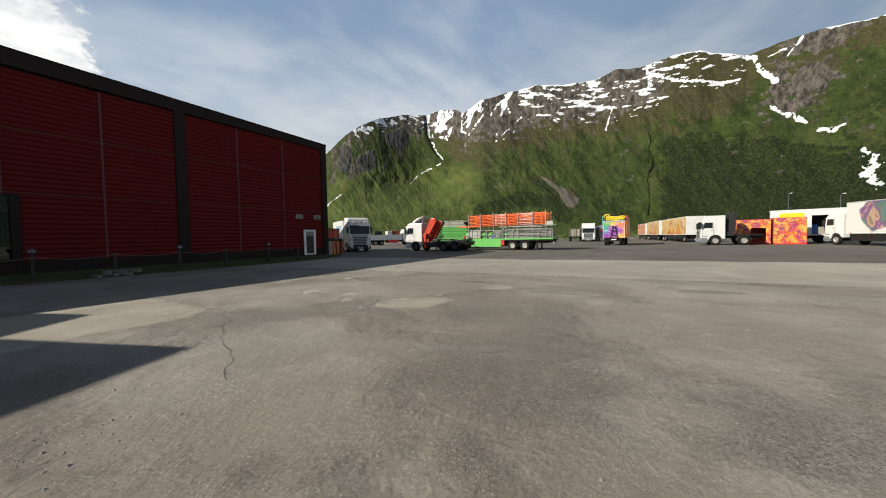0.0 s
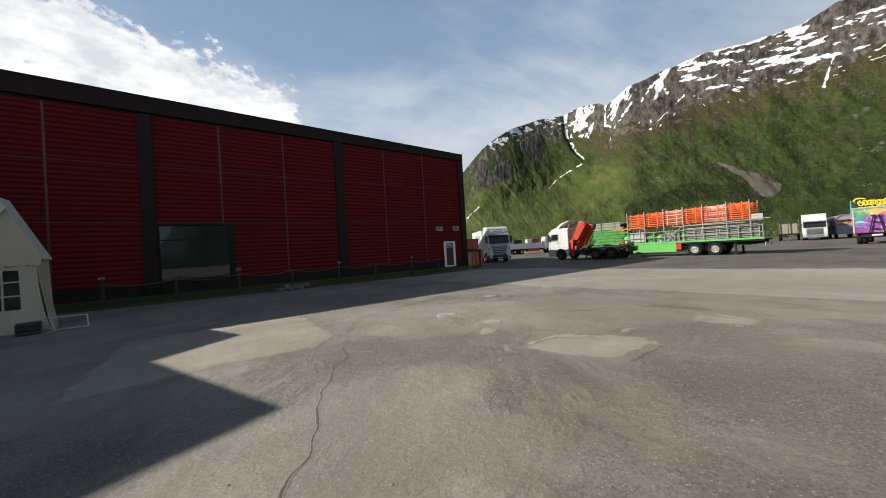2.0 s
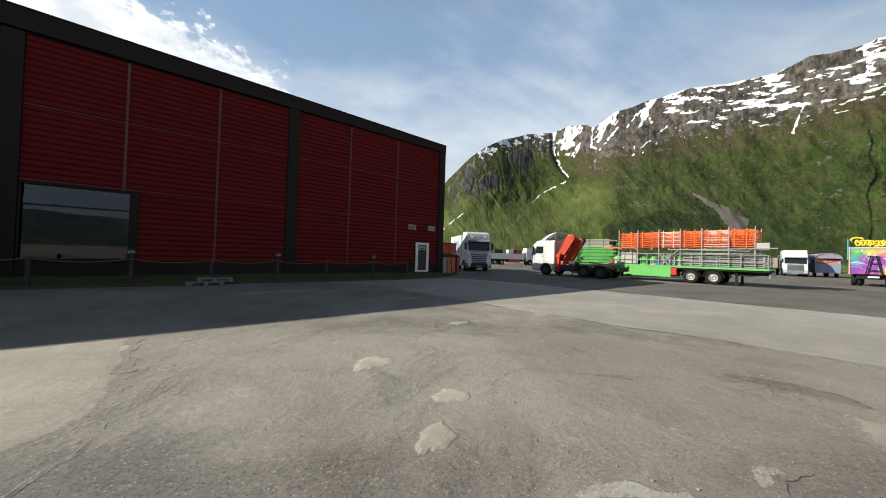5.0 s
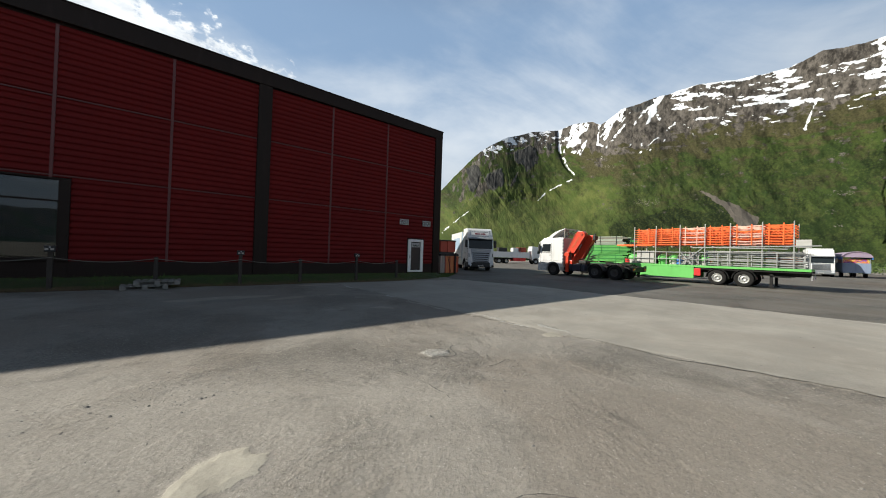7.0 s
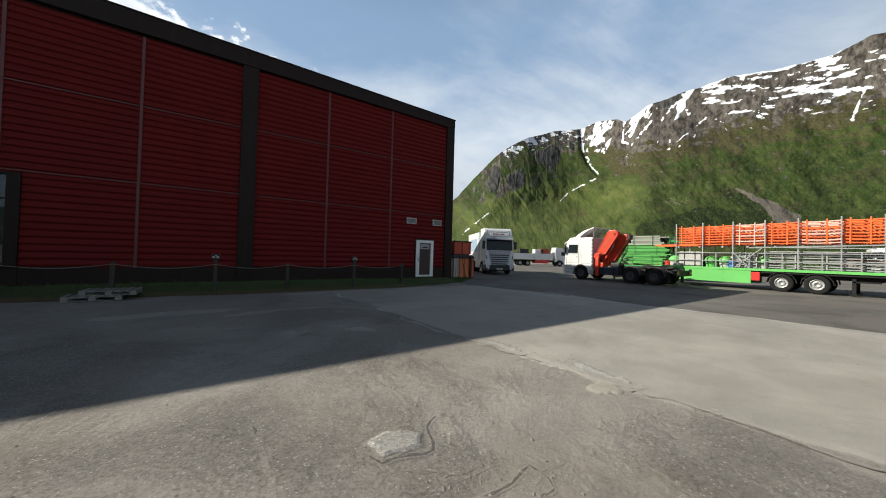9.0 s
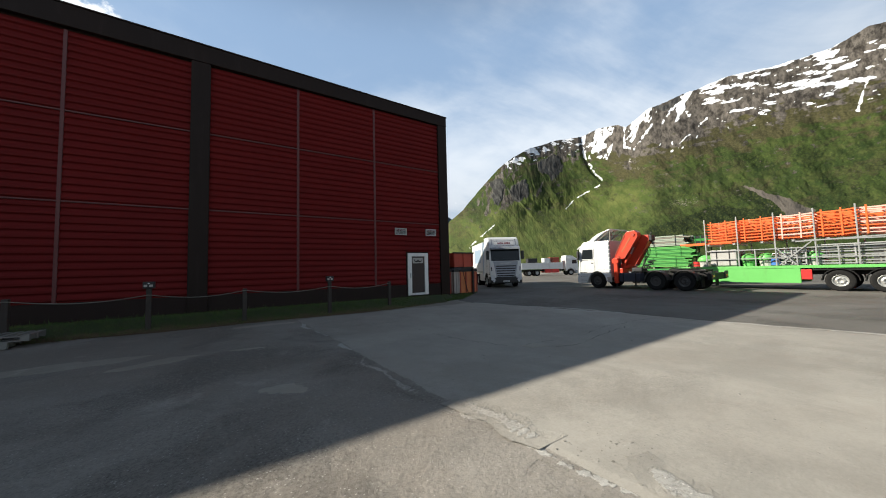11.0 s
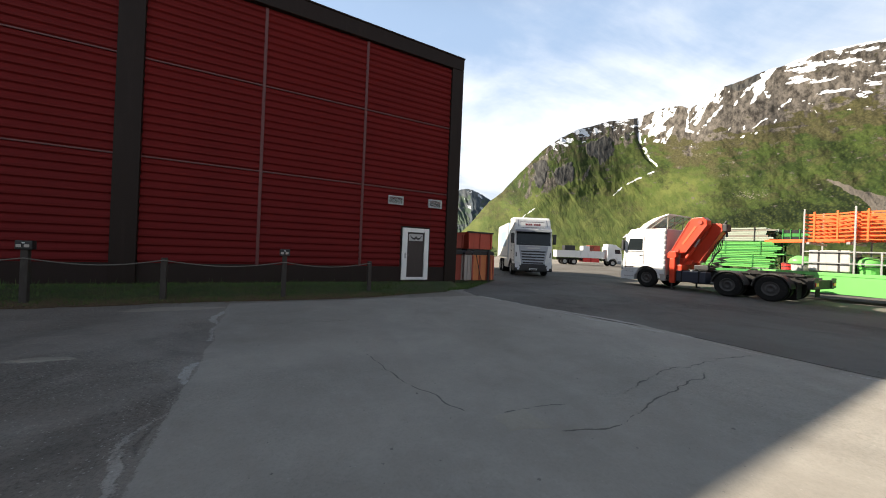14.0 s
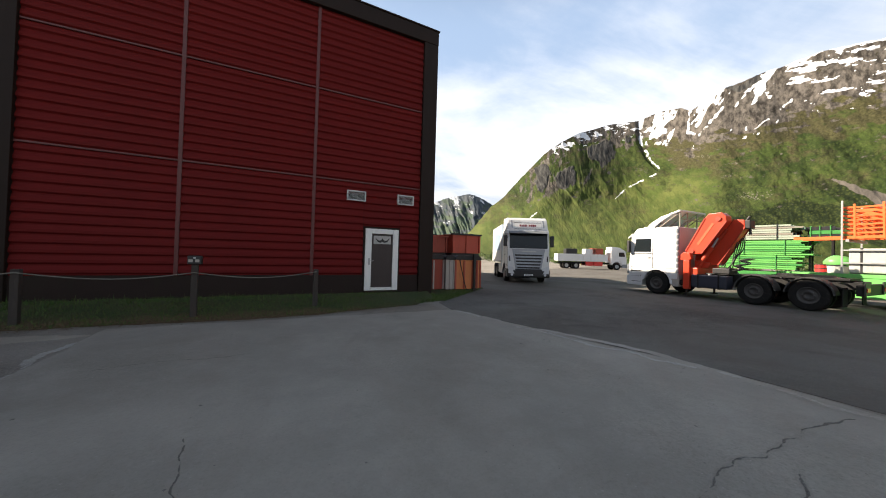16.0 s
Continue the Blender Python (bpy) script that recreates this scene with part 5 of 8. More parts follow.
for x0, x1 in ((-10.30, -2.45), (-1.22, -0.50), (-16.66, -10.87), (-29.5, -20.46), (-39.05, -30.05), (-19.92, -16.66)):
    bm = B()
    box(bm, x0 + 0.002, x1 - 0.002, -0.05, 0.018, -0.2, 0.82, 0.008)
    part("plinth", bm, M["plinth"], hall, "dark brown plinth below the cladding")

PITCH = 0.228


def sheet(x0, x1, z0, z1, y=-0.01):
    """Horizontally ribbed sheet: broad flat ribs with narrow valleys."""
    bm = B()
    z, rows = z0, []
    n = max(1, round((z1 - z0) / PITCH))
    p = (z1 - z0) / n
    for i in range(n):
        b = z0 + i * p
        rows += [(b, 0.0), (b + 0.12 * p, 0.0), (b + 0.30 * p, -0.046), (b + 0.58 * p, -0.046), (b + 0.97 * p, 0.0)]
    rows.append((z1, 0.0))
    vs = [(bm.verts.new((x0, y + d, zz)), bm.verts.new((x1, y + d, zz))) for zz, d in rows]
    for a, b in zip(vs, vs[1:]):
        bm.faces.new((a[0], a[1], b[1], b[0]))
    bmesh.ops.recalc_face_normals(bm, faces=bm.faces)
    for f in bm.faces:
        if f.normal.y > 0:
            f.normal_flip()
    return bm


def bay(cols, rows=((0.82, 3.85), (3.85, 6.62), (6.62, 9.16))):
    for x0, x1 in zip(cols, cols[1:]):
        for z0, z1 in rows:
            holes = [(-2.46, -1.21, 0.0, 2.42), (-20.2, -16.66, 0.0, 3.75)]
            spans = [(x0, x1, z0, z1)]
            for hx0, hx1, hz0, hz1 in holes:
                out = []
                for a, b, c, d in spans:
                    if hx1 <= a or hx0 >= b or hz1 <= c or hz0 >= d:
                        out.append((a, b, c, d))
                        continue
                    if hx0 > a + 0.02:
                        out.append((a, hx0, c, d))
                    if hx1 < b - 0.02:
                        out.append((hx1, b, c, d))
                    if hz1 < d - 0.02:
                        out.append((max(a, hx0), min(b, hx1), hz1, d))
                spans = out
            for a, b, c, d in spans:
                if d - c > 0.08:
                    part("panel", sheet(a + 0.004, b - 0.004, c + 0.012, d - 0.012), M["red"], hall)
        x = x1
    for x in cols[1:-1]:
        lo = 0.82 if not (-20 < x < -16.7) else 3.76
        bm = B()
        box(bm, x - 0.045, x + 0.045, -0.066, -0.008, lo, 9.14, 0.006)
        part("cover_strip", bm, M["joint"], hall, "faded vertical joint strip")
    for z0, z1 in rows[:-1]:
        x1 = cols[-1]
        x0 = cols[0] if not (z1 < 3.8 and cols[0] < -19) else cols[0]
        bm = B()
        box(bm, x0 + 0.003, x1 - 0.003, -0.060, -0.008, z1 - 0.022, z1 + 0.022, 0.005)
        part("cover_strip", bm, M["joint"], hall, "faded horizontal joint strip")


bay([-10.30, -7.33, -4.02, -0.50])
bay([-19.92, -17.15, -13.95, -10.87])
bay([-29.5, -26.6, -23.5, -20.46])
bay([-39.05, -36.0, -33.0, -30.05])

# entrance door
door = new("door")
door.parent = hall
door["label"] = "dark brown door in a broad white frame"
bm = B()
for x0, x1, z0, z1 in ((-2.40, -2.19, 0.32, 2.36), (-1.46, -1.27, 0.32, 2.36), (-2.19, -1.46, 2.20, 2.36), (-2.19, -1.46, 0.32, 0.42)):
    box(bm, x0 + 0.001, x1 - 0.001, -0.13, 0.018, z0, z1 - 0.001, 0.008)
part("door_frame", bm, M["white_clean"], door, "broad white door frame")
bm = B()
box(bm, -2.186, -1.464, -0.075, -0.02, 0.422, 2.198, 0.006)
part("door_leaf", bm, M["door"], door, "dark brown door leaf")
bm = B()
box(bm, -2.12, -1.53, -0.092, -0.078, 1.86, 2.13, 0.004)
part("sign_plate", bm, M["sign"], door, "grey sign plate with a spread-wing emblem")
bm = B()
prism(bm, [(-2.09, 2.08), (-1.95, 1.97), (-1.87, 1.99), (-1.825, 2.06), (-1.78, 1.99), (-1.70, 1.97), (-1.56, 2.08), (-1.66, 1.93), (-1.76, 1.90), (-1.825, 1.94), (-1.89, 1.90), (-1.99, 1.93)], "y", -0.100, -0.094)
part("emblem", bm, M["black"], door, "dark spread-wing emblem")
bm = B()
rod(bm, (-2.27, -0.13, 1.30), (-2.27, -0.19, 1.30), 0.015)
beam(bm, (-2.27, -0.19, 1.30), (-2.14, -0.19, 1.30), 0.025, 0.02)
box(bm, -2.30, -2.24, -0.14, -0.128, 1.16, 1.38)
part("door_handle", bm, M["galv"], door, "steel lever handle")
bm = B()
for x0, x1, z0, z1 in ((-2.455, -2.405, 0.3, 2.415), (-1.265, -1.215, 0.3, 2.415), (-2.404, -1.266, 2.365, 2.415)):
    box(bm, x0, x1, -0.075, 0.018, z0, z1)
box(bm, -2.455, -1.215, -0.12, 0.018, 0.10, 0.312)
part("surround", bm, M["brown"], door, "dark brown surround and threshold")

for x0, x1, z0, z1 in ((-3.03, -2.42, 3.23, 3.56), (-1.34, -0.74, 3.24, 3.58)):
    vent = new("wall_vent")
    vent.parent = hall
    vent["label"] = "grey louvred wall vent"
    bm = B()
    for a, b, c, d in ((x0, x1, z1 - 0.04, z1), (x0, x1, z0, z0 + 0.04), (x0, x0 + 0.04, z0 + 0.041, z1 - 0.041), (x1 - 0.04, x1, z0 + 0.041, z1 - 0.041)):
        box(bm, a, b, -0.105, -0.005, c, d, 0.004)
    part("vent_frame", bm, M["alu"], vent)
    for i in range(9):
        z = z0 + 0.05 + i * (z1 - z0 - 0.09) / 8.5
        bm = B()
        prism(bm, [(-0.097, z), (-0.092, z - 0.004), (-0.062, z + 0.008), (-0.067, z + 0.012)], "x", x0 + 0.042, x1 - 0.042)
        part("slat", bm, M["vent"], vent)
    # black sheet standing in for the shade behind the slats
    bm = B()
    box(bm, x0 + 0.041, x1 - 0.041, -0.054, -0.05, z0 + 0.041, z1 - 0.041)
    part("backing", bm, M["black"], vent)

# wide window
win = new("window")
win.parent = hall
win["label"] = "wide dark glazed shopfront window mirroring the sky"
bm = B()
x0, x1, z0, z1 = WIN
for a, b, c, d in ((x0, x1 + 0.29, z1 + 0.001, z1 + 0.06), (x0, x1 + 0.29, z0 - 0.12, z0 - 0.001), (x1 + 0.001, x1 + 0.29, z0, z1), (x0 - 0.0, x0 + 0.05, z0, z1)):
    box(bm, a, b, -0.11, 0.018, c, d, 0.006)
part("window_frame", bm, M["brown"], win, "dark window frame")
bm = B()
box(bm, x0 + 0.051, x1, 0.06, 0.10, 2.93, 2.985)
part("transom", bm, M["brown"], win)
for c, d in ((z0, 2.928), (2.987, z1)):
    bm = B()
    box(bm, x0 + 0.052, x1 - 0.002, 0.075, 0.083, c + 0.002, d - 0.002)
    ob = part("pane", bm, M["pane"], win, "clear window pane")
    ob.visible_shadow = False
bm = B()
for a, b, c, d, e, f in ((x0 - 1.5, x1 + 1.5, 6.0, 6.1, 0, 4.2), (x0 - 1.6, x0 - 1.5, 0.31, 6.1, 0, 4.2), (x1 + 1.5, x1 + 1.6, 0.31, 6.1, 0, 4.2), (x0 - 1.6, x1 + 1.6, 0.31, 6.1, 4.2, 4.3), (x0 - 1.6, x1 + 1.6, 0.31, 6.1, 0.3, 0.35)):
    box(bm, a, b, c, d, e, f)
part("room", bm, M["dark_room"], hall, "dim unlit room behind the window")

# unseen stepped lower wing, placed to throw the jagged shade on the yard
wing = thing("warehouse_wing", pose(0, 0, 0), "unseen lower stepped wing, placed to throw shade on the yard", "building", kind="structure")
def shade_corner(x, y, h):
    return (x - 1.30 * h, y + 1.11 * h)
for (cx, cy), h, e1, e2, l1, l2 in (((-17.58, -13.13), 7.2, (-0.36, 0.933), (-0.79, -0.61), 4.0, 9.0), ((-17.6, -17.75), 7.2, (-0.36, 0.933), (-0.93, -0.37), 4.2, 12.0)):
    px, py = shade_corner(cx, cy, h)
    bm = B()
    prism(bm, [(px, py), (px + e1[0] * l1, py + e1[1] * l1), (px + e1[0] * l1 + e2[0] * l2, py + e1[1] * l1 + e2[1] * l2), (px + e2[0] * l2, py + e2[1] * l2)], "z", 0.0, h)
    part("wing_wall", bm, M["red"], wing)

# ---------------- grass verge, fence, pallets ----------------
def bank_z(y):
    return 0.02 + 0.22 * min(1.0, max(0.0, (y + 2.25) / 1.6))


def verge():
    bm = B()
    nx = 140
    ys = [-2.30, -2.1, -1.7, -1.2, -0.8, -0.4, -0.06]
    r = random.Random(5)
    grid = []
    for i in range(nx + 1):
        x = -40.5 + 44.5 * i / nx
        out = 0.0 if x < -4 else (x + 4) * 0.33
        row = []
        for j, y in enumerate(ys):
            yy = y + (0.10 * math.sin(x * 1.3) + r.uniform(-0.06, 0.06) if j == 0 else 0) + (out if x > -4 else 0) * (1 - j / 6) * (1.25 if x > -1 else 1.0)
            yy = min(yy, -0.06 if x < 0.1 else 2.2)
            if x > 0.1:
                yy = -0.9 + (x - 0.1) * 0.75 + j * 0.45 if j else -1.1 + (x - 0.1) * 0.9
            row.append(bm.verts.new((x, yy, (bank_z(y) if j else 0.0) * (1 if x < 0 else 0.45) + r.uniform(-0.01, 0.015) * (j > 0))))
        grid.append(row)
    for a, b in zip(grid, grid[1:]):
        for j in range(len(ys) - 1):
            bm.faces.new((a[j], b[j], b[j + 1], a[j + 1]))
    bmesh.ops.recalc_face_normals(bm, faces=bm.faces)
    for f in bm.faces:
        if f.normal.z < 0:
            f.normal_flip()
    m, N = material("trodden_turf")
    c = coords(N)
    col = N.mix(N.step(N.noise(c, 1.3, 6, 0.7), 0.35, 0.65), (0.026, 0.050, 0.009), (0.056, 0.056, 0.018))
    col = N.mix(N.math("MULTIPLY", N.noise(c, 18, 4), 0.5), col, (0.028, 0.035, 0.012))
    # brown litter and sand blown along the kerbless edge
    edge = N.math("ADD", N.n("ShaderNodeSeparateXYZ", ins={0: c}).outputs[1], N.math("MULTIPLY", N.noise(c, 2.2, 6, 0.7), 0.9))
    litter = N.mix(N.step(N.noise(c, 30, 5, 0.8), 0.40, 0.60), (0.050, 0.032, 0.014), (0.145, 0.092, 0.046))
    col = N.mix(N.step(edge, -1.25, -1.55), col, litter)
    finish(N, col, 0.95, 0, N.bump(N.noise(c, 25, 5), 0.8, 0.03))
    tagged(part("verge", bm, m, smooth=True), "narrow trodden turf bank along the warehouse wall", "lawn", kind="structure")
    g, N = material("grass_blades")
    rnd = N.n("ShaderNodeNewGeometry").outputs["Random Per Island"]
    finish(N, N.mix(N.step(rnd, 0.2, 0.95), (0.034, 0.092, 0.010), (0.098, 0.122, 0.028)), 0.7)
    verts, faces = [], []
    r = random.Random(9)
    for _ in range(34000):
        x = r.uniform(-16, 3.6) if r.random() < 0.8 else r.uniform(-28, -16)
        y = r.uniform(-2.25, -0.1)
        z = bank_z(y)
        if x > -4:
            lo = -2.25 + (x + 4) * 0.33
            if x < 0.1:
                y = r.uniform(min(lo, -0.3), -0.12)
                z = 0.02 + 0.20 * min(1, max(0, (y - lo) / 1.2))
            else:
                y = -1.05 + (x - 0.1) * 0.9 + r.random() * 1.9
                z = 0.03
        h = r.uniform(0.015, 0.060) * (1.5 if y > -0.5 else 1) * (2.2 if r.random() < 0.04 else 1)
        a = r.uniform(0, 6.28)
        w = r.uniform(0.006, 0.012)
        dx, dy = math.cos(a) * w, math.sin(a) * w
        lx, ly = r.gauss(0, 0.03), r.gauss(0, 0.03)
        n = len(verts)
        verts += [(x - dx, y - dy, z - 0.02), (x + dx, y + dy, z - 0.02), (x + lx, y + ly, z + h)]
        faces.append((n, n + 1, n + 2))
    tagged(new("grass", from_arrays("grass", verts, faces, g)), "short uneven green grass by the wall", "grass", kind="stuff")


verge()

FENCE_Y = -1.95
posts = [-21.6, -19.2, -16.7, -14.2, -11.6, -9.27, -6.6, -4.05]
boxes_at = {-21.6, -16.7, -11.6, -6.6}
fence = thing("rope_fence", pose(0, 0, 0), "low rope fence of dark wooden posts on the grass verge", "fence")
for x in posts:
    y = FENCE_Y if x < -5 else -1.55
    h = 1.20 if x in boxes_at else 1.08
    bm = B()
    box(bm, x - 0.06, x + 0.06, y - 0.06, y + 0.06, 0.0, h, 0.015)
    part("post", bm, M["post_wood"], fence)
for a, b in zip(posts, posts[1:]):
    ya, yb = (FENCE_Y if a < -5 else -1.55), (FENCE_Y if b < -5 else -1.55)
    bm = B()
    n = 10
    last = None
    for i in range(n + 1):
        t = i / n
        p = Vector((a + (b - a) * t, ya + (yb - ya) * t - 0.085, 1.02 - 0.13 * math.sin(math.pi * t)))
        if last is not None:
            rod(bm, last, p, 0.012, 6)
        last = p
    part("rope", bm, M["rope"], fence, "sagging grey rope")
for x in boxes_at:
    sock = thing("socket_box", pose(x, FENCE_Y, 1.20), "small grey outlet box on a fence post", "outlet box", "outlet boxes on the fence")
    bm = B()
    box(bm, -0.13, 0.13, -0.10, 0.07, 0.0, 0.19, 0.02)
    part("housing", bm, M["black"], sock)
    for sx in (-0.07, 0.05):
        bm = B()
        box(bm, sx - 0.035, sx + 0.04, -0.114, -0.101, 0.05, 0.11, 0.004)
        part("flap", bm, M["bin_grey"], sock, "pale socket flap")
    bm = B()
    box(bm, -0.02, 0.02, -0.112, -0.101, 0.13, 0.155)
    part("badge", bm, M["white"], sock)


def pallet(at):
    p = thing("pallet", at, "weathered grey wooden pallet on the asphalt", "pallet", "pallets by the wall")
    for i in range(7):
        x = -0.55 + i * 0.1833
        bm = B()
        box(bm, x - 0.055, x + 0.055, -0.4, 0.4, 0.123, 0.145, 0.003)
        part("board", bm, M["pallet"], p)
    for y in (-0.35, 0.0, 0.35):
        bm = B()
        box(bm, -0.6, 0.6, y - 0.05, y + 0.05, 0.101, 0.122, 0.003)
        part("stringer", bm, M["pallet"], p)
        for x in (-0.53, 0.0, 0.53):
            bm = B()
            box(bm, x - 0.07, x + 0.07, y - 0.05, y + 0.05, 0.023, 0.100)
            part("block", bm, M["pallet"], p)
        bm = B()
        box(bm, -0.6, 0.6, y - 0.05, y + 0.05, 0.0, 0.022, 0.003)
        part("runner", bm, M["pallet"], p)
    return p


p1 = pallet(pose(-14.45, -2.5, 0.012, 0, 0, 3))
p2 = copy_thing(p1, pose(-14.10, -2.46, 0.158, 0, 0, -2))

# ---------------- vehicles: shared pieces ----------------
def wheel(parent, x, y, r=0.52, w=0.30, rim="rim", twin=False, side=-1):
    """A lorry wheel on the axle at x, y; side -1 faces -x."""
    rr = r * 0.56
    bm = B()
    prof = [(0.0, 0.05), (rr * 0.32, 0.05), (rr * 0.36, 0.0), (rr * 0.55, 0.05), (rr * 0.82, 0.09), (rr * 0.90, 0.02), (rr, 0.0), (rr, w * 0.9)]
    seg = 20
    rings = []
    for pr, d in prof:
        ring = []
        for i in range(seg):
            a = 2 * math.pi * i / seg
            ring.append(bm.verts.new((side * (w / 2 - d), math.cos(a) * max(pr, 0.001), math.sin(a) * max(pr, 0.001))))
        rings.append(ring)
    for a, b in zip(rings, rings[1:]):
        for i in range(seg):
            bm.faces.new((a[i], a[(i + 1) % seg], b[(i + 1) % seg], b[i]))
    for i in range(8):
        a = 2 * math.pi * i / 8
        c = (math.cos(a) * rr * 0.48, math.sin(a) * rr * 0.48)
        rod(bm, (side * (w / 2 - 0.05), *c), (side * (w / 2 - 0.015), *c), 0.022, 6)
    bmesh.ops.recalc_face_normals(bm, faces=bm.faces)
    ob = part("wheel", bm, M[rim], parent, "", True)
    ob.location = (x, y, r)
    bm = B()
    prof = [(rr * 1.0, w * 0.46), (rr * 1.05, w * 0.49), (r * 0.86, w * 0.5), (r * 0.96, w * 0.46), (r, w * 0.38), (r * 0.985, w * 0.2), (r, w * 0.17), (r, -w * 0.17), (r * 0.985, -w * 0.2), (r, -w * 0.38), (r * 0.96, -w * 0.46), (r * 0.86, -w * 0.5), (rr * 1.0, -w * 0.46)]
    if twin:
        prof += [(rr, -w * 0.6), (r * 0.86, -w * 0.62), (r, -w * 0.72), (r, -w * 1.45), (r * 0.86, -w * 1.55), (rr, -w * 1.5)]
    rings = []
    for pr, d in prof:
        rings.append([bm.verts.new((side * d, math.cos(2 * math.pi * i / 28) * pr, math.sin(2 * math.pi * i / 28) * pr)) for i in range(28)])
    for a, b in zip(rings, rings[1:]):
        for i in range(28):
            bm.faces.new((a[i], a[(i + 1) % 28], b[(i + 1) % 28], b[i]))
    bmesh.ops.recalc_face_normals(bm, faces=bm.faces)
    part("tyre", bm, M["rubber"], ob, "", True)
    return ob


def axle(parent, y, half, r=0.52, rim="rim", twin=False):
    wheel(parent, -half + 0.15, y, r, 0.30, rim, twin, -1)
    wheel(parent, half - 0.15, y, r, 0.30, rim, twin, 1)
    bm = B()
    rod(bm, (-half + 0.2, y, r), (half - 0.2, y, r), 0.08, 8)
    part("axle", bm, M["chassis"], parent)


def fender(parent, y, half, r=0.52, mat="guard", gap=0.07, thick=0.045, wide=0.46, a0=0.03, a1=0.97, label=""):
    """Curved mudguards over the wheels of one axle."""
    for s in (-1, 1):
        bm = B()
        outer, inner = [], []
        for i in range(13):
            a = math.pi * (a0 + (a1 - a0) * i / 12)
            outer.append((y + math.cos(a) * (r + gap + thick), r + math.sin(a) * (r + gap + thick)))
            inner.append((y + math.cos(a) * (r + gap), r + math.sin(a) * (r + gap)))
        prism(bm, outer + inner[::-1], "x", *sorted((s * (half + 0.02), s * (half - wide))))
        part("mudguard", bm, M[mat], parent, label)


def chassis(parent, y0, y1, z=0.78):
    for s in (-0.42, 0.42):
        bm = B()
        box(bm, s - 0.05, s + 0.05, y1, y0, z, z + 0.27, 0.01)
        part("frame_rail", bm, M["chassis"], parent)
    y = y0 - 1.0
    while y > y1 + 0.3:
        bm = B()
        box(bm, -0.36, 0.36, y - 0.06, y + 0.06, z + 0.04, z + 0.22)
        part("cross_member", bm, M["chassis"], parent)
        y -= 1.3


def cab(parent, depth=2.25, top=3.15, half=1.24, body="white", floor=0.62, modern=True, detail=True, ws0=1.83, ws1=2.72, bumper="grille", grille="grille", wide=0.40, slat="black"):
    """A flat-fronted lorry cab, front at y = 0, facing +y."""
    arch_y = -1.36
    lean = 0.17 if modern else 0.10
    bm = B()
    arch = [(arch_y + math.cos(a) * 0.66, 0.52 + math.sin(a) * 0.66) for a in [math.pi * k / 8 for k in range(9)]]
    arch = [p for p in arch if p[1] > floor]
    prof = [(0.0, floor), (0.02, 1.2), (-0.02, ws0)]
    prof += [(-lean, ws1), (-lean - 0.10, ws1 + 0.18), (-lean - 0.30, top), (-depth, top), (-depth, floor + 0.12)]
    prof += [(arch[-1][0], floor + 0.12)] + arch[::-1][1:-1] + [(arch[0][0], floor)]
    prism(bm, prof, "x", -half, half, 0.05)
    part("body", bm, M[body], parent, "white painted cab shell" if body == "white" else "")
    # windscreen
    bm = B()
    prism(bm, [(0.006, ws0 + 0.02), (-lean + 0.012, ws1 - 0.02), (-lean - 0.03, ws1 - 0.02), (-0.05, ws0 + 0.02)], "x", -half + 0.12, half - 0.12)
    part("windscreen", bm, M["glass"], parent, "dark raked windscreen")
    # side windows
    for s in (-1, 1):
        bm = B()
        prism(bm, [(-0.24, ws0 + 0.15), (-0.36, ws1 - 0.10), (-1.10, ws1 - 0.10), (-1.10, ws0 + 0.15)], "x", *sorted((s * (half - 0.02), s * (half + 0.008))))
        part("side_window", bm, M["glass"], parent, "dark side window")
        if not detail:
            continue
        for a, b, c, d in ((-1.19, -1.17, 0.95, ws1 - 0.02), (-0.16, -0.14, 0.95, ws0 + 0.1)):
            bm = B()
            box(bm, s * half - 0.006, s * half + 0.006, a, b, c, d)
            part("door_seam", bm, M["black"], parent)
        bm = B()
        box(bm, s * half - 0.01, s * half + 0.03, -1.12, -0.95, 1.66, 1.71, 0.006)
        part("door_handle", bm, M["black"], parent)
        bm = B()
        box(bm, s * (half + 0.12) - 0.09, s * (half + 0.12) + 0.09, -0.12, 0.0, ws0 + 0.12, ws0 + 0.72, 0.03)
        beam(bm, (s * (half - 0.02), -0.12, ws0 + 0.67), (s * (half + 0.12), -0.06, ws0 + 0.67), 0.03, 0.03)
        part("mirror", bm, M["black"], parent, "tall black door mirror")
        for k in range(3):
            bm = B()
            box(bm, s * (half - 0.05) - 0.06, s * (half - 0.05) + 0.06, -0.62, -0.10, 0.50 + 0.26 * k, 0.55 + 0.26 * k, 0.01)
            part("step", bm, M["chassis"], parent)
    # grille and bumper
    if grille:
        bm = B()
        prism(bm, [(0.03, 0.86), (0.05, 1.2), (0.012, ws0 - 0.05), (-0.06, ws0 - 0.05), (-0.06, 0.86)], "x", -half + wide, half - wide, 0.015)
        part("grille", bm, M[grille], parent, "grey radiator grille")
    if detail and grille:
        n = round((ws0 - 0.25 - 0.9) / 0.135)
        for k in range(n):
            z = 0.93 + k * 0.135
            bm = B()
            box(bm, -half + wide + 0.04, half - wide - 0.04, 0.045, 0.072, z, z + 0.045, 0.008)
            part("slat", bm, M[slat], parent)
        bm = B()
        box(bm, -0.34, 0.34, 0.022, 0.05, ws0 - 0.14, ws0 - 0.08)
        part("badge_bar", bm, M["alu"], parent, "pale maker's bar")
    bm = B()
    prism(bm, [(0.06, 0.34), (0.12, 0.42), (0.12, 0.74), (0.04, 0.845), (-0.6, 0.845), (-0.68, 0.60), (-0.66, 0.34)], "x", -half - 0.01, half + 0.01, 0.03)
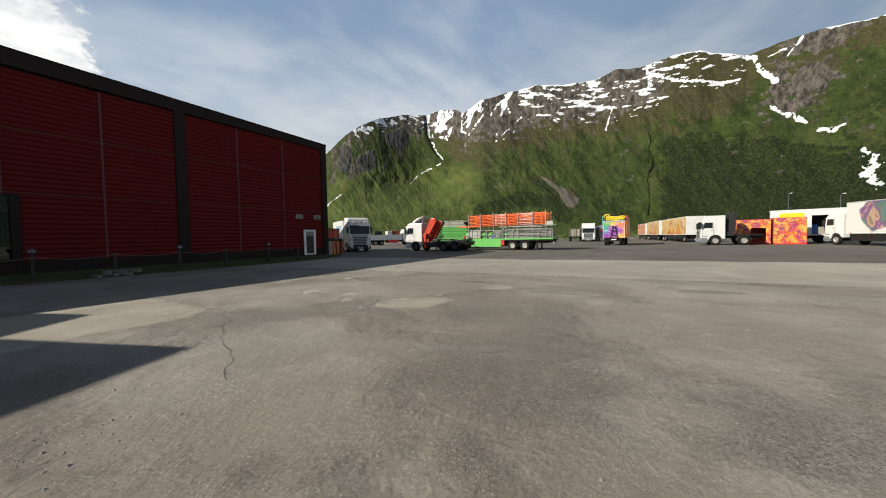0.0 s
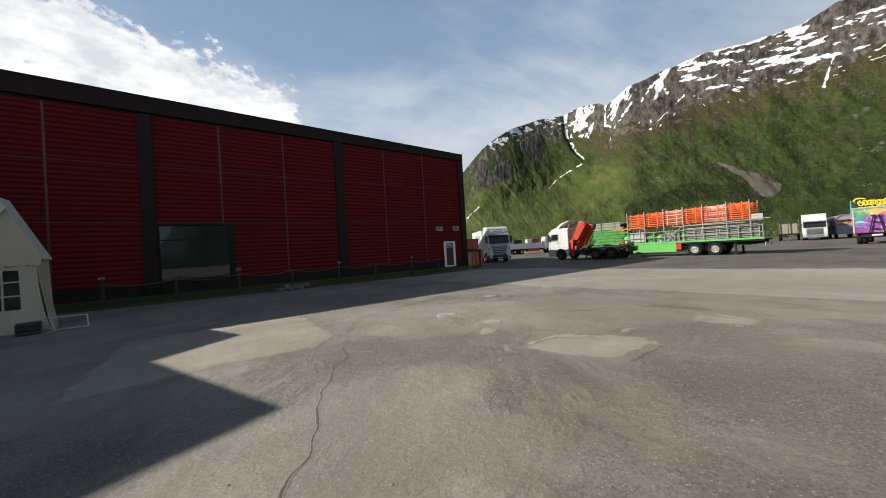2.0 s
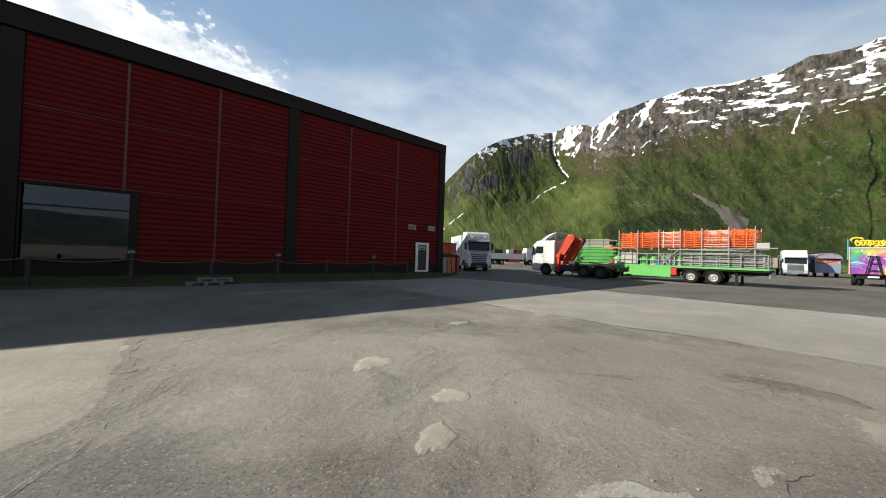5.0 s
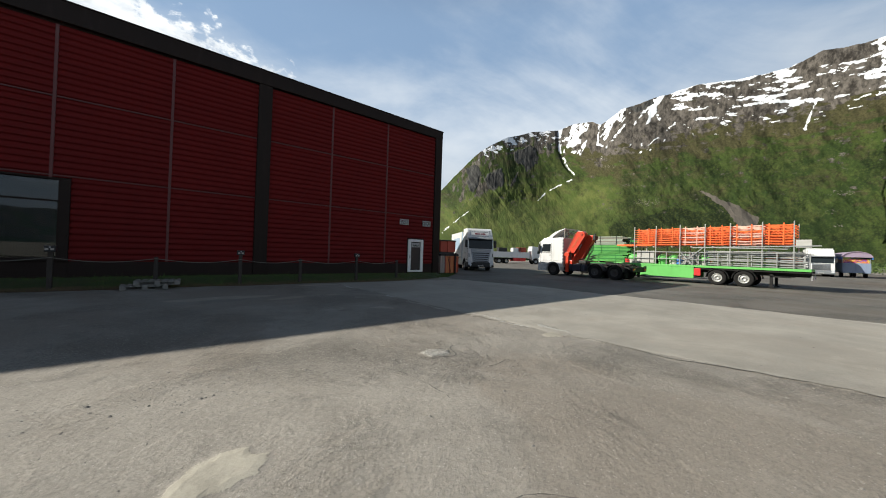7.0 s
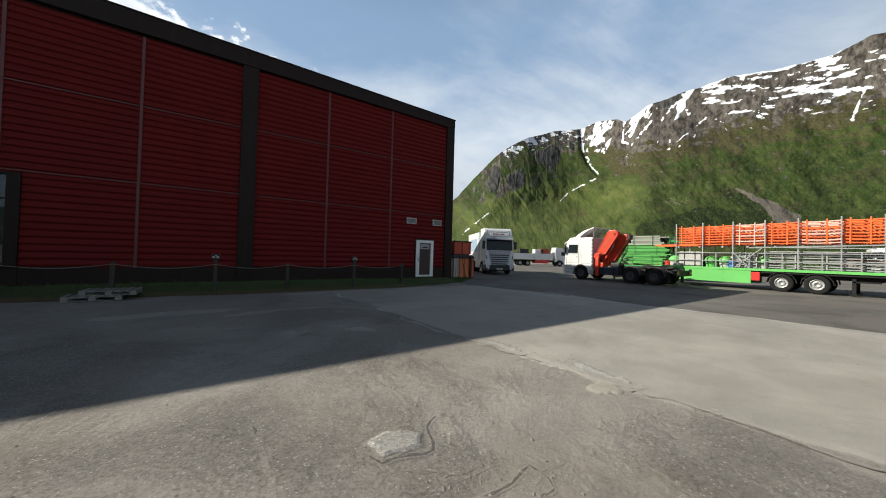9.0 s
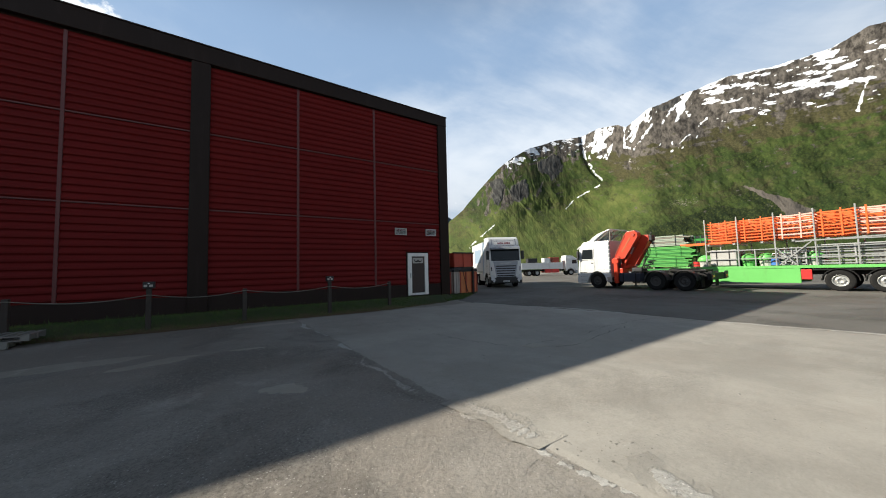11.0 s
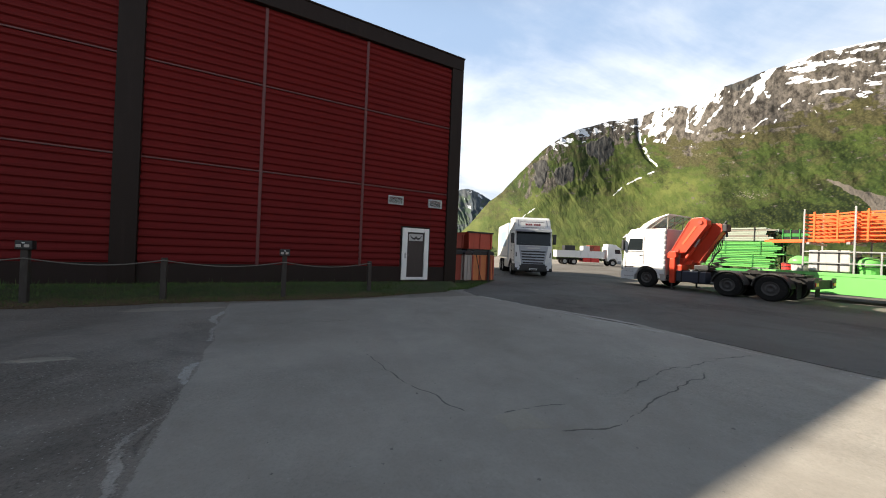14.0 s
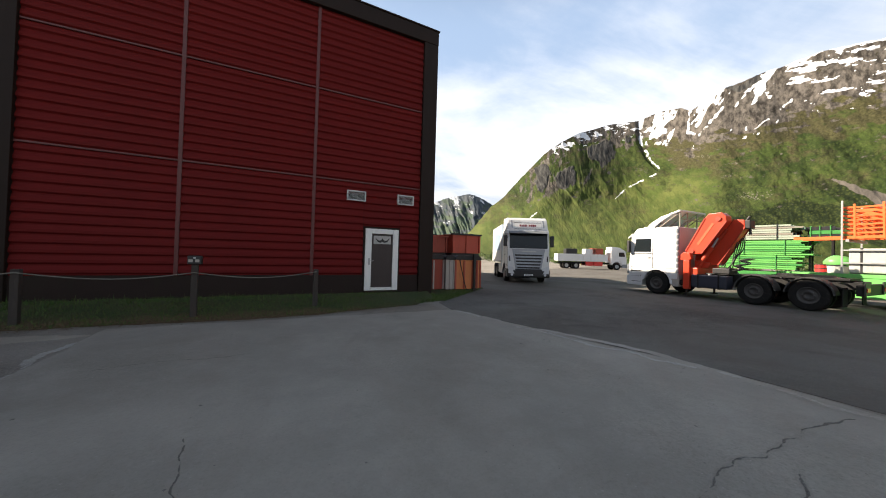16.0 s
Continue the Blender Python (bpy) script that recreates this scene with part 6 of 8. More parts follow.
    part("bumper", bm, M[bumper], parent, "deep front bumper")
    for s in (-1, 1):
        bm = B()
        prism(bm, [(s * (half - 0.42), 0.56), (s * (half - 0.05), 0.58), (s * (half - 0.05), 0.80), (s * (half - 0.30), 0.78)], "y", 0.115, 0.135, 0.008)
        part("headlight", bm, M["lamp_glass"], parent, "clear headlight")
    bm = B()
    box(bm, -0.26, 0.26, 0.121, 0.135, 0.44, 0.55)
    plate = part("number_plate", bm, M["white"], parent, "plain white number plate")
    bm = B()
    box(bm, -0.20, 0.20, 0.136, 0.140, 0.47, 0.52)
    part("plate_bar", bm, M["black"], plate)
    if modern:
        bm = B()
        prism(bm, [(-lean + 0.30, ws1 - 0.06), (-lean + 0.33, ws1 - 0.03), (-lean - 0.05, ws1 + 0.12), (-lean - 0.08, ws1 + 0.06)], "x", -half + 0.08, half - 0.08)
        part("sun_visor", bm, M["grille"], parent, "dark sun visor")
    return ws1


def empty_chassis_lorry(name, at, label, back=-8.0, axles=(-1.36, -4.97, -6.42), body="white", rim="rim_dark", half=1.24, **kw):
    t = thing(name, at, label, "lorry")
    cab(t, half=half, body=body, **kw)
    chassis(t, -0.8, back)
    for i, y in enumerate(axles):
        axle(t, y, half, 0.52, rim, twin=i > 0)
        if i:
            fender(t, y, half)
    return t


# ---------------- white lorry with box body behind the corner ----------------
def white_box_lorry():
    n = Vector((-0.49, -0.872))
    rz = math.degrees(math.atan2(-n.x, n.y))
    t = thing("box_lorry", pose(8.62, 4.55, 0, 0, 0, rz), "white high-roofed lorry with silver fins, dark bumper and white box body", "lorry")
    cab(t, 2.3, 3.30, 1.25, ws0=2.06, ws1=3.02, bumper="black", grille=None)
    # radiator front: a dark tapering panel behind five silver fins
    bm = B()
    prism(bm, [(-0.98, 2.05), (0.98, 2.05), (0.93, 1.75), (0.76, 0.80), (-0.76, 0.80), (-0.93, 1.75)], "y", -0.04, 0.035, 0.012)
    front = part("radiator_front", bm, M["silver"], t, "silver-grey tapering radiator front")
    for k in range(5):
        z = 0.88 + k * 0.185
        w = 0.66 + 0.034 * k
        bm = B()
        prism(bm, [(-w, z), (w, z), (w + 0.03, z + 0.10), (-w - 0.03, z + 0.10)], "y", 0.037, 0.041)
        part("slot", bm, M["black"], front, "black air slot")
        bm = B()
        prism(bm, [(0.042, z + 0.092), (0.085, z + 0.088), (0.055, z + 0.150), (0.042, z + 0.155)], "x", -w - 0.02, w + 0.02)
        part("fin", bm, M["silver"], front)
    bm = B()
    box(bm, -0.42, 0.42, 0.036, 0.052, 1.86, 1.93, 0.005)
    part("badge_bar", bm, M["alu"], front, "pale maker's bar")
    for s in (-1, 1):
        bm = B()
        prism(bm, [(s * 0.80, 0.74), (s * 1.22, 0.80), (s * 1.23, 1.02), (s * 1.02, 0.98), (s * 0.80, 0.86)], "y", 0.09, 0.135, 0.012)
        part("headlight", bm, M["lamp_glass"], t, "clear swept headlight")
        bm = B()
        prism(bm, [(s * 1.08, 1.30), (s * 1.15, 1.30), (s * 1.17, 1.62), (s * 1.10, 1.62)], "y", 0.01, 0.032, 0.006)
        part("air_deflector", bm, M["black"], t, "black corner deflector")
        bm = B()
        rod(bm, (s * 0.98, 0.10, 0.50), (s * 0.98, 0.135, 0.50), 0.075, 14)
        part("fog_lamp", bm, M["lamp_glass"], t)
        bm = B()
        box(bm, s * 1.40 - 0.10, s * 1.40 + 0.10, -0.14, 0.02, 2.20, 2.86, 0.04)
        beam(bm, (s * 1.22, -0.12, 2.80), (s * 1.40, -0.06, 2.80), 0.04, 0.04)
        beam(bm, (s * 1.22, -0.12, 2.26), (s * 1.40, -0.06, 2.26), 0.03, 0.03)
        part("big_mirror", bm, M["black"], t, "large black mirror housing")
    for k in (-0.42, 0.30):
        bm = B()
        beam(bm, (k, 0.02, 2.09), (k + 0.62, -0.035, 2.28), 0.018, 0.018)
        part("wiper", bm, M["black"], t)
    # high roof with air deflector and lettered panel
    bm = B()
    prism(bm, [(-0.30, 3.12), (-0.34, 3.40), (-0.62, 3.86), (-0.95, 4.02), (-2.25, 4.05), (-2.25, 3.12)], "x", -1.22, 1.22, 0.08)
    part("high_roof", bm, M["white"], t, "tall rounded white roof")
    for s in (-1, 1):
        bm = B()
        prism(bm, [(-0.315, 3.22), (-0.345, 3.42), (-0.60, 3.83), (-0.66, 3.80), (-0.42, 3.40), (-0.38, 3.20)], "x", *sorted((s * 0.92, s * 1.0)))
        part("roof_rib", bm, M["silver"], t)
    bm = B()
    prism(bm, [(-0.318, 3.26), (-0.338, 3.40), (-0.50, 3.67), (-0.53, 3.65), (-0.36, 3.38), (-0.34, 3.24)], "x", -0.80, 0.80)
    panel = part("name_panel", bm, M["white_clean"], t, "white panel with illegible dark red lettering")
    for z0, y0, z1, y1 in ((3.27, -0.312, 3.295, -0.316), (3.655, -0.484, 3.68, -0.499)):
        bm = B()
        prism(bm, [(y0, z0), (y1, z1), (y1 - 0.03, z1), (y0 - 0.03, z0)], "x", -0.82, 0.82)
        part("panel_edge", bm, M["black"], panel)
    for a, b in ((-0.50, -0.40), (-0.37, -0.28), (-0.25, -0.17), (-0.14, -0.06), (0.06, 0.17), (0.20, 0.28), (0.31, 0.37), (0.40, 0.50)):
        bm = B()
        prism(bm, [(-0.346, 3.43), (-0.420, 3.555), (-0.445, 3.545), (-0.372, 3.42)], "x", a, b)
        part("lettering_bar", bm, M["lettering"], panel)
    for x in (-0.42, 0.42):
        bm = B()
        box(bm, x - 0.10, x + 0.10, -0.30, -0.20, 3.11, 3.20, 0.03)
        part("roof_lamp", bm, M["lamp_glass"], t)
    for s in (-1, 1):
        bm = B()
        prism(bm, [(-2.27, 0.9), (-2.27, 3.6), (-2.75, 3.75), (-2.75, 0.9)], "x", *sorted((s * 1.20, s * 1.24)))
        part("side_deflector", bm, M["grey_blue"], t, "light blue side deflector")
    fender(t, -1.36, 1.24, 0.52, "guard", 0.06, 0.05, 0.30, 0.0, 1.0, "dark grey front wheel arch")
    chassis(t, -0.8, -8.1)
    for i, y in enumerate((-1.36, -5.2, -6.55)):
        axle(t, y, 1.24, 0.52, "rim", i > 0)
    bm = B()
    box(bm, -1.26, 1.26, -8.2, -2.85, 1.15, 3.78, 0.03)
    part("box_body", bm, M["white"], t, "plain white box body")
    for s in (-1, 1):
        bm = B()
        box(bm, s * 1.27 - 0.012, s * 1.27 + 0.012, -8.15, -2.9, 1.16, 1.30)
        part("skirt_rail", bm, M["alu"], t)
        bm = B()
        box(bm, s * 1.18 - 0.05, s * 1.18 + 0.05, -4.3, -2.4, 0.45, 1.10, 0.04)
        part("tank", bm, M["alu"], t, "aluminium fuel tank")
        bm = B()
        box(bm, s * 1.265 - 0.008, s * 1.265 + 0.008, -6.5, -3.6, 2.0, 3.2)
        part("side_panel", bm, M["grey_blue"], t, "light blue painted panel")


white_box_lorry()

# ---------------- tractor with folded crane ----------------
def tube_run(bm, pts, r, seg=6, cuts=5):
    """A bent hose through points, rounded between them."""
    pts = [Vector(p) for p in pts]
    line = []
    ext = [pts[0] * 2 - pts[1]] + pts + [pts[-1] * 2 - pts[-2]]
    for p0, p1, p2, p3 in zip(ext, ext[1:], ext[2:], ext[3:]):
        for k in range(cuts):
            u = k / cuts
            line.append(0.5 * ((2 * p1) + (p2 - p0) * u + (2 * p0 - 5 * p1 + 4 * p2 - p3) * u * u + (3 * p1 - p0 - 3 * p2 + p3) * u ** 3))
    line.append(pts[-1])
    for p, q in zip(line, line[1:]):
        rod(bm, p, q, r, seg)
    return bm


def boom(t, name, outline, x0, x1, label, edge=0.05):
    """A box-section boom with proud flanges along its sides."""
    bm = B()
    prism(bm, outline, "x", x0, x1, 0.025)
    ob = part(name, bm, M["crane"], t, label)
    for x in (x0, x1):
        s = -1 if x == min(x0, x1) else 1
        for p, q in zip(outline, outline[1:] + outline[:1]):
            if math.hypot(q[0] - p[0], q[1] - p[1]) > 0.9:
                bm = B()
                beam(bm, (x + s * 0.012, p[0], p[1]), (x + s * 0.012, q[0], q[1]), 0.03, edge)
                part("flange", bm, M["crane_dark"], ob)
    return ob


def crane_lorry():
    t = empty_chassis_lorry("crane_lorry", pose(12.44, -0.09, 0), "white lorry tractor with folded orange loading crane and bare chassis", modern=False, top=3.14, depth=2.3, back=-7.45, bumper="white")
    # front wheel arch with a grey plate behind it, crease and visor
    fender(t, -1.36, 1.24, 0.52, "white", 0.10, 0.09, 0.34, 0.10, 1.0, "white flared wheel arch")
    for s in (-1, 1):
        bm = B()
        prism(bm, [(-2.00, 0.52), (-1.98, 0.86), (-2.28, 1.16), (-2.36, 0.80), (-2.34, 0.42), (-2.06, 0.42)], "x", *sorted((s * 0.86, s * 1.23)), 0.02)
        part("rear_apron", bm, M["bin_grey"], t, "pale grey apron behind the front wheel")
        # grey strip standing in for the shade line of the crease
        bm = B()
        box(bm, s * 1.243 - 0.007, s * 1.243 + 0.007, -2.2, -0.06, 1.22, 1.235)
        part("body_crease", bm, M["grille"], t)
        bm = B()
        box(bm, s * 1.20 - 0.035, s * 1.20 + 0.035, 0.02, 0.11, 0.88, 1.36, 0.02)
        part("corner_lamp", bm, M["grille"], t, "dark corner lamp unit")
        bm = B()
        box(bm, s * 1.243 - 0.012, s * 1.243 + 0.012, -1.13, -0.22, 1.90, 1.93)
        part("window_ledge", bm, M["black"], t)
    bm = B()
    prism(bm, [(0.10, 2.66), (0.13, 2.70), (-0.10, 2.90), (-0.18, 2.86)], "x", -1.18, 1.18)
    part("sun_visor", bm, M["white"], t, "white projecting sun visor")
    for x in (-0.8, -0.3, 0.3, 0.8):
        bm = B()
        box(bm, x - 0.09, x + 0.09, -0.62, -0.50, 3.145, 3.23, 0.03)
        part("roof_lamp", bm, M["lamp_glass"], t)
    bm = B()
    rod(bm, (-1.0, -0.56, 3.17), (1.0, -0.56, 3.17), 0.018, 8)
    part("lamp_bar", bm, M["galv"], t)
    bm = B()
    box(bm, -1.18, 1.18, -2.325, -2.302, 0.9, 3.10)
    part("cab_back", bm, M["cab_back"], t, "dull pinkish grey rear cab wall")
    # roof spoiler
    bm = B()
    prism(bm, [(-0.72, 3.13), (-1.00, 3.40), (-1.45, 3.66), (-2.30, 3.92), (-2.30, 3.84), (-1.50, 3.57), (-1.06, 3.33), (-0.84, 3.13)], "x", -1.1, 1.1, 0.02)
    part("roof_spoiler", bm, M["white"], t, "white curved roof spoiler")
    for s in (-1.085, 1.085):
        bm = B()
        prism(bm, [(-0.86, 3.15), (-1.06, 3.34), (-1.48, 3.58), (-1.95, 3.74), (-1.40, 3.40), (-1.12, 3.15)], "x", s - 0.015, s + 0.015)
        part("spoiler_cheek", bm, M["white"], t)
    bm = B()
    for x in (-1.02, -0.4, 0.4, 1.02):
        beam(bm, (x, -2.25, 3.14), (x, -2.25, 3.86), 0.04, 0.04)
        beam(bm, (x, -2.22, 3.80), (x, -1.35, 3.16), 0.03, 0.03)
    beam(bm, (-1.02, -2.25, 3.5), (1.02, -2.25, 3.5), 0.04, 0.04)
    part("spoiler_frame", bm, M["plywood"], t, "weathered frame behind the spoiler")
    # row of bump pads along the cab's rear corner
    for s in (-1, 1):
        for k in range(8):
            bm = B()
            rod(bm, (s * 1.245, -2.29, 1.03 + 0.26 * k), (s * 1.265, -2.29, 1.20 + 0.26 * k), 0.075, 10, 0.05)
            part("bump_pad", bm, M["grille"], t)
    # tanks, boxes and pipes along the frame
    for s in (-1, 1):
        bm = B()
        prism(bm, [(s * 0.72, 0.46), (s * 1.20, 0.46), (s * 1.23, 0.52), (s * 1.23, 0.96), (s * 1.18, 1.01), (s * 0.72, 1.01)], "y", -4.12, -2.85, 0.02)
        tank = part("fuel_tank", bm, M["tank_blue"], t, "dusty dark blue fuel tank")
        for y in (-3.85, -3.1):
            bm = B()
            box(bm, s * 0.975 - 0.27, s * 0.975 + 0.27, y - 0.03, y + 0.03, 0.445, 1.025)
            part("tank_strap", bm, M["chassis"], tank)
        bm = B()
        rod(bm, (s * 1.02, -3.45, 1.01), (s * 1.02, -3.45, 1.07), 0.06, 12)
        part("filler_cap", bm, M["galv"], tank)
        bm = B()
        rod(bm, (s * 0.80, -2.45, 0.62), (s * 1.18, -2.45, 0.62), 0.13, 14)
        part("air_tank", bm, M["chassis"], t, "dark air tank")
    bm = B()
    box(bm, -0.55, 0.55, -7.2, -4.3, 1.06, 1.13, 0.01)
    part("fifth_wheel_base", bm, M["chassis"], t)
    for y in (-3.4, -3.85):
        bm = B()
        box(bm, -0.9, 0.9, y - 0.18, y + 0.18, 1.06, 1.09)
        part("catwalk_plate", bm, M["guard"], t)
    bm = B()
    rod(bm, (0, -5.75, 1.131), (0, -5.75, 1.22), 0.50, 18)
    prism(bm, [(-0.45, -5.9), (-0.10, -6.75), (-0.06, -5.9)], "z", 1.14, 1.21)
    prism(bm, [(0.45, -5.9), (0.10, -6.75), (0.06, -5.9)], "z", 1.14, 1.21)
    part("fifth_wheel", bm, M["chassis"], t, "greasy coupling plate")
    bm = B()
    box(bm, -1.15, 1.15, -7.62, -7.45, 0.62, 0.98, 0.02)
    part("rear_beam", bm, M["chassis"], t)
    for s in (-1, 1):
        bm = B()
        box(bm, s * 0.96 - 0.24, s * 0.96 + 0.24, -7.66, -7.625, 0.66, 1.06, 0.01)
        board = part("lamp_board", bm, M["guard"], t, "dark lamp board")
        for k, mt in ((-0.13, "red_lamp"), (0.04, "amber")):
            bm = B()
            box(bm, s * 0.96 + k - 0.06, s * 0.96 + k + 0.08, -7.685, -7.662, 0.74, 0.88, 0.01)
            part("tail_lamp", bm, M[mt], board)
        bm = B()
        box(bm, s * 1.0 - 0.24, s * 1.0 + 0.24, -7.20, -7.18, 0.22, 0.85)
        part("mud_flap", bm, M["rubber"], t)
        for y, top in ((-7.10, 1.02), (-5.70, 1.08)):
            bm = B()
            beam(bm, (s * 1.15, y, top), (s * 0.45, y, 0.95), 0.05, 0.05)
            part("guard_stay", bm, M["chassis"], t)
    # crane: base, column, two folded booms
    bm = B()
    box(bm, -1.15, 1.15, -3.05, -2.48, 0.98, 1.30, 0.03)
    part("crane_base", bm, M["crane"], t, "orange crane base")
    for s in (-1, 1):
        bm = B()
        box(bm, s * 1.19 - 0.085, s * 1.19 + 0.085, -2.78, -2.54, 0.36, 1.62, 0.02)
        leg = part("stabiliser_leg", bm, M["crane"], t, "orange stabiliser leg")
        bm = B()
        prism(bm, [(-2.44, 1.62), (-2.44, 1.86), (-2.56, 1.98), (-2.80, 1.94), (-2.86, 1.70), (-2.78, 1.62)], "x", s * 1.19 - 0.11, s * 1.19 + 0.11, 0.015)
        part("leg_head", bm, M["crane"], leg)
        bm = B()
        rod(bm, (s * 1.19, -2.64, 0.10), (s * 1.19, -2.64, 0.38), 0.045, 10)
        rod(bm, (s * 1.19, -2.64, 0.08), (s * 1.19, -2.64, 0.11), 0.15, 14)
        part("stabiliser_foot", bm, M["chassis"], leg)
    boom(t, "crane_column", [(-2.50, 1.30), (-2.55, 2.15), (-2.75, 2.25), (-3.05, 2.1), (-3.1, 1.30)], -0.28, 0.22, "orange crane column", 0.03)
    main = boom(t, "main_boom", [(-2.52, 2.02), (-2.62, 1.86), (-3.14, 1.92), (-4.02, 3.26), (-4.00, 3.48), (-3.84, 3.64), (-3.38, 3.62), (-3.26, 3.44)], -1.06, -0.60, "orange main boom, folded upright")
    bm = B()
    beam(bm, (-1.068, -3.00, 2.32), (-1.068, -3.56, 3.20), 0.008, 0.10)
    part("decal", bm, M["decal"], main, "faded yellow decal strip")
    bm = B()
    rod(bm, (-1.11, -3.75, 3.38), (-0.55, -3.75, 3.38), 0.10, 14)
    rod(bm, (-1.11, -2.78, 2.02), (-0.55, -2.78, 2.02), 0.09, 14)
    part("hinge_pin", bm, M["crane_dark"], main)
    outer = boom(t, "outer_boom", [(-2.88, 1.60), (-3.06, 1.40), (-3.54, 1.44), (-4.44, 3.02), (-4.42, 3.32), (-4.08, 3.36)], -0.58, -0.14, "orange outer boom, folded back")
    bm = B()
    prism(bm, [(-2.72, 1.62), (-2.75, 1.30), (-3.26, 1.30), (-3.32, 1.52)], "x", -0.74, -0.02, 0.02)
    part("knuckle", bm, M["crane"], outer)
    bm = B()
    rod(bm, (-0.86, -2.95, 1.40), (-0.86, -3.45, 2.2), 0.085, 12)
    part("lift_ram", bm, M["crane"], t, "orange lifting cylinder")
    bm = B()
    rod(bm, (-0.86, -3.45, 2.2), (-0.86, -3.65, 2.6), 0.045, 10)
    part("ram_rod", bm, M["alu"], t, "bright ram rod")
    bm = B()
    rod(bm, (-0.66, -3.30, 2.02), (-0.66, -3.86, 2.96), 0.065, 10)
    part("fold_ram", bm, M["crane_dark"], t)
    bm = B()
    box(bm, -0.56, -0.12, -4.60, -4.34, 2.96, 3.30, 0.03)
    rod(bm, (-0.36, -4.52, 2.97), (-0.36, -4.54, 2.72), 0.05, 8)
    rod(bm, (-0.36, -4.42, 3.30), (-0.36, -4.52, 3.46), 0.05, 8)
    part("boom_head", bm, M["black"], t, "black boom head with hoses")
    for k in range(5):
        bm = B()
        tube_run(bm, [(-0.2 + 0.1 * k, -3.3 - 0.1 * k, 1.2), (-0.55 + 0.12 * k, -3.95, 1.35 + 0.1 * k), (-0.35 + 0.08 * k, -4.05 - 0.04 * k, 2.2), (-0.30 + 0.05 * k, -4.26, 3.06)], 0.02)
        part("hose", bm, M["hose"], t)
    for k in range(3):
        bm = B()
        pts = [(-0.75 + 0.2 * k + 0.16 * math.cos(2.1 * i), -4.10 - 0.06 * i + 0.16 * math.sin(2.1 * i), 1.14 + 0.075 * i) for i in range(9)]
        tube_run(bm, pts, 0.022, 6, 3)
        part("coiled_line", bm, M["hose"], t, "coiled black brake line")
    bm = B()
    box(bm, -0.95, -0.25, -4.1, -3.5, 1.10, 1.32, 0.03)
    for i in range(5):
        rod(bm, (-0.88 + 0.13 * i, -3.75, 1.32), (-0.88 + 0.13 * i, -3.70, 1.52), 0.014, 6)
    part("valve_box", bm, M["black"], t, "black control valve block with levers")


crane_lorry()

# ---------------- loaded green flatbed trailer ----------------
TX = 14.6
trailer = thing("flatbed_trailer", pose(TX, -11.2, 0), "bright green flatbed trailer on twin axles with tall steel posts", "trailer")
T0, T1 = 6.6, -4.72                                         # front and rear, from the trailer's middle
bm = B()
box(bm, 0.0, 2.5, T1, T0, 1.12, 1.26, 0.01)
part("deck", bm, M["green"], trailer, "bright green load deck")
for x in (0.02, 2.40):
    bm = B()
    box(bm, x, x + 0.08, 0.82, 4.6, 0.36, 1.118, 0.01)
    part("side_skirt", bm, M["green"], trailer, "deep green side skirt")
    bm = B()
    box(bm, x + 0.05, x + 0.13, T1, 0.40, 1.00, 1.118, 0.01)
    part("side_rail", bm, M["chassis"], trailer)
for s in (0.55, 1.85):
    bm = B()
    box(bm, s, s + 0.12, T1 + 0.1, T0 - 0.1, 0.78, 1.118)
    part("frame_rail", bm, M["chassis"], trailer)
bm = B()
box(bm, -0.02, 0.10, 0.42, 0.80, 0.55, 1.05, 0.02)
part("fire_box", bm, M["red_paint"], trailer, "red extinguisher box")
for y in (-0.47, -1.82):
    for x, s in ((0.17, -1), (2.33, 1)):
        wheel(trailer, x, y, 0.50, 0.32, "rim", False, s)
    bm = B()
    rod(bm, (0.2, y, 0.5), (2.3, y, 0.5), 0.07, 8)
    part("axle", bm, M["chassis"], trailer)
for y in (-0.47, -1.82):
    for x in (0.0, 2.1):
        bm = B()
        arc = [(y + math.cos(math.pi * k / 8) * 0.62, 0.5 + math.sin(math.pi * k / 8) * 0.60) for k in range(9)]
        inn = [(y + math.cos(math.pi * k / 8) * 0.585, 0.5 + math.sin(math.pi * k / 8) * 0.565) for k in range(9)]
        prism(bm, arc + inn[::-1], "x", x, x + 0.4)
        part("mudguard", bm, M["chassis"], trailer)
for x in (0.22, 2.2):
    bm = B()
    box(bm, x, x + 0.12, -3.12, -2.98, 0.12, 0.93, 0.01)
    box(bm, x - 0.10, x + 0.22, -3.2, -2.9, 0.06, 0.12, 0.01)
    part("landing_leg", bm, M["chassis"], trailer, "dark landing leg")
    bm = B()
    box(bm, x, x + 0.08, -3.9, -3.0, 0.70, 0.78)
    part("strut", bm, M["chassis"], trailer)
for x in (0.1, 1.9):
    bm = B()
    box(bm, x, x + 0.5, T1 - 0.03, T1 - 0.002, 0.62, 0.90, 0.01)
    part("rear_marker", bm, M["white"], trailer, "white rear marker board")
    bm = B()
    box(bm, x + 0.12, x + 0.38, T1 - 0.04, T1 - 0.031, 0.66, 0.74, 0.004)
    part("tail_lamp", bm, M["red_lamp"], trailer)
POSTS = (4.72, 3.21, 1.67, 0.22, -1.12, -2.65, -4.01)
for y in POSTS:
    for x in (0.04, 2.46):
        bm = B()
        box(bm, x - 0.028, x + 0.028, y - 0.028, y + 0.028, 1.262, 4.10, 0.006)
        part("post", bm, M["galv"], trailer, "tall galvanised stake post")
